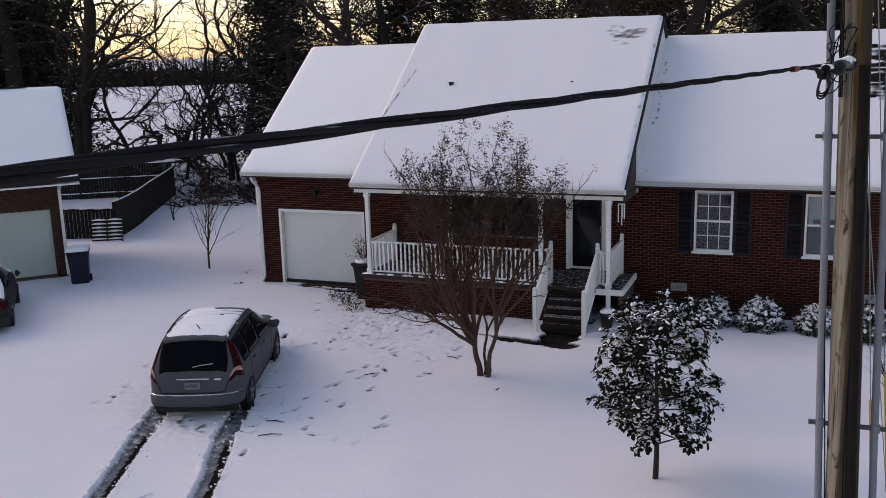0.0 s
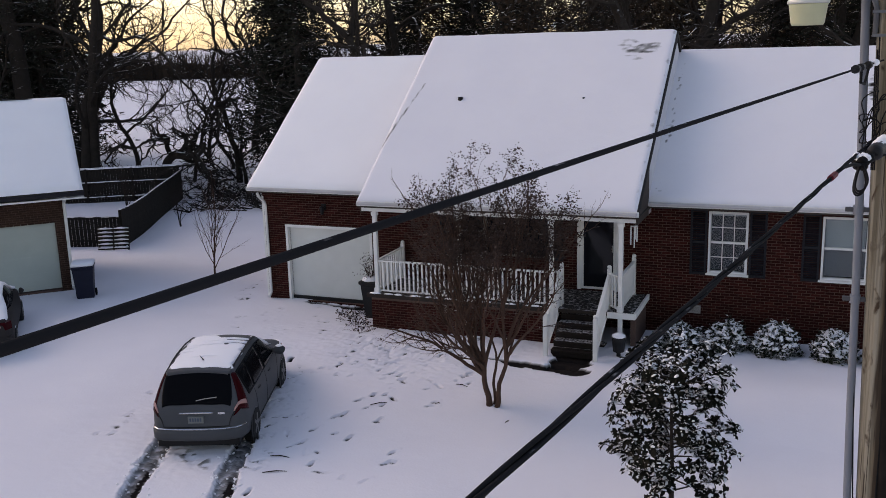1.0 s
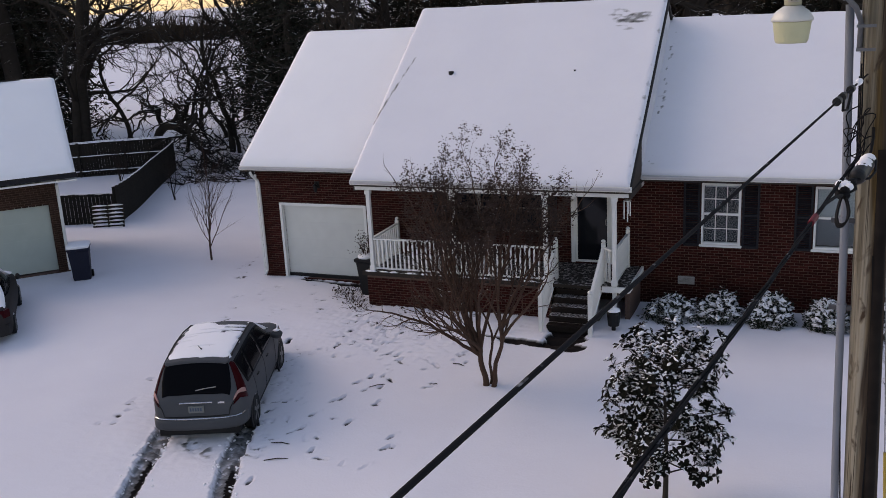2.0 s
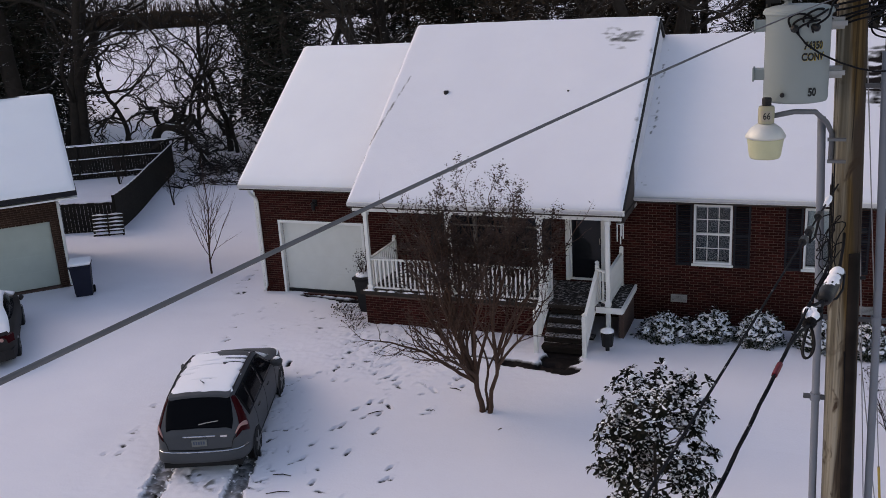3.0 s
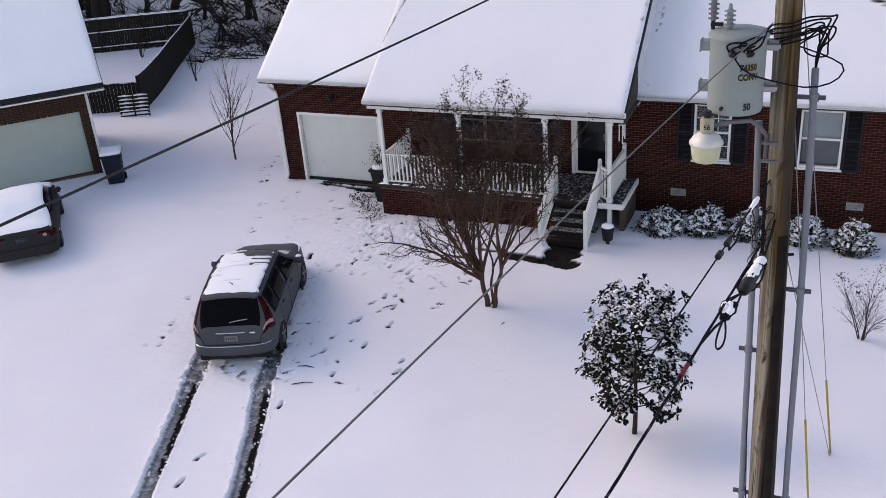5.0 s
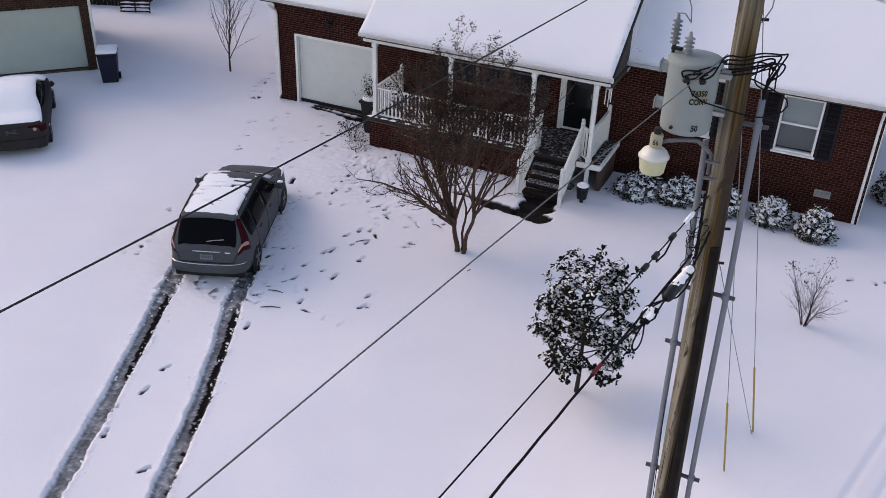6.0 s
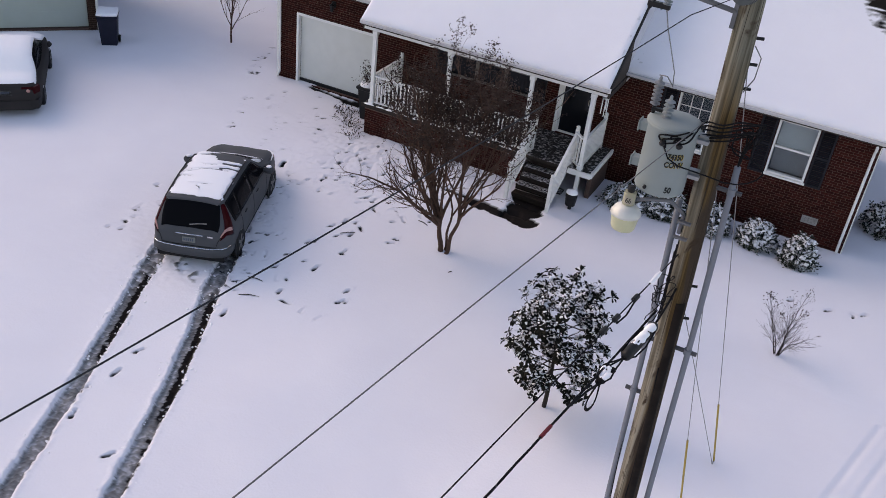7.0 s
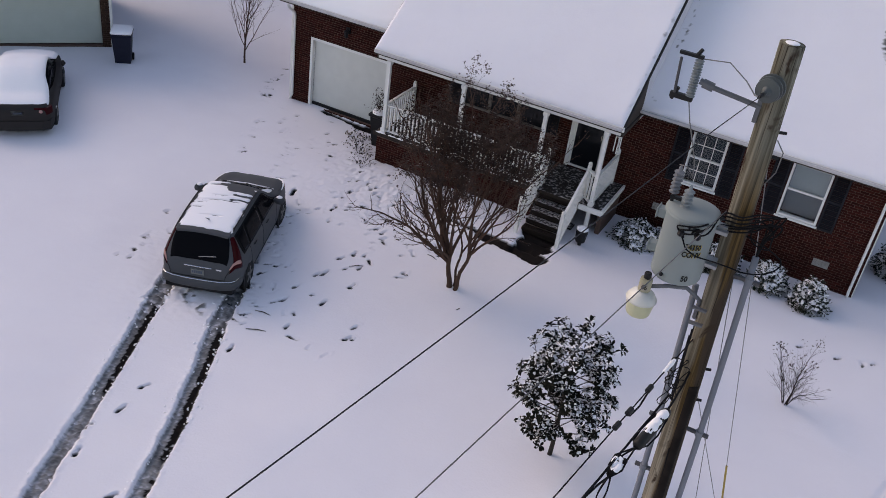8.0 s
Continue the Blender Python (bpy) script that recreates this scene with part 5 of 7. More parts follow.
# ---- neighbour's garage wing ----
NB = pose(-21.86, 22.77, 0, 0, 0, 46.65)
nb = thing("house", "neighbouring brown brick house with a snowy roof and pale garage door", "house", NB)
ND = (-5.3, -0.34, -0.05, 2.12)
nwall = part("wall", holed_wall(-14.0, 0.0, -0.8, 3.3, 0.0, 0.25, [ND]), MORTAR, nb, "brown brick garage wall")
part("brickwork", brick_geo(brick_cells(-7.0, 0.0, -0.35, 3.2, [ND]), 0.0, random.Random(15)), BRICK_N, nwall, kind="stuff")
part("side_wall", Geo().box(-0.25, 0.0, 0.25, 4.76, -0.9, 3.3), BRICK_N, nb)
part("back_wall", Geo().box(-14.0, 0.0, 4.76, 5.0, -0.9, 3.3), BRICK_N, nb)
part("side_wall", Geo().box(-14.0, -13.75, 0.25, 4.76, -0.9, 3.3), BRICK_N, nb)
nroof = part("roof", roof_prism(-14.5, 0.53, -1.25, 3.2, 2.38, 5.7, 0.12), SHINGLE, nb, "dark shingle gable roof")
part("snow_layer", roof_snow(-14.48, 0.51, -1.26, 3.2, 2.38, 5.7, 0.1, 9.0), SNOW, nroof, "smooth white snow layer", smooth=True)
for x in (-0.22, -14.0):
    ring = [(0, 3.0), (2.38, 5.4), (4.76, 3.0)]
    part("gable_wall", Geo().loft([[(x, y, z) for y, z in ring], [(x + 0.2, y, z) for y, z in ring]][::-1]), BRICK_N, nb)
part("fascia", Geo().box(-14.5, 0.53, -1.31, -1.26, 3.05, 3.17), SHUTTER, nb, "dark fascia and gutter", bevel=0.01)
part("soffit", Geo().box(-14.5, 0.53, -1.25, 0.1, 2.95, 3.0), WHITE, nb)
ngd = part("garage_door", Geo().box(ND[0], ND[1], 0.16, 0.19, ND[2] + 0.03, ND[3]), GREENWHITE, nb, "pale greenish-white closed garage door")
for k in range(4):
    h = (ND[3] - ND[2] - 0.03) / 4
    part("panel", Geo().box(ND[0] + 0.005, ND[1] - 0.005, 0.12, 0.158, ND[2] + 0.03 + k * h + 0.0006, ND[2] + 0.03 + (k + 1) * h - 0.0006), GREENWHITE, ngd)
part("downspout", Geo().tube([(-0.02, -1.2, 3.05), (-0.02, -0.6, 2.85), (-0.02, -0.08, 2.7), (-0.02, -0.08, 0.1), (-0.02, -0.2, 0.0)], 0.05, 8), WHITE, nb, "white metal downspout")
g = Geo().tube([(-2.5, 2.36, 5.785), (-2.2, 2.35, 5.805), (-1.6, 2.35, 5.79), (-1.2, 2.35, 5.8), (-0.5, 2.36, 5.78)], [0.01, 0.024, 0.012, 0.026, 0.01], 6)
part("bare_ridge", g, SHINGLE, nroof, "dark ridge shingles bared by the wind")
part("flood_light", Geo().lathe([(0.03, 0), (0.07, 0.05), (0.08, 0.12), (0.05, 0.16)], 10, pose(0.08, 0.35, 2.95, 70, 0, 0)), WHITE, nb, "small white floodlight")


# ---- vehicles ----
def paint(name, color, rough=0.35, metal=0.4):
    return material(name, color, rough=rough, metal=metal, vary=0.1, grain=2, bump=0.0, spec=0.05)


TYRE = snowed(material("tyre_rubber", (0.015, 0.015, 0.016), rough=0.85, vary=0.3), 0.2, 9)
RIM = material("alloy_rim", (0.15, 0.15, 0.155), rough=0.5, metal=0.5, vary=0.1)
CARGLASS = glass_material("car_glass", (0.005, 0.0055, 0.007), 0.12, 0.1)
CARGLASS.node_tree.nodes["Principled BSDF"].inputs["IOR"].default_value = 1.15
CARTRIM = material("car_black_trim", (0.008, 0.008, 0.009), rough=0.7, vary=0.15, spec=0.05)
TAIL = material("red_tail_lamp", (0.034, 0.0025, 0.004), spec=0.05, rough=0.25, vary=0.15)
REVERSE = material("clear_lamp", (0.4, 0.22, 0.2), rough=0.25, vary=0.1)
CHROME = material("chrome_trim", (0.6, 0.6, 0.6), rough=0.2, metal=0.9, vary=0.05)
PLATE = material("number_plate", (0.15, 0.16, 0.155), rough=0.5, vary=0.1)
PLATEINK = material("plate_bars", (0.06, 0.08, 0.12), rough=0.6)


def curve(points, u):
    for (a, p), (b, q) in zip(points, points[1:]):
        if u <= b:
            t = (u - a) / (b - a)
            return p + (q - p) * max(0.0, t)
    return points[-1][1]


def car_body(L, W, plan, low, top):
    """The lower body, lofted along y; plan, low and top are curves over the length."""
    rings = []
    for k in range(41):
        u = L * k / 40
        w, zl, zt = W / 2 * curve(plan, u), curve(low, u), curve(top, u)
        y = u - L / 2
        half = [(w * 0.82, zl), (w * 0.95, zl + 0.06), (w * 0.985, zl + 0.2), (w, zl + (zt - zl) * 0.55), (w * 0.985, zt - 0.16), (w * 0.95, zt - 0.06), (w * 0.86, zt - 0.012), (w * 0.5, zt + 0.012)]
        rings.append([(x, y, z) for x, z in half] + [(-x, y, z) for x, z in reversed(half)])
    return Geo().loft(rings[::-1])


def car_cabin(L, rows):
    """rows: (u, half width low, z low, half width high, z high)."""
    rings = []
    for u, wl, zl, wh, zh in rows:
        y = u - L / 2
        half = [(wl, zl), (wl * 0.5 + wh * 0.5 + 0.01, (zl + zh) / 2), (wh, zh - 0.05), (wh * 0.93, zh - 0.012), (wh * 0.5, zh + 0.004)]
        rings.append([(x, y, z) for x, z in half] + [(-x, y, z) for x, z in reversed(half)])
    return Geo().loft(rings[::-1])


def wheel(car_ob, x, y, r):
    s = 1 if x > 0 else -1
    w = part("wheel", Geo().lathe([(r * 0.66, -0.1), (r * 0.93, -0.1), (r, -0.07), (r, 0.07), (r * 0.93, 0.1), (r * 0.66, 0.1)], 28, pose(x, y, r, 0, 90, 0)), TYRE, car_ob, "black rubber tyre with snow in the tread")
    part("rim", Geo().lathe([(r * 0.65, -0.03), (r * 0.65, 0.05), (r * 0.55, 0.06), (r * 0.5, 0.03)], 24, pose(x + s * 0.03, y, r, 0, 90 * s, 0)), RIM, w, smooth=True)
    g = Geo()
    for k in range(5):
        g.box(-0.035, 0.035, 0.02, r * 0.6, 0.05, 0.075, pose(x + s * 0.03, y, r, 0, 90 * s, 0) @ pose(0, 0, 0, 0, 0, 72 * k))
    part("spokes", g, RIM, w)


def smooth_curve(points, u):
    """A soft curve through (u, value) knots."""
    n = len(points)
    for i in range(n - 1):
        if u <= points[i + 1][0]:
            break
    (a, p), (b, q) = points[i], points[i + 1]
    m0 = (q - points[max(i - 1, 0)][1]) / (b - points[max(i - 1, 0)][0]) if i else (q - p) / (b - a)
    m1 = (points[min(i + 2, n - 1)][1] - p) / (points[min(i + 2, n - 1)][0] - a)
    t = min(1.0, max(0.0, (u - a) / (b - a)))
    h = b - a
    return (2 * t ** 3 - 3 * t * t + 1) * p + (t ** 3 - 2 * t * t + t) * h * m0 + (3 * t * t - 2 * t ** 3) * q + (t ** 3 - t * t) * h * m1


class Shell:
    """A car's outer skin: section(u) runs from the roof's middle (0) down to the sill (9)."""

    def __init__(self, rear, top, low, plan, roof_half, waist):
        self.rear, self.top, self.low, self.plan, self.roof_half, self.waist = rear, top, low, plan, roof_half, waist

    def section(self, u):
        zr, zl, k, wr = smooth_curve(self.top, u), curve(self.low, u), smooth_curve(self.plan, u), smooth_curve(self.roof_half, u)
        w = self.waist * k
        zb = min(0.99, zl + (zr - zl) * 0.84)
        wr = min(wr, w * 0.9)
        wb = w * 0.955
        lift = max(0.0, zr - zb)
        edge = min(0.1, 0.5 * lift)
        xm, zm = wb * 0.5 + (wr + 0.03) * 0.5 + 0.018, (zb + zr - edge) / 2
        return [(0, zr), (wr * 0.5, zr - 0.012), (wr * 0.86, zr - 0.04 * min(1, lift / 0.3)), (wr + 0.03, zr - edge), (xm, zm), (wb, zb), (w * 0.992, zb - 0.17 * min(1, zb / 0.9)), (w, zl + (zb - zl) * 0.45), (w * 0.975, zl + 0.1), (w * 0.86, zl)]

    def at(self, u, s):
        ring = self.section(u)
        a = min(abs(s), 8.999)
        i = int(a)
        t = a - i
        p = [ring[max(i - 1, 0)] if i else (-ring[1][0], ring[1][1]), ring[i], ring[i + 1], ring[min(i + 2, 9)]]
        x, z = (0.5 * (2 * p[1][c] + (p[2][c] - p[0][c]) * t + (2 * p[0][c] - 5 * p[1][c] + 4 * p[2][c] - p[3][c]) * t * t + (3 * p[1][c] - p[0][c] - 3 * p[2][c] + p[3][c]) * t ** 3) for c in (0, 1))
        return Vector((math.copysign(x, s) if s else 0.0, u - self.rear, z))

    def skin(self, us, per=3):
        ss = [-9 + k / per for k in range(18 * per + 1)]
        return Geo().loft([[self.at(u, s) for s in ss] for u in us])

    def patch(self, corners, proud=0.006, n=14, m=8, round_off=0.25):
        """A panel lying on the skin; corners are four (u, s), its edges rounded off."""
        c = corners
        vs = []
        for j in range(m + 1):
            for i in range(n + 1):
                a, b = 2 * i / n - 1, 2 * j / m - 1
                a, b = a * math.sqrt(1 - round_off * b * b / 2), b * math.sqrt(1 - round_off * a * a / 2)
                f, g = (a + 1) / 2, (b + 1) / 2
                u = (c[0][0] * (1 - f) + c[1][0] * f) * (1 - g) + (c[3][0] * (1 - f) + c[2][0] * f) * g
                s = (c[0][1] * (1 - f) + c[1][1] * f) * (1 - g) + (c[3][1] * (1 - f) + c[2][1] * f) * g
                p = self.at(u, s)
                nv = (self.at(u + 0.01, s) - self.at(u - 0.01, s)).cross(self.at(u, s + 0.03) - self.at(u, s - 0.03))
                if nv.length > 1e-9:
                    nv.normalize()
                    if nv.dot(p - Vector((0, min(max(p.y, -1.6), 1.2), 0.7))) < 0:
                        nv = -nv
                    vs.append((p + nv * proud, p - nv * 0.012))
                else:
                    vs.append((p, p))
        w = n + 1
        N = len(vs)
        f = [(j * w + i, j * w + i + 1, (j + 1) * w + i + 1, (j + 1) * w + i) for j in range(m) for i in range(n)]
        rim = list(range(w)) + [j * w + n for j in range(1, m + 1)] + [m * w + i for i in range(n - 1, -1, -1)] + [j * w for j in range(m - 1, 0, -1)]
        f += [(rim[k], rim[k] + N, rim[(k + 1) % len(rim)] + N, rim[(k + 1) % len(rim)]) for k in range(len(rim))]
        return Geo().add([p for p, q in vs] + [q for p, q in vs], f)


def grey_wagon():
    L = 4.62
    R = 2.37
    x, y, yaw = CAR
    c = thing("car", "grey compact people carrier with patchy snow on its roof, parked nose-in", "car", pose(x, y, yard(x, y) - 0.09, 0, 0, yaw))
    P = paint("silver_grey_car_paint", (0.068, 0.072, 0.079), 0.45, 0.0)
    sh = Shell(R,
               [(0, 0.62), (0.03, 0.9), (0.07, 1.0), (0.13, 1.1), (0.24, 1.32), (0.36, 1.5), (0.46, 1.565), (0.8, 1.6), (1.5, 1.63), (2.1, 1.615), (2.5, 1.555), (2.75, 1.46), (3.15, 1.22), (3.5, 1.04), (3.7, 0.995), (4.1, 0.93), (4.4, 0.82), (4.55, 0.68), (4.62, 0.5)],
               [(0, 0.4), (0.15, 0.3), (0.6, 0.24), (4.2, 0.24), (4.62, 0.32)],
               [(0, 0.66), (0.03, 0.76), (0.08, 0.84), (0.16, 0.905), (0.32, 0.965), (0.6, 0.995), (1.0, 1.0), (3.5, 0.995), (3.95, 0.965), (4.25, 0.89), (4.45, 0.76), (4.56, 0.62), (4.62, 0.45)],
               [(0, 0.55), (0.2, 0.6), (0.45, 0.6), (1.0, 0.625), (2.0, 0.625), (2.6, 0.6), (3.2, 0.62), (3.7, 0.72), (4.62, 0.6)], 0.885)
    us = [0, 0.015, 0.03, 0.05, 0.07, 0.1, 0.13, 0.17, 0.21, 0.26, 0.31, 0.36, 0.41, 0.46, 0.55, 0.65] + [0.8 + 0.15 * k for k in range(22)] + [4.05, 4.15, 4.25, 4.35, 4.42, 4.48, 4.53, 4.57, 4.6, 4.62]
    body = part("body", sh.skin(us), P, c, "silver-grey painted body", smooth=True)
    part("rear_window", sh.patch([(0.085, -3.25), (0.085, 3.25), (0.4, 2.55), (0.4, -2.55)], 0.006, 24, 10, 0.18), CARGLASS, c, "dark tinted rear window", smooth=True)
    part("windscreen", sh.patch([(2.68, -2.5), (2.68, 2.5), (3.52, 2.7), (3.52, -2.7)], 0.006, 20, 12, 0.2), CARGLASS, c, "dark windscreen with wiper arms", smooth=True)
    for s in (-1, 1):
        for nm, q in (("quarter_window", [(0.56, 3.2), (0.98, 3.15), (0.98, 4.85), (0.66, 4.7)]), ("side_window", [(1.03, 3.15), (1.84, 3.12), (1.92, 4.9), (1.03, 4.88)]), ("side_window", [(1.9, 3.12), (2.58, 3.2), (3.2, 4.85), (1.98, 4.9)])):
            part(nm, sh.patch([(u, s * k) for u, k in q], 0.013, 12, 8, 0.16), CARGLASS, c, smooth=True)
        part("window_trim", sh.patch([(0.5, s * 3.0), (2.62, s * 3.05), (3.34, s * 4.95), (0.58, s * 4.98)], 0.007, 24, 8, 0.1), CARTRIM, c, "black window surround", smooth=True)
        tl = part("tail_lamp", sh.patch([(0.03, s * 5.3), (0.4, s * 6.1), (0.5, s * 3.0), (0.4, s * 2.55)], 0.012, 10, 16, 0.1), TAIL, c, "tall dark red tail lamp", smooth=True)
        part("reverse_lamp", sh.patch([(0.045, s * 4.75), (0.37, s * 5.4), (0.38, s * 4.95), (0.08, s * 4.2)], 0.018, 8, 4, 0.2), REVERSE, tl, smooth=True)
        part("roof_rail", Geo().tube([sh.at(u, s * 2.55) + Vector((0, 0, dz)) for u, dz in ((0.62, 0.0), (0.72, 0.035), (1.2, 0.042), (1.8, 0.042), (2.3, 0.035), (2.42, 0.0))], 0.015, 8), BLACK, c, smooth=True)
        part("mirror", Geo().loft([[(s * xx, 2.98 - R + d, 1.06 + z) for d, z in ((-0.06, -k), (0.04, -k * 0.8), (0.07, 0), (0.04, k * 0.8), (-0.06, k))] for xx, k in ((0.84, 0.03), (0.9, 0.07), (0.99, 0.085), (1.06, 0.07), (1.085, 0.03))]), P, c, "grey door mirror", smooth=True)
        part("mirror_snow", Geo().lathe([(0.05, 0), (0.075, 0.015), (0.05, 0.035), (0.01, 0.04)], 10, pose(s * 0.97, 2.98 - R, 1.125)), SNOW, c, smooth=True)
        for u in (1.25, 2.2):
            part("door_handle", Geo().tube([sh.at(u, s * 5.7), sh.at(u + 0.03, s * 5.65) + Vector((s * 0.02, 0, 0)), sh.at(u + 0.13, s * 5.65) + Vector((s * 0.02, 0, 0)), sh.at(u + 0.16, s * 5.7)], 0.013, 6), BLACK, c)
        for u0, u1 in ((1.0, 1.12), (1.95, 1.97), (3.08, 3.02)):
            part("door_seam", Geo().tube([sh.at(u0 + (u1 - u0) * k / 8, s * (5.0 + 3.4 * k / 8)) for k in range(9)], 0.006, 5), BLACK, c)
        part("sill", Geo().tube([sh.at(u, s * 8.5) for u in (1.25, 1.8, 2.4, 3.3)], 0.045, 6), BLACK, c)
        part("headlamp", sh.patch([(4.2, s * 5.6), (4.48, s * 5.2), (4.4, s * 4.2), (4.12, s * 4.7)], 0.008, 8, 6, 0.2), REVERSE, c, "clear headlamp", smooth=True)
        for u in (0.84, 3.62):
            part("wheel_arch", Geo().lathe([(0.375, -0.03), (0.39, 0.006), (0.33, 0.012), (0.31, -0.03)], 28, pose(s * 0.872, u - R, 0.33, 0, 90 * s, 0)), BLACK, c)
            wheel(c, s * 0.795, u - R, 0.33)
    rows = [(0.355, 0.92, 0.03), (0.38, 0.985, -0.02), (0.42, 1.0, -0.045), (0.52, 1.0, -0.055), (0.58, 0.985, -0.045), (0.62, 0.95, 0.01)]
    edge = [(-0.872, 0.46), (-0.86, 0.28), (-0.81, 0.14), (-0.72, 0.06), (-0.55, 0.01), (-0.2, -0.015), (0.2, -0.015), (0.55, 0.01), (0.72, 0.06), (0.81, 0.14), (0.86, 0.28), (0.872, 0.46), (0.4, 0.5), (-0.4, 0.5)]
    part("rear_bumper", Geo().loft([[(x * w, -R + d + o, z) for x, d in edge] for z, w, o in rows]), P, c, "grey rear bumper", smooth=True)
    part("bumper_step", Geo().tube([(x * 0.97, -R + d - 0.03, 0.605) for x, d in edge[1:-3]], 0.014, 6), CHROME, c, "thin pale strip along the bumper")
    part("diffuser", Geo().box(-0.74, 0.74, -R + 0.07, -R + 0.3, 0.24, 0.365), BLACK, c, bevel=0.01)
    part("tailgate_seam", Geo().tube([sh.at(u, s) + Vector((0, -0.004, 0)) for u, s in ((0.09, -4.9), (0.05, -5.0), (0.02, -4.6), (0.005, -3.5), (0.002, -1), (0.002, 1), (0.005, 3.5), (0.02, 4.6), (0.05, 5.0), (0.09, 4.9))], 0.009, 6), BLACK, c, smooth=True)
    part("chrome_strip", Geo().tube([(-0.3, -R + 0.03, 0.885), (0, -R + 0.018, 0.89), (0.3, -R + 0.03, 0.885)], 0.014, 6), CHROME, c)
    pl = part("number_plate", Geo().box(-0.14, 0.14, -R - 0.012, -R + 0.03, 0.705, 0.83), PLATE, c, "pale number plate")
    for k in range(5):
        part("bar", Geo().box(-0.11 + 0.046 * k, -0.082 + 0.046 * k, -R - 0.016, -R - 0.013, 0.74, 0.805), PLATEINK, pl)
    part("badge", Geo().box(0.4, 0.52, -R + 0.02, -R + 0.05, 0.86, 0.895), CHROME, c)
    part("rear_wiper", Geo().tube([sh.at(0.12, 0) + Vector((0, -0.02, 0.01)), sh.at(0.135, 0.5) + Vector((0, -0.024, 0.015)), sh.at(0.15, 1.3) + Vector((0, -0.024, 0.015))], 0.01, 6), GREYVENT, c)
    part("spoiler", Geo().loft([[(xx * w, u - R, z + dz) for xx, dz in ((-0.6, -0.05), (0.6, -0.05), (0.62, -0.02), (0.3, 0.012), (0.0, 0.018), (-0.3, 0.012), (-0.62, -0.02))] for u, z, w in ((0.37, 1.525, 0.9), (0.4, 1.548, 0.93), (0.48, 1.565, 0.93), (0.58, 1.578, 0.9))][::-1]), P, c, "grey roof spoiler over the rear window", smooth=False)
    part("aerial", Geo().tube([(0.0, 0.82 - R, 1.6), (0.0, 0.72 - R, 1.68), (0.0, 0.6 - R, 1.77)], [0.016, 0.008, 0.005], 6), BLACK, c)
    # snow sheet, torn into streaks towards the front
    tears = [(0.98, -0.05, 0.3, 0.014), (1.3, -0.5, 0.25, 0.02), (1.5, -0.5, 0.3, 0.018), (1.62, 0.1, 0.4, 0.022), (1.62, -0.4, 0.25, 0.014), (1.72, 0.36, 0.26, 0.045), (1.84, -0.1, 0.25, 0.014), (1.93, 0.38, 0.28, 0.06), (2.12, 0.3, 0.36, 0.05), (2.27, 0.25, 0.42, 0.085), (2.42, 0.0, 0.6, 0.05), (2.52, 0.2, 0.6, 0.06)]
    g, nx, ny = Geo(), 30, 96
    vs = []
    for j in range(ny + 1):
        u = 0.46 + 2.14 * j / ny
        for i in range(nx + 1):
            a = -2.75 + 5.5 * i / nx
            p = sh.at(u, a)
            xx = p.x
            cover = 1.0 + 0.5 * noise.noise((xx * 5, u * 7, 4.0)) - 0.25 * step(2.0, 2.6, u)
            cover -= 1.3 * max(0.0, abs(xx) - 0.53 + 0.06 * noise.noise((u * 6, xx, 2.0))) / 0.08
            cover -= max(0.0, 0.05 + 0.04 * noise.noise((xx * 6, 0, 1.0)) - (u - 0.46)) / 0.03
            for tu, tx, tl2, tw in tears:
                off = (u - tu - 0.1 * xx + 0.03 * noise.noise((xx * 9, tu * 5, 6.0))) / tw
                cover -= 2.2 * math.exp(-off * off) * step(tl2, tl2 * 0.55, abs(xx - tx))
            vs.append(p + Vector((0, 0, 0.032 * min(1, max(0, cover) * 2.2) - 0.01)))
    fs = [(j * (nx + 1) + i, j * (nx + 1) + i + 1, (j + 1) * (nx + 1) + i + 1, (j + 1) * (nx + 1) + i) for j in range(ny) for i in range(nx)]
    part("roof_snow", g.add(vs, fs), SNOW, c, "thin streaky snow on the roof", smooth=True)
    # snow left on the windscreen edges and bonnet
    part("windscreen_snow", Geo().tube([sh.at(u, 2.75) + Vector((0, 0, 0.01)) for u in (2.75, 2.95, 3.15, 3.35)], [0.012, 0.035, 0.06, 0.03], 8).tube([sh.at(3.56, a) for a in (-2.4, -1.2, 0, 1.2, 2.4)], [0.01, 0.02, 0.026, 0.02, 0.014], 8).tube([sh.at(u, -2.8) for u in (2.7, 2.95, 3.2)], [0.01, 0.018, 0.01], 6), SNOW, c, "snow left on the windscreen pillars", smooth=True)
    part("bonnet_snow", Geo().tube([sh.at(3.75, 4.3), sh.at(4.05, 4.0), sh.at(4.3, 3.4), sh.at(4.46, 2.4), sh.at(4.52, 1.0), sh.at(4.52, -1.0), sh.at(4.46, -2.4), sh.at(4.3, -3.6), sh.at(3.95, -4.2)], [0.01, 0.022, 0.032, 0.042, 0.046, 0.046, 0.042, 0.036, 0.014], 8), SNOW, c, "line of snow along the bonnet edge", smooth=True)
    part("bonnet_seam", Geo().tube([sh.at(u, 3.4) + Vector((0, 0, 0.002)) for u in (3.62, 3.85, 4.1, 4.3)], 0.007, 5).tube([sh.at(u, -3.4) + Vector((0, 0, 0.002)) for u in (3.62, 3.85, 4.1, 4.3)], 0.007, 5), BLACK, c)
    g = Geo()
    for a, b2 in ((-1.9, 0.4), (0.0, 2.1)):
        g.tube([sh.at(3.5, a) + Vector((0, 0, 0.02)), sh.at(3.25, b2) + Vector((0, 0, 0.02))], 0.01, 6)
    part("wipers", g, BLACK, c)
    return c


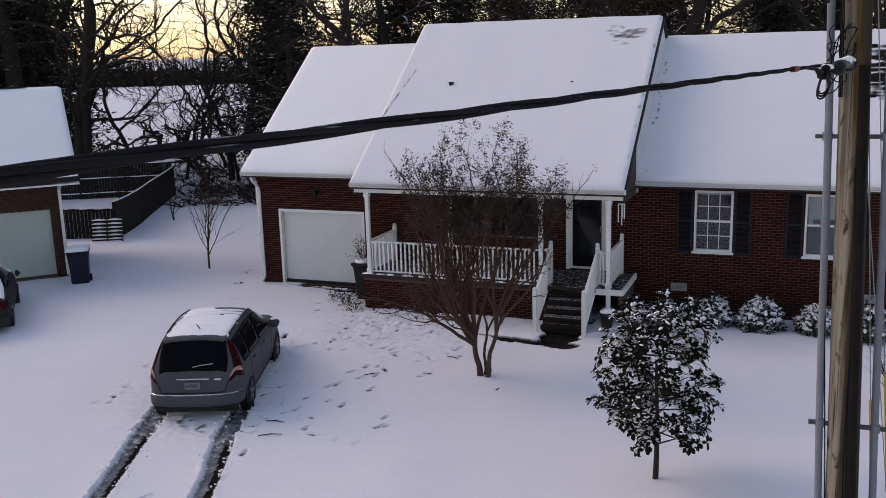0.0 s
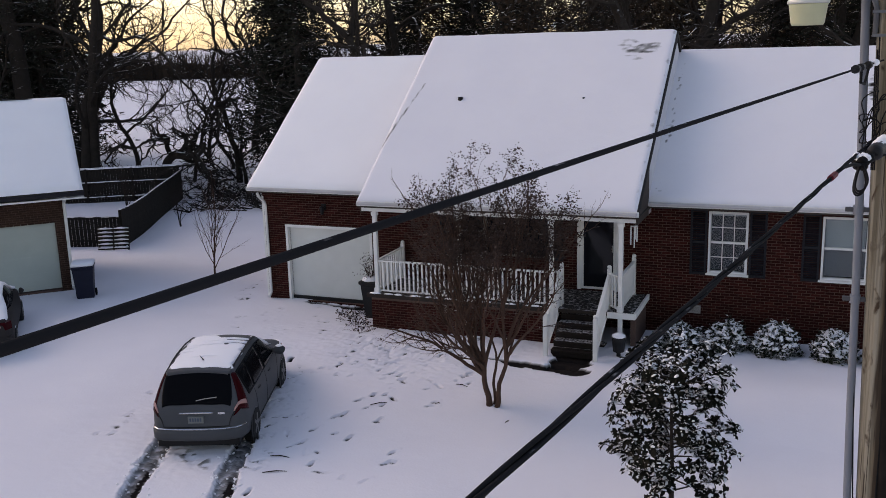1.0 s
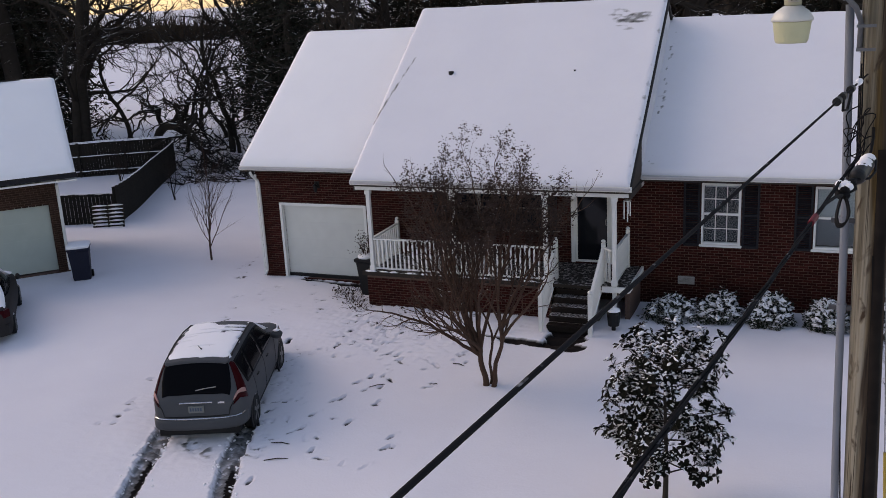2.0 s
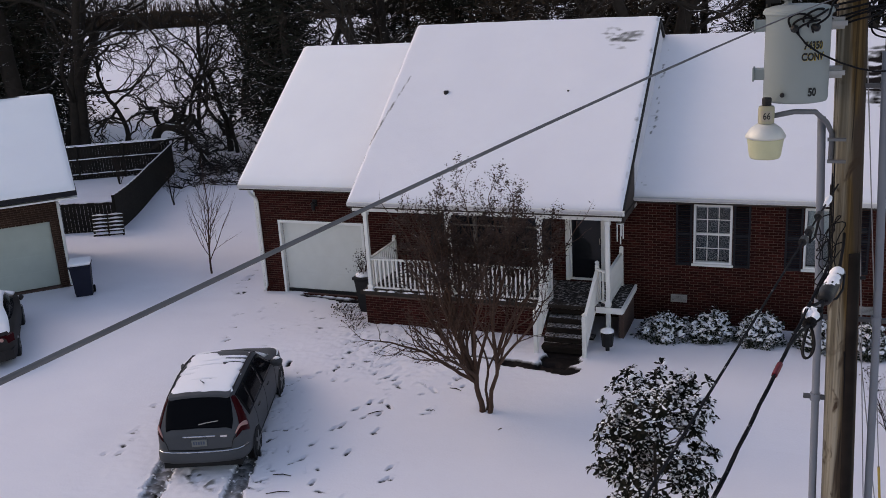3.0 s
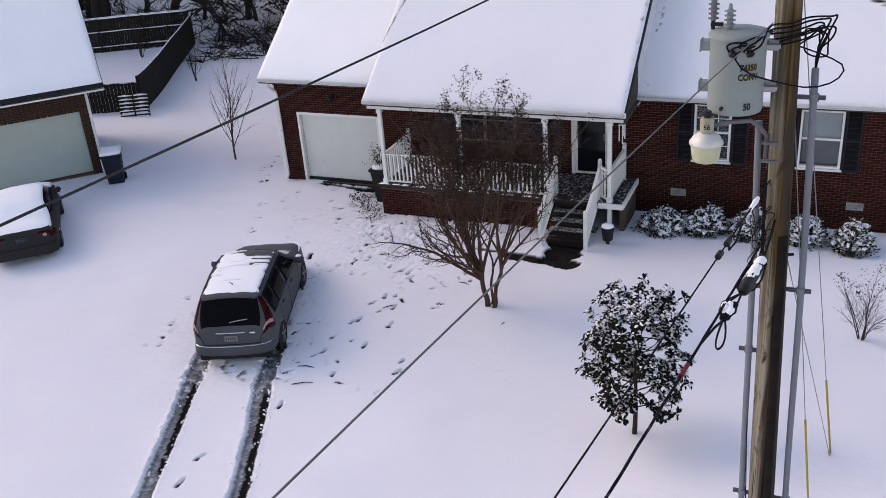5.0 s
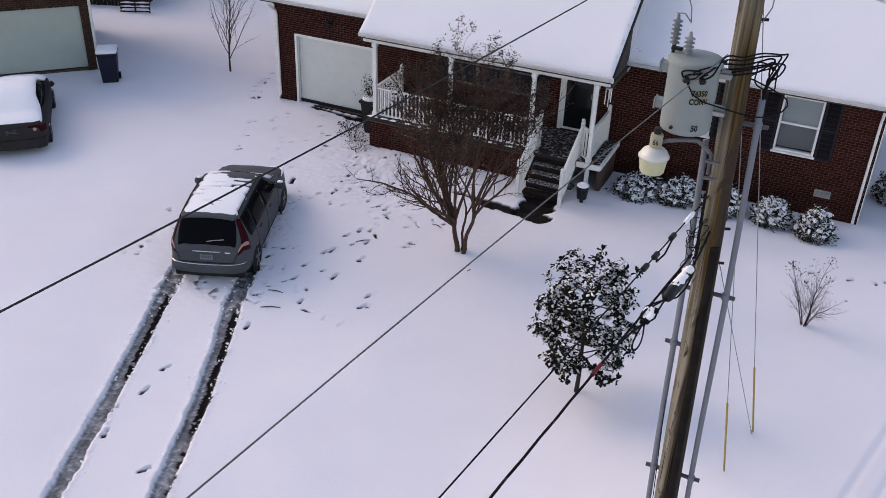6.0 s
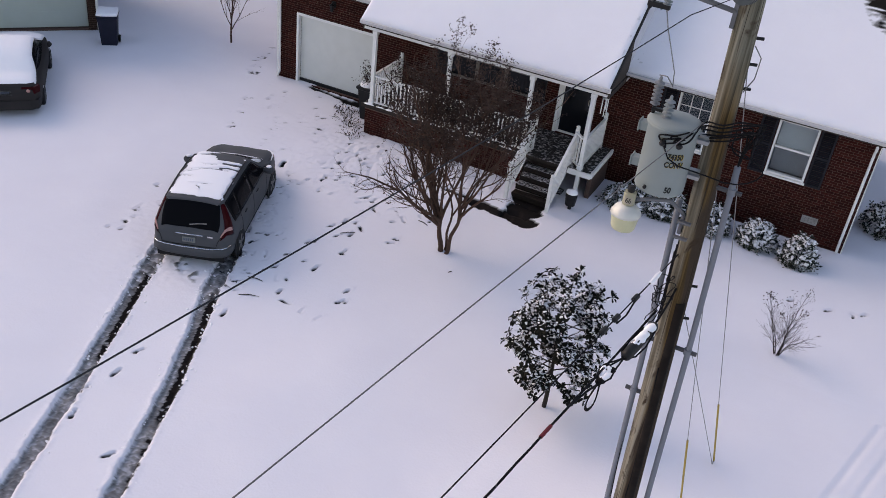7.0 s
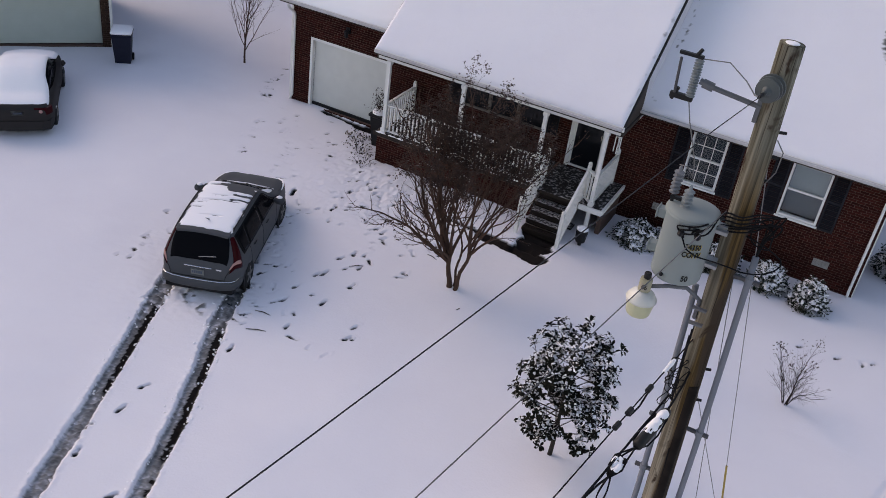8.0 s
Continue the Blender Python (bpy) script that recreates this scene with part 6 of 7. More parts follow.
def snowed_saloon():
    L, W = 4.5, 1.76
    c = thing("car", "dark grey saloon car under a thick blanket of snow", "car", pose(-20.15, 17.72, yard(-20.5, 17.8) - 0.07, 0, 0, 43))
    P = paint("dark_grey_car_paint", (0.032, 0.029, 0.029), 0.6, 0.0)
    plan = [(0, 0.78), (0.12, 0.9), (0.4, 0.98), (1.0, 1.0), (3.4, 1.0), (4.0, 0.94), (4.3, 0.82), (4.5, 0.55)]
    low = [(0, 0.36), (0.2, 0.26), (0.6, 0.2), (4.0, 0.2), (4.5, 0.3)]
    top = [(0, 0.9), (0.1, 1.0), (0.9, 1.04), (3.2, 1.0), (4.0, 0.88), (4.35, 0.76), (4.5, 0.6)]
    part("body", car_body(L, W, plan, low, top), P, c, "dark grey painted body", smooth=True)
    cabin = [(0.75, 0.7, 1.0, 0.66, 1.05), (1.2, 0.77, 1.0, 0.62, 1.32), (1.5, 0.79, 1.0, 0.6, 1.42), (2.0, 0.8, 1.0, 0.6, 1.45), (2.5, 0.79, 1.0, 0.59, 1.4), (3.05, 0.75, 1.0, 0.58, 1.12), (3.25, 0.72, 1.0, 0.6, 1.02)]
    part("cabin_glass", car_cabin(L, cabin), CARGLASS, c, smooth=True)
    # one snow blanket from the boot over the roof to the bonnet
    prof = [(0.06, 0.96), (0.2, 1.06), (0.7, 1.12), (1.2, 1.4), (1.5, 1.5), (2.0, 1.54), (2.5, 1.49), (3.0, 1.25), (3.3, 1.12), (3.9, 1.02), (4.3, 0.9), (4.42, 0.78)]
    half = [(0.06, 0.7), (0.3, 0.78), (0.9, 0.74), (1.3, 0.64), (2.0, 0.63), (2.6, 0.63), (3.2, 0.74), (3.9, 0.76), (4.42, 0.6)]
    rings = []
    for k in range(45):
        u = 0.06 + 4.36 * k / 44
        z, w = curve(prof, u), curve(half, u)
        ring = []
        for j in range(15):
            a = -1 + 2 * j / 14
            ring.append((w * a, u - L / 2, z - 0.09 * abs(a) ** 4 + 0.012 * noise.noise((a * 3, u * 3, 1.0))))
        ring += [(w * a, u - L / 2, z - 0.12) for a in (1, 0.5, 0, -0.5, -1)]
        rings.append(ring)
    part("snow_blanket", Geo().loft(rings[::-1]), SNOW, c, "thick smooth snow over roof, boot and bonnet", smooth=True)
    for s in (-1, 1):
        tl = part("tail_lamp", Geo().loft([[(s * 0.42, -L / 2 + 0.0, z), (s * 0.74, -L / 2 + 0.04, z), (s * 0.86, -L / 2 + 0.2, z), (s * 0.8, -L / 2 + 0.3, z), (s * 0.42, -L / 2 + 0.1, z)] for z in (0.76, 0.78, 0.92, 0.95)]), TAIL, c, "red wrap-round tail lamp")
        part("reverse_lamp", Geo().lathe([(0.01, -0.01), (0.05, 0.0), (0.03, 0.02)], 12, pose(s * 0.58, -L / 2 + 0.0, 0.86, 90, 0, 0)), REVERSE, tl)
        part("mirror", Geo().lathe([(0.02, -0.07), (0.08, -0.05), (0.09, 0.0), (0.02, 0.06)], 12, pose(s * 0.97, 2.95 - L / 2, 1.02, 0, 90, 0)), P, c, smooth=True)
        for u in (0.95, 3.6):
            wheel(c, s * 0.79, u - L / 2, 0.31)
    part("rear_bumper", Geo().loft([[(x, -L / 2 + d, z) for x, d in ((-0.84, 0.3), (-0.8, 0.06), (-0.6, -0.03), (0.6, -0.03), (0.8, 0.06), (0.84, 0.3), (0.5, 0.35), (-0.5, 0.35))] for z in (0.32, 0.36, 0.55, 0.58)]), P, c)
    pl = part("number_plate", Geo().box(-0.16, 0.16, -L / 2 - 0.0, -L / 2 + 0.03, 0.74, 0.88), PLATE, c, "pale number plate")
    for k in range(5):
        part("bar", Geo().box(-0.11 + 0.046 * k, -0.082 + 0.046 * k, -L / 2 - 0.004, -L / 2 - 0.001, 0.785, 0.84), PLATEINK, pl)
    return c


grey_wagon()
snowed_saloon()

# ---- bins, pots, fence, pallet ----
BINBLUE = material("dark_blue_plastic", (0.012, 0.014, 0.028), rough=0.6, vary=0.2)
wb = thing("wheelie_bin", "dark blue plastic wheelie bin with snow on its lid", "bin", pose(-20.72, 22.05, yard(-20.7, 22) - 0.04, 0, 0, 38))
part("body", Geo().loft([[(sx * w, sy * d + o, z) for sx, sy in ((-1, -1), (1, -1), (1, 1), (-1, 1))] for z, w, d, o in ((0.02, 0.24, 0.24, 0.02), (0.5, 0.27, 0.29, 0), (0.95, 0.3, 0.33, 0), (1.0, 0.32, 0.36, 0))]), BINBLUE, wb, bevel=0.02)
part("lid", Geo().loft([[(sx * w, sy * d, z) for sx, sy in ((-1, -1), (1, -1), (1, 1), (-1, 1))] for z, w, d in ((1.0, 0.33, 0.37), (1.04, 0.33, 0.37), (1.08, 0.27, 0.3))]), BINBLUE, wb, bevel=0.02)
part("lid_snow", Geo().loft([[(sx * w, sy * d, z) for sx, sy in ((-1, -1), (-0.4, -1.05), (0.4, -1.05), (1, -1), (1.03, 0), (1, 1), (0, 1.04), (-1, 1), (-1.03, 0))] for z, w, d in ((1.06, 0.3, 0.34), (1.1, 0.33, 0.37), (1.15, 0.3, 0.34), (1.17, 0.2, 0.24))]), SNOW, wb, "snow on the lid", smooth=True)
for s in (-1, 1):
    part("wheel", Geo().lathe([(0.05, -0.025), (0.12, -0.025), (0.12, 0.025), (0.05, 0.025)], 18, pose(s * 0.28, 0.26, 0.12, 0, 90, 0)), RUBBER, wb)
part("handle", Geo().tube([(-0.25, 0.38, 1.0), (-0.25, 0.44, 1.02), (0.25, 0.44, 1.02), (0.25, 0.38, 1.0)], 0.015, 8), BINBLUE, wb)

pt = thing("planter", "tall tapered black planter with a dry snowy plant by the garage", "planter", pose(-11.2, 22.45, yard(-11.2, 22.4) - 0.03))
part("pot", Geo().loft([[(sx * w, sy * w, z) for sx, sy in ((-1, -1), (1, -1), (1, 1), (-1, 1))] for z, w in ((0, 0.13), (0.95, 0.21), (0.99, 0.25), (1.06, 0.25))]), BLACK, pt, bevel=0.012)
part("snow_cap", Geo().lathe([(0.2, 1.05), (0.23, 1.07), (0.21, 1.12), (0.12, 1.16), (0.02, 1.17)], 16), SNOW, pt, "snow on the planter", smooth=True)
lg = thing("pathway_light", "small dark lantern post with a snow cap beside the steps", "lantern", pose(-4.2, 21.05, yard(-4.2, 21)))
part("post", Geo().lathe([(0.05, -0.05), (0.05, 0.1), (0.13, 0.12), (0.16, 0.4), (0.14, 0.46)], 12), BLACK, lg)
part("snow_cap", Geo().lathe([(0.13, 0.46), (0.16, 0.475), (0.15, 0.51), (0.08, 0.55), (0.02, 0.56)], 14), SNOW, lg, smooth=True)

FENCE = snowed(material("fence_boards", (0.017, 0.014, 0.0115), rough=0.9, vary=0.4, grain=9, island=0.3), 0.5, 3, 0.1)


def fence_run(a, b, height, rails, label):
    """Upright boards between a and b with posts, and the rails on the side that rails gives."""
    A, B = Vector((*a, 0)), Vector((*b, 0))
    d = (B - A).normalized()
    n = int((B - A).length / 0.15)
    f = thing("fence", label, "fence", group="garden fence")
    yaw = math.degrees(math.atan2(d.y, d.x))
    board = Geo().box(-0.07, 0.07, -0.012, 0.012, 0, height).mesh("board", FENCE)
    for k in range(n + 1):
        p = A.lerp(B, k / n)
        o = new("board", board)
        o.parent = f
        o.matrix_basis = pose(p.x, p.y, yard(p.x, p.y) - 0.08 + 0.015 * math.sin(k * 7.7), 0, 0, yaw)
    for k in range(0, n + 1, 16):
        p = A.lerp(B, k / n)
        part("post", Geo().box(-0.05, 0.05, min(0.014 * rails, 0.114 * rails), max(0.014 * rails, 0.114 * rails), 0, height + 0.02, pose(p.x, p.y, yard(p.x, p.y) - 0.1, 0, 0, yaw)), FENCE, f)
    for h in (0.25, height * 0.55, height - 0.15):
        side = Vector((-d.y, d.x, 0)) * rails * 0.035
        pts = [A.lerp(B, t) + side + Vector((0, 0, yard(*A.lerp(B, t).xy) + h)) for t in np.linspace(0, 1, 10)]
        part("rail", Geo().tube(pts, 0.04, 4), FENCE, f)
        part("rail_snow", Geo().tube([p + Vector((0, 0, 0.045)) for p in pts], 0.032, 6), SNOW, f, "line of snow on the rail", smooth=True)
    part("top_snow", Geo().tube([A.lerp(B, t) + Vector((0, 0, yard(*A.lerp(B, t).xy) - 0.05 + height)) for t in np.linspace(0, 1, 12)], 0.022, 6), SNOW, f, "thin snow along the top", smooth=True)


fence_run((-26.4, 30.4), (-32.0, 41.6), 1.6, 1, "dark weathered board fence along the side of the garden")
fence_run((-32.1, 41.5), (-41.0, 37.1), 1.9, 1, "dark board fence with snow lines on its rails")
fence_run((-26.5, 30.3), (-30.4, 28.3), 1.3, -1, "dark board fence beside the garage")
pa = thing("pallet", "wooden pallet with snow on its slats leaning on the fence", "pallet", pose(-26.0, 29.3, yard(-26, 29.3) - 0.02, -14, 0, 27) @ Matrix.Scale(0.76, 4))
for k in range(6):
    part("slat", Geo().box(-0.8, 0.8, 0.0, 0.025, 0.06 + 0.2 * k, 0.16 + 0.2 * k), DARKWOOD, pa)
    for x0, x1 in ((-0.78, -0.03), (0.04, 0.79)):
        part("slat_snow", Geo().tube([(x0, -0.01, 0.16 + 0.2 * k), ((x0 + x1) / 2, -0.02, 0.175 + 0.2 * k), (x1, -0.01, 0.16 + 0.2 * k)], [0.02, 0.055, 0.02], 6), SNOW, pa, smooth=True)
for x in (-0.75, 0, 0.75):
    part("bearer", Geo().box(x - 0.04, x + 0.04, 0.026, 0.12, 0.0, 1.25), DARKWOOD, pa)


STICK = material("dead_stick", (0.03, 0.024, 0.02), rough=0.9, vary=0.3)
for x, y, a, l in ((-6.88, 17.95, -15, 0.3), (-8.5, 13.18, 25, 0.42), (-8.75, 13.75, 8, 0.36), (-8.1, 16.45, 40, 0.34), (-5.4, 16.5, 60, 0.1), (-7.0, 16.9, 20, 0.1)):
    z = yard(x, y) + 0.012
    d = Vector((math.cos(radians(a)), math.sin(radians(a)), 0)) * l / 2
    m0 = Vector((x, y, z))
    solid("stick", Geo().tube([m0 - d, m0 + Vector((0.01, 0.02, 0.012)), m0 + d], [0.008, 0.011, 0.006], 6), STICK, "short dead stick lying on the snow", "stick", group="sticks on the snow")
# ---- plants ----
DARKBARK = snowed(material("dark_bark", (0.03, 0.024, 0.02), rough=0.95, vary=0.35, grain=9), 0.1, 4, 0.2)
MYRTLE = snowed(material("myrtle_bark", (0.07, 0.039, 0.028), rough=0.9, vary=0.3, grain=12), 0.05, 9, 0.2)
TWIG = snowed(material("myrtle_twigs", (0.07, 0.038, 0.028), rough=0.9, vary=0.3), 0.4, 9, 0.2)
DARKTWIG = material("dark_twigs", (0.028, 0.02, 0.017), rough=0.9, vary=0.3)
PODS = snowed(material("dry_seed_heads", (0.042, 0.026, 0.021), rough=0.95, vary=0.4, island=0.3), -0.08, 9, 0.25)
MAGLEAF = snowed(material("magnolia_leaf", (0.012, 0.012, 0.008), rough=0.5, vary=0.4, grain=3, island=0.5, bump=0, spec=0.06), 0.12, 14, 0.06)
BUSHLEAF = snowed(material("boxwood_leaf", (0.014, 0.018, 0.01), rough=0.6, vary=0.35, island=0.4, bump=0), 0.12, 3.5, 0.1)
NEEDLE = snowed(material("cedar_foliage", (0.021, 0.022, 0.016), rough=0.9, vary=0.4, grain=2, island=0.4, bump=0), 0.12, 2, 0.2)
DEADLEAF = snowed(material("brown_leaves", (0.045, 0.03, 0.02), rough=0.9, vary=0.4, grain=2, island=0.4, bump=0), 0.15, 2, 0.2)


def grow(g, p, d, r, length, level, rng, spec, tips, fat=1.0):
    """A limb that bends and forks. spec: one (children, spread, shorten, segments, wander, lift, start) a level."""
    n, spread, shorten, segs, wander, lift, start = spec[level]
    pts, rad = [p.copy()], [r]
    last = level == len(spec) - 1
    r_end = r * (0.25 if last else 0.5)
    for k in range(segs):
        d = (d + Vector((rng.gauss(0, wander), rng.gauss(0, wander), rng.gauss(0, wander) + lift))).normalized()
        p = p + d * length / segs
        pts.append(p.copy())
        rad.append(r + (r_end - r) * (k + 1) / segs)
    (g[min(level, 1)] if isinstance(g, tuple) else g).tube(pts, rad, 8 if level == 0 else 5 if level == 1 else 4 if level == 2 else 3, caps=False)
    if last:
        tips.append((p.copy(), d.copy()))
        return
    for k in range(n):
        t = start + (1 - start) * (k + rng.random()) / n
        i = min(segs - 1, int(t * segs))
        q = pts[i].lerp(pts[i + 1], t * segs - i)
        base = (pts[i + 1] - pts[i]).normalized()
        side = base.orthogonal().normalized()
        side.rotate(Matrix.Rotation(2.4 * k + rng.uniform(-0.6, 0.6), 3, base))
        a = radians(spread) * rng.uniform(0.7, 1.3)
        grow(g, q, (base * math.cos(a) + side * math.sin(a)).normalized(), rad[i] * rng.uniform(0.45, 0.62) * fat, length * shorten * rng.uniform(0.7, 1.15) * (1.1 - 0.35 * t), level + 1, rng, spec, tips, fat)
    grow(g, p, d, r_end, length * shorten * 0.9, level + 1, rng, spec, tips, fat)


def leaf_cloud(g, centres, size, per, spread, rng, droop=0.0, ratio=0.45):
    """Folded leaves of two quads each, scattered about the centres."""
    for c in centres:
        for _ in range(per):
            o = Vector((rng.gauss(0, spread), rng.gauss(0, spread), rng.gauss(0, spread)))
            d = Vector((rng.gauss(0, 1), rng.gauss(0, 1), rng.gauss(0.15 - droop, 0.7))).normalized()
            s = d.cross(Vector((rng.gauss(0, 0.5), rng.gauss(0, 0.5), 1))).normalized()
            n = s.cross(d)
            L = size * rng.uniform(0.7, 1.3)
            p = c + o
            w = L * ratio * 0.5
            g.add([p, p + d * L * 0.5 + s * w - n * w * 0.4, p + d * L - n * L * 0.12, p + d * L * 0.5 - s * w - n * w * 0.4, p + d * L * 0.5],
                  [(0, 1, 4), (1, 2, 4), (2, 3, 4), (3, 0, 4)])


def crape_myrtle():
    rng = random.Random(21)
    x, y = -5.93, 17.15
    t = thing("ornamental_tree", "bare many-stemmed ornamental tree with dry seed heads and snow", "tree", pose(x, y, yard(x, y) - 0.06))
    spec = [(6, 34, 0.5, 9, 0.1, 0.06, 0.25), (4, 34, 0.52, 6, 0.15, 0.08, 0.2), (3, 32, 0.5, 4, 0.18, 0.07, 0.15), (0, 0, 0, 3, 0.2, 0.05, 0)]
    tips = []
    # each stem: foot, top, radius, and its limbs as (bearing, rise in degrees, length)
    stems = [((-0.05, 0.0), (-0.2, 0.04, 0.95), 0.066, ((176, 38, 1.85), (150, 42, 1.85), (208, 42, 1.75), (190, 34, 1.6), (165, 46, 2.05), (225, 40, 1.6), (138, 46, 1.95), (250, 44, 1.6), (112, 50, 2.0), (172, 60, 2.5), (160, 66, 2.7), (195, 66, 2.6), (300, 60, 1.9), (80, 66, 2.5), (130, 62, 2.5))),
             ((0.1, -0.02), (0.34, 0.0, 1.3), 0.05, ((20, 58, 1.7), (340, 52, 1.4), (75, 62, 2.1), (265, 60, 1.6), (150, 76, 2.6), (100, 78, 2.7), (45, 68, 2.3))),
             ((0.02, 0.08), (0.02, 0.22, 1.1), 0.034, ((120, 64, 2.3), (60, 56, 2.2)))]
    sparse = [(5, 30, 0.5, 9, 0.1, 0.06, 0.35), (3, 34, 0.52, 6, 0.15, 0.08, 0.3), *spec[2:]]
    for (sx, sy), top, r, limbs in stems:
        g = Geo()
        foot, head = Vector((sx, sy, 0)), Vector(top)
        pts = [foot.lerp(head, k / 7) + Vector((0.035 * math.sin(k * 1.3 + sx * 9), 0.03 * math.sin(k * 1.7 + 1), 0)) * min(1, k / 2) for k in range(8)]
        g.tube(pts, [r * (1.15 if k == 0 else 1 - 0.045 * k) for k in range(8)], 10)
        for k, (bearing, rise, length) in enumerate(limbs):
            a, e = radians(bearing + rng.uniform(-8, 8)), radians(rise)
            grow(g, pts[7 - k % 3], Vector((math.cos(a) * math.cos(e), math.sin(a) * math.cos(e), math.sin(e))), r * rng.uniform(0.52, 0.66), length * rng.uniform(0.9, 1.04), 0, rng, sparse if rise > 47 else spec, tips, 1.08)
        part("stem", g, MYRTLE, t, "forked dark brown stem with its branches", smooth=True)
    g = Geo()
    for p, d in tips:
        if p.z > 2.95 and -1.4 < p.x < 1.5 and rng.random() < 0.9:
            leaf_cloud(g, [p + d * 0.06 * j for j in range(4)], 0.045, 5, 0.036, rng, ratio=0.8)
        elif rng.random() < 0.07:
            leaf_cloud(g, [p], 0.05, 3, 0.03, rng, ratio=0.8)
    part("seed_mass", g, PODS, t, "dry brown seed heads dusted with snow", kind="stuff")


def magnolia():
    rng = random.Random(5)
    x, y = -1.87, 13.42
    t = thing("magnolia_tree", "young evergreen magnolia with glossy dark leaves carrying snow", "tree", pose(x, y, yard(x, y) - 0.05) @ Matrix.Scale(0.93, 4))
    g = Geo()
    pts = [Vector((0.02 * math.sin(z * 2), 0.02 * math.cos(z * 3), z)) for z in np.linspace(0, 2.7, 12)]
    g.tube(pts, list(np.linspace(0.05, 0.012, 12)), 9)
    part("trunk", g, DARKBARK, t, smooth=True)
    g, leaves, snow = Geo(), Geo(), Geo()
    shape = [(0.6, 0.45), (0.8, 0.8), (1.1, 1.02), (1.5, 1.0), (2.0, 0.9), (2.5, 0.8), (2.9, 0.62)]

    def rosette(p, out):
        """A whorl of broad leaves at a twig's end."""
        ax = (out + Vector((rng.gauss(0, 0.3), rng.gauss(0, 0.3), 0.5))).normalized()
        s0 = ax.orthogonal().normalized()
        for j in range(rng.randint(7, 11)):
            r = s0.copy()
            r.rotate(Matrix.Rotation(j * 2.4 + rng.uniform(-0.4, 0.4), 3, ax))
            d = (r + ax * rng.uniform(-0.35, 0.75)).normalized()
            w = d.cross(ax).normalized()
            n = w.cross(d)
            L = rng.uniform(0.1, 0.15)
            h = L * rng.uniform(0.22, 0.29)
            leaves.add([p, p + d * L * 0.35 + w * h * 0.8 + n * h * 0.3, p + d * L * 0.72 + w * h + n * h * 0.25, p + d * L - n * L * 0.1, p + d * L * 0.72 - w * h + n * h * 0.25, p + d * L * 0.35 - w * h * 0.8 + n * h * 0.3, p + d * L * 0.55],
                       [(0, 1, 6), (1, 2, 6), (2, 3, 6), (3, 4, 6), (4, 5, 6), (5, 0, 6)])
        for _ in range(rng.choice((1, 2, 2, 3))):
            q = rng.uniform(0.022, 0.05)
            flat = Matrix.Diagonal((1.0, rng.uniform(0.45, 0.9), rng.uniform(0.5, 0.9), 1))
            snow.lathe([(q * 0.6, -0.008), (q, 0.0), (q * 0.75, q * 0.45), (q * 0.2, q * 0.65)], 6, Matrix.Translation(p + Vector((rng.gauss(0, 0.04), rng.gauss(0, 0.04), rng.uniform(0.0, 0.04)))) @ pose(0, 0, 0, rng.uniform(-40, 40), rng.uniform(-40, 40), rng.uniform(0, 360)) @ flat)

    for k in range(46):
        z = 0.78 + 2.05 * (k / 45)
        a = k * 2.4 + rng.uniform(-0.4, 0.4)
        reach = curve(shape, z) * rng.uniform(0.78, 1.08)
        e = Vector((reach * math.cos(a), reach * math.sin(a), min(z + rng.uniform(0.05, 0.35), 2.95)))
        s = Vector((0, 0, z - 0.12))
        mid = s.lerp(e, 0.55) + Vector((0, 0, -0.06))
        g.tube([s, mid, e], [0.016, 0.011, 0.006], 5)
        for j in range(9):
            f = rng.uniform(0.4, 1.0) ** 0.7
            p = s.lerp(mid, f / 0.55) if f < 0.55 else mid.lerp(e, (f - 0.55) / 0.45)
            q = p + Vector((rng.gauss(0, 0.09), rng.gauss(0, 0.09), rng.gauss(0.03, 0.08)))
            g.tube([p, q], [0.005, 0.003], 3)
            rosette(q, (q - p) * 3 + (e - s).normalized() * 0.4)
    for k in range(14):
        q = Vector((rng.gauss(0, 0.2), rng.gauss(0, 0.2), rng.uniform(2.65, 2.95)))
        g.tube([(0, 0, 2.4), q], [0.007, 0.003], 3)
        rosette(q, Vector((0, 0, 1)))
    part("branchwork", g, DARKBARK, t, kind="stuff")
    part("leaves", leaves, MAGLEAF, t, "glossy dark green leaves with snow", kind="stuff")
    part("snow_clumps", snow, SNOW, t, "small clumps of snow on the leaves", smooth=True, kind="stuff")


def twiggy_shrub(x, y, h, n, spreadx, label, seed, pods=False):
    rng = random.Random(seed)
    t = thing("shrub", label, "shrub", pose(x, y, yard(x, y) - 0.05))
    spec = [(7, 30, 0.5, 6, 0.08, 0.05, 0.2), (4, 30, 0.6, 4, 0.1, 0.06, 0.25), (3, 30, 0.6, 3, 0.12, 0.05, 0.3), (0, 0, 0, 2, 0.1, 0.05, 0)]
    tips = []
    for k in range(n):
        a = 2.4 * k
        g = Geo()
        tilt = spreadx * math.sqrt((k + 0.5) / n)
        grow(g, Vector((0.03 * math.cos(a), 0.03 * math.sin(a), 0)), Vector((tilt * math.cos(a), tilt * math.sin(a), 1)).normalized(), 0.014 * h / 2.2 + 0.002, h * 0.52 * rng.uniform(0.8, 1.1), 0, rng, spec, tips)
        part("stem", g, DARKTWIG, t)
    if pods:
        g = Geo()
        leaf_cloud(g, [p for p, d in tips if p.z > h * 0.72], 0.045, 2, 0.03, rng, ratio=0.7)
        part("dry_leaves", g, PODS, t, kind="stuff")


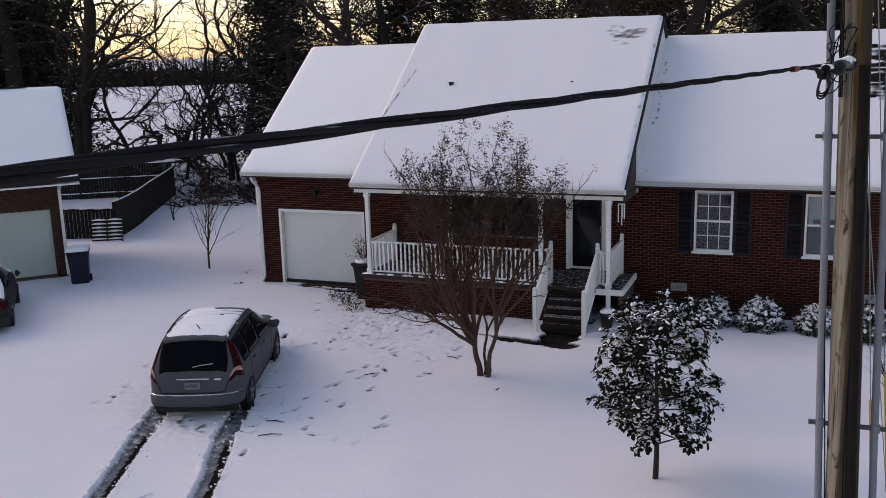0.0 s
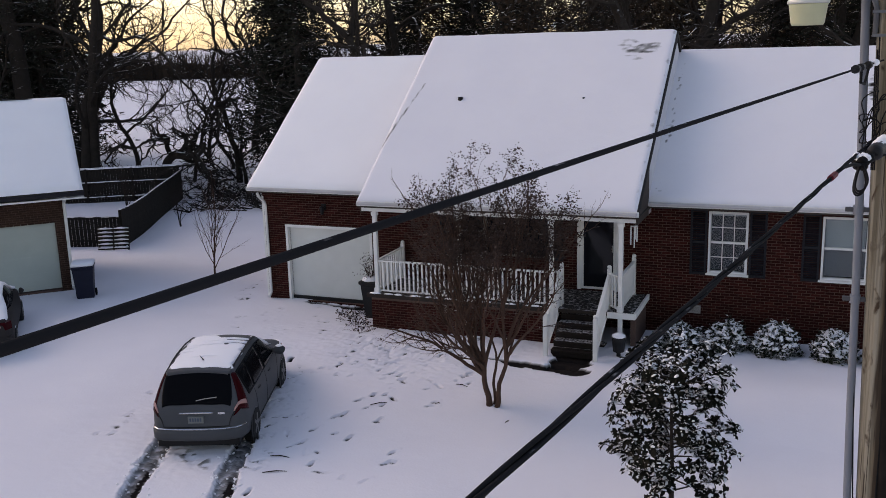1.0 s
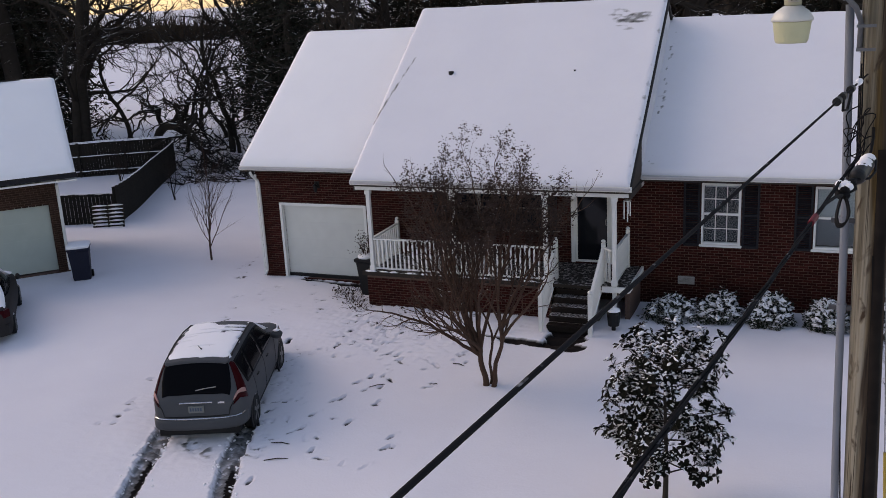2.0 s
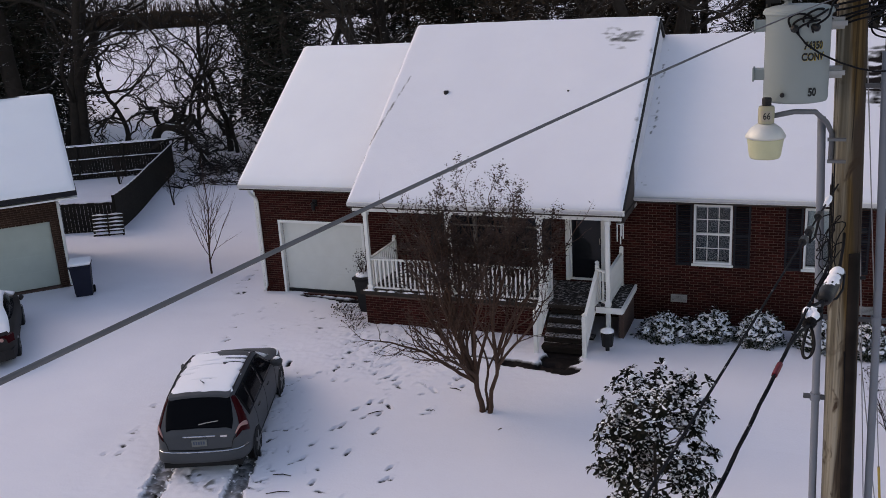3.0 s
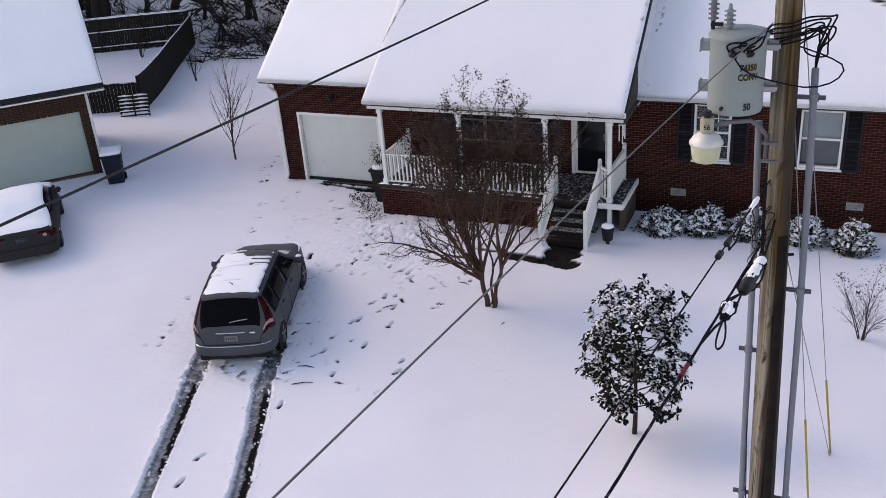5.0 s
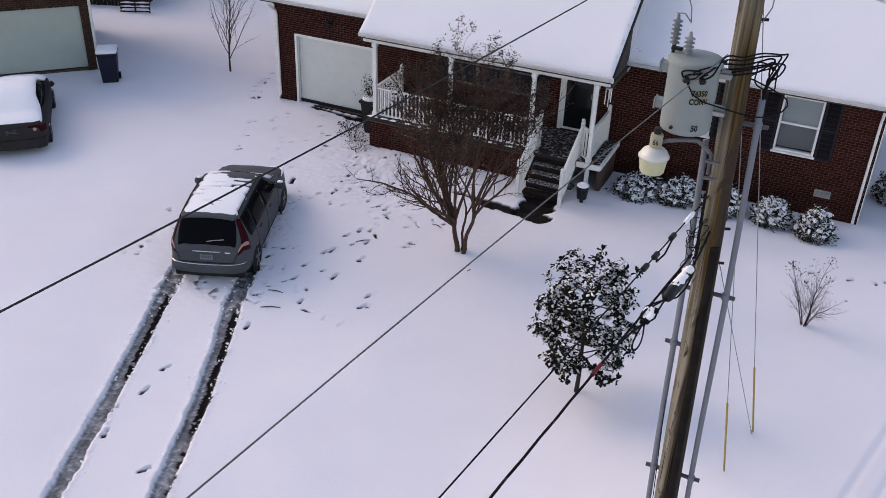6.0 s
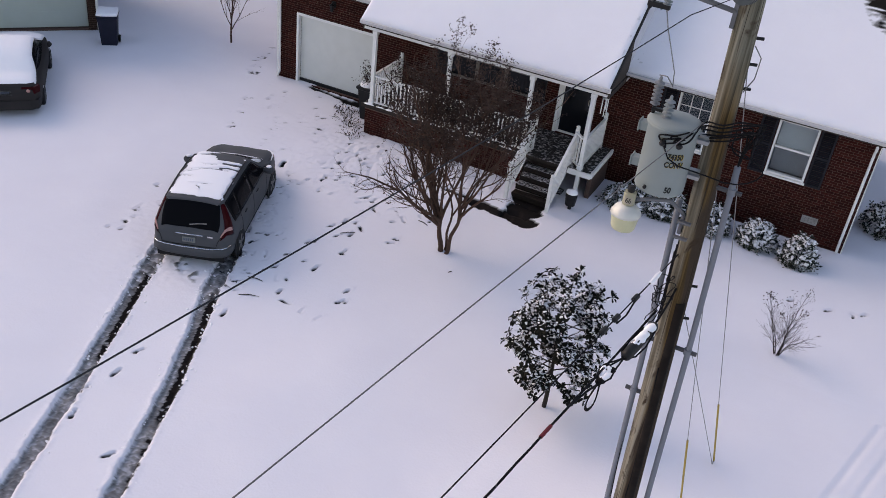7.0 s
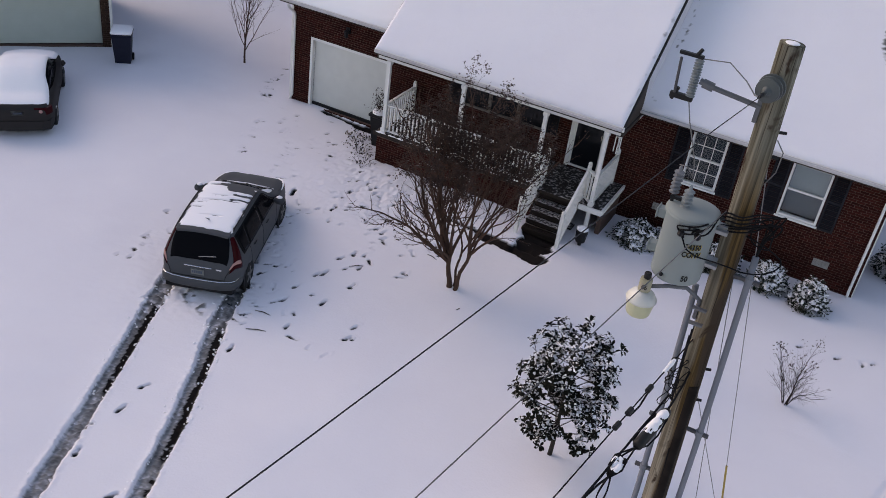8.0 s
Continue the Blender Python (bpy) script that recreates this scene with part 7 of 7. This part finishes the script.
def young_tree(x, y, h):
    rng = random.Random(31)
    t = thing("young_tree", "bare leafless young tree with thin upright branches", "tree", pose(x, y, yard(x, y) - 0.05))
    g, limbs = Geo(), Geo()
    grow((g, limbs), Vector((0, 0, 0)), Vector((-0.04, 0, 1)).normalized(), 0.035, h * 0.62, 0, rng, [(14, 26, 0.6, 8, 0.04, 0.03, 0.2), (4, 24, 0.5, 5, 0.07, 0.08, 0.2), (3, 28, 0.55, 3, 0.1, 0.06, 0.2), (0, 0, 0, 2, 0.1, 0.05, 0)], [])
    part("trunk", g, TWIG, t, smooth=True)
    part("crown", limbs, TWIG, t, "thin bare branches", kind="stuff")


def bush(x, y, rx, h, seed):
    rng = random.Random(seed)
    t = thing("bush", "rounded evergreen bush loaded with clumps of snow by the brick wall", "bush", pose(x, y, yard(x, y) - 0.04), group="bushes along the house")
    g = Geo()
    centres = []
    for k in range(230):
        a, u = rng.uniform(0, 6.283), rng.uniform(-0.15, 1)
        lump = 1 + 0.28 * noise.noise((3 * math.cos(a), 3 * math.sin(a), u * 3 + seed))
        w = math.sqrt(max(0.02, 1 - max(0, u) ** 2)) * lump * rng.uniform(0.78, 1.05)
        centres.append(Vector((rx * w * math.cos(a), rx * w * math.sin(a), h * (0.12 + 0.88 * max(0, u) * lump))))
    leaf_cloud(g, centres, 0.085, 9, 0.045, rng, ratio=0.6)
    part("leaves", g, BUSHLEAF, t, "small dark leaves under snow", kind="stuff")
    s = Geo()
    high = [q for q in centres if q.z > 0.3 * h]
    for k in range(330):
        c = rng.choice(high)
        r = rng.uniform(0.03, 0.085)
        flat = Matrix.Diagonal((1.3, rng.uniform(0.4, 0.8), rng.uniform(0.5, 0.9), 1))
        s.lathe([(r * 0.6, -0.02), (r, 0.0), (r * 0.8, r * 0.4), (r * 0.2, r * 0.6)], 6, Matrix.Translation(c + Vector((0, 0, 0.015))) @ pose(0, 0, 0, rng.uniform(-40, 40), rng.uniform(-40, 40), rng.uniform(0, 360)) @ flat)
    part("snow_clumps", s, SNOW, t, "soft clumps of snow", smooth=True, kind="stuff")
    g = Geo()
    for k in range(14):
        a = 0.45 * k
        g.tube([(0.03 * math.cos(a), 0.03 * math.sin(a), 0), (rx * 0.4 * math.cos(a), rx * 0.4 * math.sin(a), h * 0.35), (rx * 0.7 * math.cos(a), rx * 0.7 * math.sin(a), h * 0.6)], [0.012, 0.009, 0.005], 4)
    part("twigs", g, DARKBARK, t, kind="stuff")


crape_myrtle()
magnolia()
young_tree(-17.9, 24.73, 3.5)
twiggy_shrub(1.73, 17.84, 1.75, 6, 0.55, "bare twiggy little shrub in the snow", 32, True)
twiggy_shrub(-27.2, 35.1, 3.0, 3, 0.2, "bare thin sapling by the fence", 33)
twiggy_shrub(-33.2, 38.6, 2.6, 6, 0.4, "bare thin sapling inside the fence", 34)
for k, (x, y, r, h) in enumerate(((-3.05, 22.35, 0.62, 0.5), (-1.95, 22.4, 0.47, 0.66), (-0.85, 22.4, 0.5, 0.68), (0.4, 22.35, 0.46, 0.66), (1.48, 22.1, 0.42, 0.72), (3.3, 25.5, 0.6, 0.9))):
    bush(x, y, r, h, 50 + k)
rng = random.Random(83)
for x, y, r, h in ((-12.0, 22.45, 0.26, 0.2), (-11.65, 22.05, 0.32, 0.26), (-11.3, 21.6, 0.32, 0.28), (-10.9, 21.15, 0.3, 0.24), (-11.5, 22.55, 0.2, 0.25)):
    tuft = thing("low_shrub", "low dry brown shrub half buried in the snow by the porch", "shrub", pose(x, y, yard(x, y) - 0.03), group="low shrubs by the porch")
    g = Geo()
    for k in range(24):
        a, q = rng.uniform(0, 6.283), 1.3 * r * math.sqrt(rng.random())
        p = Vector((q * 0.5 * math.cos(a), q * 0.5 * math.sin(a), 0))
        e = Vector((q * math.cos(a) + rng.gauss(0, 0.04), q * math.sin(a) + rng.gauss(0, 0.04), h * rng.uniform(0.2, 0.8)))
        g.tube([p, p.lerp(e, 0.5) + Vector((0, 0, 0.03)), e], [0.006, 0.005, 0.003], 3, caps=False)
        leaf_cloud(g, [e], 0.06, 3, 0.03, rng, ratio=0.6)
    part("dry_leaves", g, PODS, tuft, "curled brown leaves and thin stems", kind="stuff")
rng = random.Random(77)
g = Geo()
leaf_cloud(g, [Vector((rng.gauss(0, 0.1), rng.gauss(0, 0.16), 1.15 + rng.uniform(0, 0.6))) for _ in range(90)], 0.06, 3, 0.06, rng)
for k in range(14):
    a = 0.45 * k
    g.tube([(0, 0, 1.0), (0.1 * math.cos(a), 0.1 * math.sin(a), 1.3), (0.2 * math.cos(a), 0.2 * math.sin(a), 1.45 + 0.02 * (k % 5))], [0.008, 0.006, 0.003], 4)
part("dry_plant", g, PODS, pt, "dry brown plant dusted with snow", kind="stuff")

# ---- woods behind ----
DIR, SIDE = Vector((-0.371, 0.929, 0)), Vector((0.929, 0.371, 0))


def place(lateral, depth):
    """A spot in the woods, by metres across and away from the yard."""
    p = DIR * depth + SIDE * lateral
    return p.x, p.y


def bare_tree(seed, h, r, lean=0.1, winding=False):
    rng = random.Random(seed)
    t = thing("bare_tree", "tall bare winter tree with dark crooked branches", "tree", group="woods")
    spec = [(6, 50, 0.55, 10, 0.12, 0.03, 0.3), (5, 44, 0.6, 9, 0.27, 0.04, 0.25), (4, 42, 0.58, 6, 0.28, 0.03, 0.2), (3, 40, 0.55, 3, 0.28, 0.0, 0.2), (0, 0, 0, 2, 0.2, 0, 0)]
    if winding:
        spec = [(6, 58, 0.55, 13, 0.2, 0.05, 0.28), (5, 50, 0.55, 10, 0.34, 0.02, 0.2), (4, 48, 0.52, 6, 0.34, 0.0, 0.12), (3, 46, 0.5, 4, 0.34, -0.02, 0.1), (0, 0, 0, 3, 0.3, 0, 0)]
    g, limbs, tips = Geo(), Geo(), []
    grow((g, limbs), Vector((0, 0, -0.3)), Vector((rng.gauss(0, lean), rng.gauss(0, lean), 1)).normalized(), r, h * 0.62, 0, rng, spec, tips, 1.22 if winding else 1.0)
    part("trunk", g, DARKBARK, t, smooth=True)
    part("crown", limbs, DARKBARK, t, "bare crooked limbs and twigs", kind="stuff")
    return t


def cedar(seed, h, w, mat, label):
    rng = random.Random(seed)
    t = thing("evergreen_tree", label, "tree", group="woods")
    part("trunk", Geo().tube([(0, 0, -0.3), (0.1, 0, h * 0.5), (0, 0.1, h)], [0.2, 0.13, 0.02], 7), DARKBARK, t)
    g, tw = Geo(), Geo()
    centres = []
    for k in range(int(h * 16)):
        z = h * (0.1 + 0.9 * rng.random() ** 0.9)
        reach = w * (1 - 0.75 * (z / h) ** 1.4) * rng.uniform(0.45, 1.1)
        a = rng.uniform(0, 6.283)
        e = Vector((reach * math.cos(a), reach * math.sin(a), z - 0.15 * reach + rng.uniform(-0.2, 0.3)))
        tw.tube([(0, 0, z), e], [0.03, 0.008], 3)
        for f in (0.4, 0.6, 0.8, 1.0):
            centres.append(Vector((0, 0, z)).lerp(e, f))
    for c in centres:
        for _ in range(9):
            p = c + Vector((rng.gauss(0, 0.2), rng.gauss(0, 0.2), rng.gauss(0, 0.17)))
            d = Vector((rng.gauss(0, 1), rng.gauss(0, 1), rng.gauss(-0.2, 0.6))).normalized() * rng.uniform(0.12, 0.26)
            q = d.cross(Vector((rng.gauss(0, 1), rng.gauss(0, 1), rng.gauss(0, 1)))).normalized() * 0.035
            g.add([p - q, p + q, p + d + q * 0.4, p + d - q * 0.4], [(0, 1, 2, 3)])
    part("foliage", g, mat, t, kind="stuff")
    part("branchwork", tw, DARKBARK, t, kind="stuff")
    return t


rng = random.Random(99)
bare = [bare_tree(200 + k, h, r) for k, (h, r) in enumerate(((13, 0.2), (11, 0.26), (14, 0.18), (9, 0.13)))]
ever = [cedar(300, 12, 2.1, NEEDLE, "tall dark cedar dusted with snow"), cedar(301, 10, 2.5, NEEDLE, "broad dark cedar dusted with snow"), cedar(302, 9, 2.6, DEADLEAF, "dark tree holding brown leaves")]
FRONT = 55.0
spots_bare = [(-20.5, 55), (-22.5, 58), (-25, 54), (-27.5, 58), (-14.2, 70), (-9.2, 60), (-6.2, 52), (-21, 48), (-24, 49)]
spots_ever = [(-9.5, 55.5, 0), (-9.0, 57.5, 1), (-21.6, 57, 2), (-23.4, 60, 0), (-9.4, 54, 0), (-8.0, 52, 1), (-10.2, 59, 2), (-7.2, 57, 0), (-8.6, 56, 0), (-22.6, 56, 0), (-24.4, 58, 1), (-26.4, 57, 0), (-23.4, 61, 2), (-28.5, 57, 1), (-30.5, 58, 0), (-25.2, 63, 2), (-32.5, 59, 1), (-35, 58, 0), (-27.4, 63, 0), (-6.4, 50, 2), (-29.8, 64, 1)]
for k in range(24):
    spots_bare.append((rng.uniform(-3.5, 36), rng.uniform(44, 74)))
for k in range(34):
    spots_ever.append((rng.uniform(-3.0, 38), rng.uniform(50, 86), rng.choice((0, 1, 2, 2))))
for k in range(10):
    spots_bare.append((rng.uniform(-42, -28), rng.uniform(50, 70)))
    spots_ever.append((rng.uniform(-46, -29), rng.uniform(52, 76), rng.choice((0, 1, 2))))
crooked = []
for k, (lat, dep, h, r, lean) in enumerate(((-17.3, 57, 12, 0.3, 0.08), (-15.4, 57, 13, 0.11, 0.02), (-12.4, 56, 13, 0.2, 0.12), (-19.2, 58, 11, 0.17, 0.1), (-14.1, 62, 12, 0.13, 0.12), (-11.9, 55.5, 7, 0.13, 0.3), (-6.3, 57, 12, 0.16, 0.06), (-4.9, 56, 12, 0.13, 0.08), (-16.6, 66, 12, 0.16, 0.1))):
    x, y = place(lat, dep)
    bare_tree(230 + k, h, r, lean, True).matrix_basis = pose(x, y, yard(x, y), 0, 0, 40 * k)
for k in range(12):
    dep = rng.uniform(60, 76)
    spots_ever.append((-dep * rng.uniform(0.41, 0.6), dep, rng.choice((0, 1))))
for k in range(5):
    spots_ever.append((rng.uniform(-8, 4), rng.uniform(58, 66), 0))
first = set()
# both loops enlarge the far-left trees, tops unseen, to block sky glow
for lat, dep in spots_bare:
    if -36 < lat < -13:
        dep = max(dep, FRONT)
    i = rng.randrange(4)
    x, y = place(lat, dep)
    m = pose(x, y, yard(x, y), 0, 0, rng.uniform(0, 360)) @ Matrix.Scale(rng.uniform(0.95, 1.4) * (1.25 if lat < -19 else 1), 4)
    if i in first:
        copy_thing(bare[i], m)
    else:
        first.add(i)
        bare[i].matrix_basis = m
for k, (lat, dep, i) in enumerate(spots_ever):
    if -0.38 < lat / dep < -0.174 or -0.135 < lat / dep < -0.07 or (lat / dep < -0.38 and k % 5 > 1):
        continue
    if -36 < lat < -13:
        dep = max(dep, FRONT + 1)
    x, y = place(lat, dep)
    m = pose(x, y, yard(x, y), 0, 0, rng.uniform(0, 360)) @ Matrix.Scale(rng.uniform(0.95, 1.3) * (1.3 if lat < -21.9 or -0.174 < lat / dep < -0.135 else 0.75 if -21 < lat < -19 else 1), 4)
    if i + 10 in first:
        copy_thing(ever[i], m)
    else:
        first.add(i + 10)
        ever[i].matrix_basis = m

# brush and fallen branches at the wood's edge
g = Geo()
for k in range(900):
    if k < 300:
        lat, dep = rng.uniform(-13.0, -3.5), rng.uniform(46, 53)
    else:
        lat, dep = rng.choice((rng.uniform(-34, -13), rng.uniform(-4, 36))), rng.uniform(50, 62)
    x, y = place(lat, dep)
    z = yard(x, y)
    p = Vector((x, y, z))
    for j in range(3):
        d = Vector((rng.gauss(0, 1), rng.gauss(0, 1), rng.uniform(-0.1, 0.6))).normalized()
        L = rng.uniform(0.5, 1.7)
        q = p + d * L * 0.5 + Vector((0, 0, 0.1))
        g.tube([p, q, q + (d + Vector((rng.gauss(0, 0.4), rng.gauss(0, 0.4), rng.gauss(0, 0.3)))).normalized() * L * 0.5], [0.03, 0.02, 0.006], 3, caps=False)
for k in range(900):
    x, y = place(rng.uniform(-9, 22), rng.uniform(46, 62))
    p = Vector((x, y, yard(x, y)))
    for j in range(3):
        d = Vector((rng.gauss(0, 0.6), rng.gauss(0, 0.6), rng.uniform(0.4, 1.2))).normalized()
        L = rng.uniform(1.2, 4.5)
        q = p + d * L * 0.5
        bend = (d + Vector((rng.gauss(0, 0.4), rng.gauss(0, 0.4), rng.gauss(0, 0.3)))).normalized()
        g.tube([p, q, q + bend * L * 0.5], [0.035, 0.022, 0.006], 3, caps=False)
        g.tube([q, q + (bend + Vector((rng.gauss(0, 0.8), rng.gauss(0, 0.8), rng.gauss(0, 0.5)))).normalized() * L * 0.35], [0.016, 0.004], 3, caps=False)
solid("undergrowth", g, DARKBARK, "tangled bare undergrowth and fallen branches with snow", "undergrowth", kind="stuff")

# far tree line beyond the field
g = Geo()
for k in range(1500):
    lat = rng.uniform(-215, 140)
    dep = 218 + 18 * rng.random()
    x, y = place(lat, dep)
    z = yard(x, y)
    h = (3.3 + 1.0 * noise.noise((lat * 0.05, 0, 0))) * rng.uniform(0.8, 1.1)
    w = rng.uniform(1.2, 3.0)
    for j in range(3):
        a = rng.uniform(0, 3.14)
        dx, dy = w * math.cos(a), w * math.sin(a)
        g.add([(x - dx * 0.5, y - dy * 0.5, z - 0.2), (x + dx * 0.5, y + dy * 0.5, z - 0.2), (x + dx * rng.uniform(0.3, 0.8), y + dy * 0.7, z + h * rng.uniform(0.7, 0.9)), (x + dx * rng.uniform(-0.2, 0.2), y, z + h * rng.uniform(0.9, 1.0)), (x - dx * rng.uniform(0.3, 0.8), y - dy * 0.7, z + h * rng.uniform(0.7, 0.9))], [(0, 1, 2, 3, 4)])
    # bare crowns standing above the thicket
    for j in range(4):
        top = Vector((x + rng.gauss(0, 0.8), y + rng.gauss(0, 0.8), z + h + rng.uniform(0.8, 4.2)))
        g.tube([(x, y, z + 0.3 * h), Vector((x, y, z + h)).lerp(top, 0.4) + Vector((rng.gauss(0, 0.3), 0, 0)), top], [0.09, 0.06, 0.02], 3, caps=False)
solid("far_woods", g, DEADLEAF, "distant brown tree line beyond the snowy field", "woods", kind="stuff")

# ---- single bricks nearest the pole ----
single_bricks(near, WY, BRICK, wall)
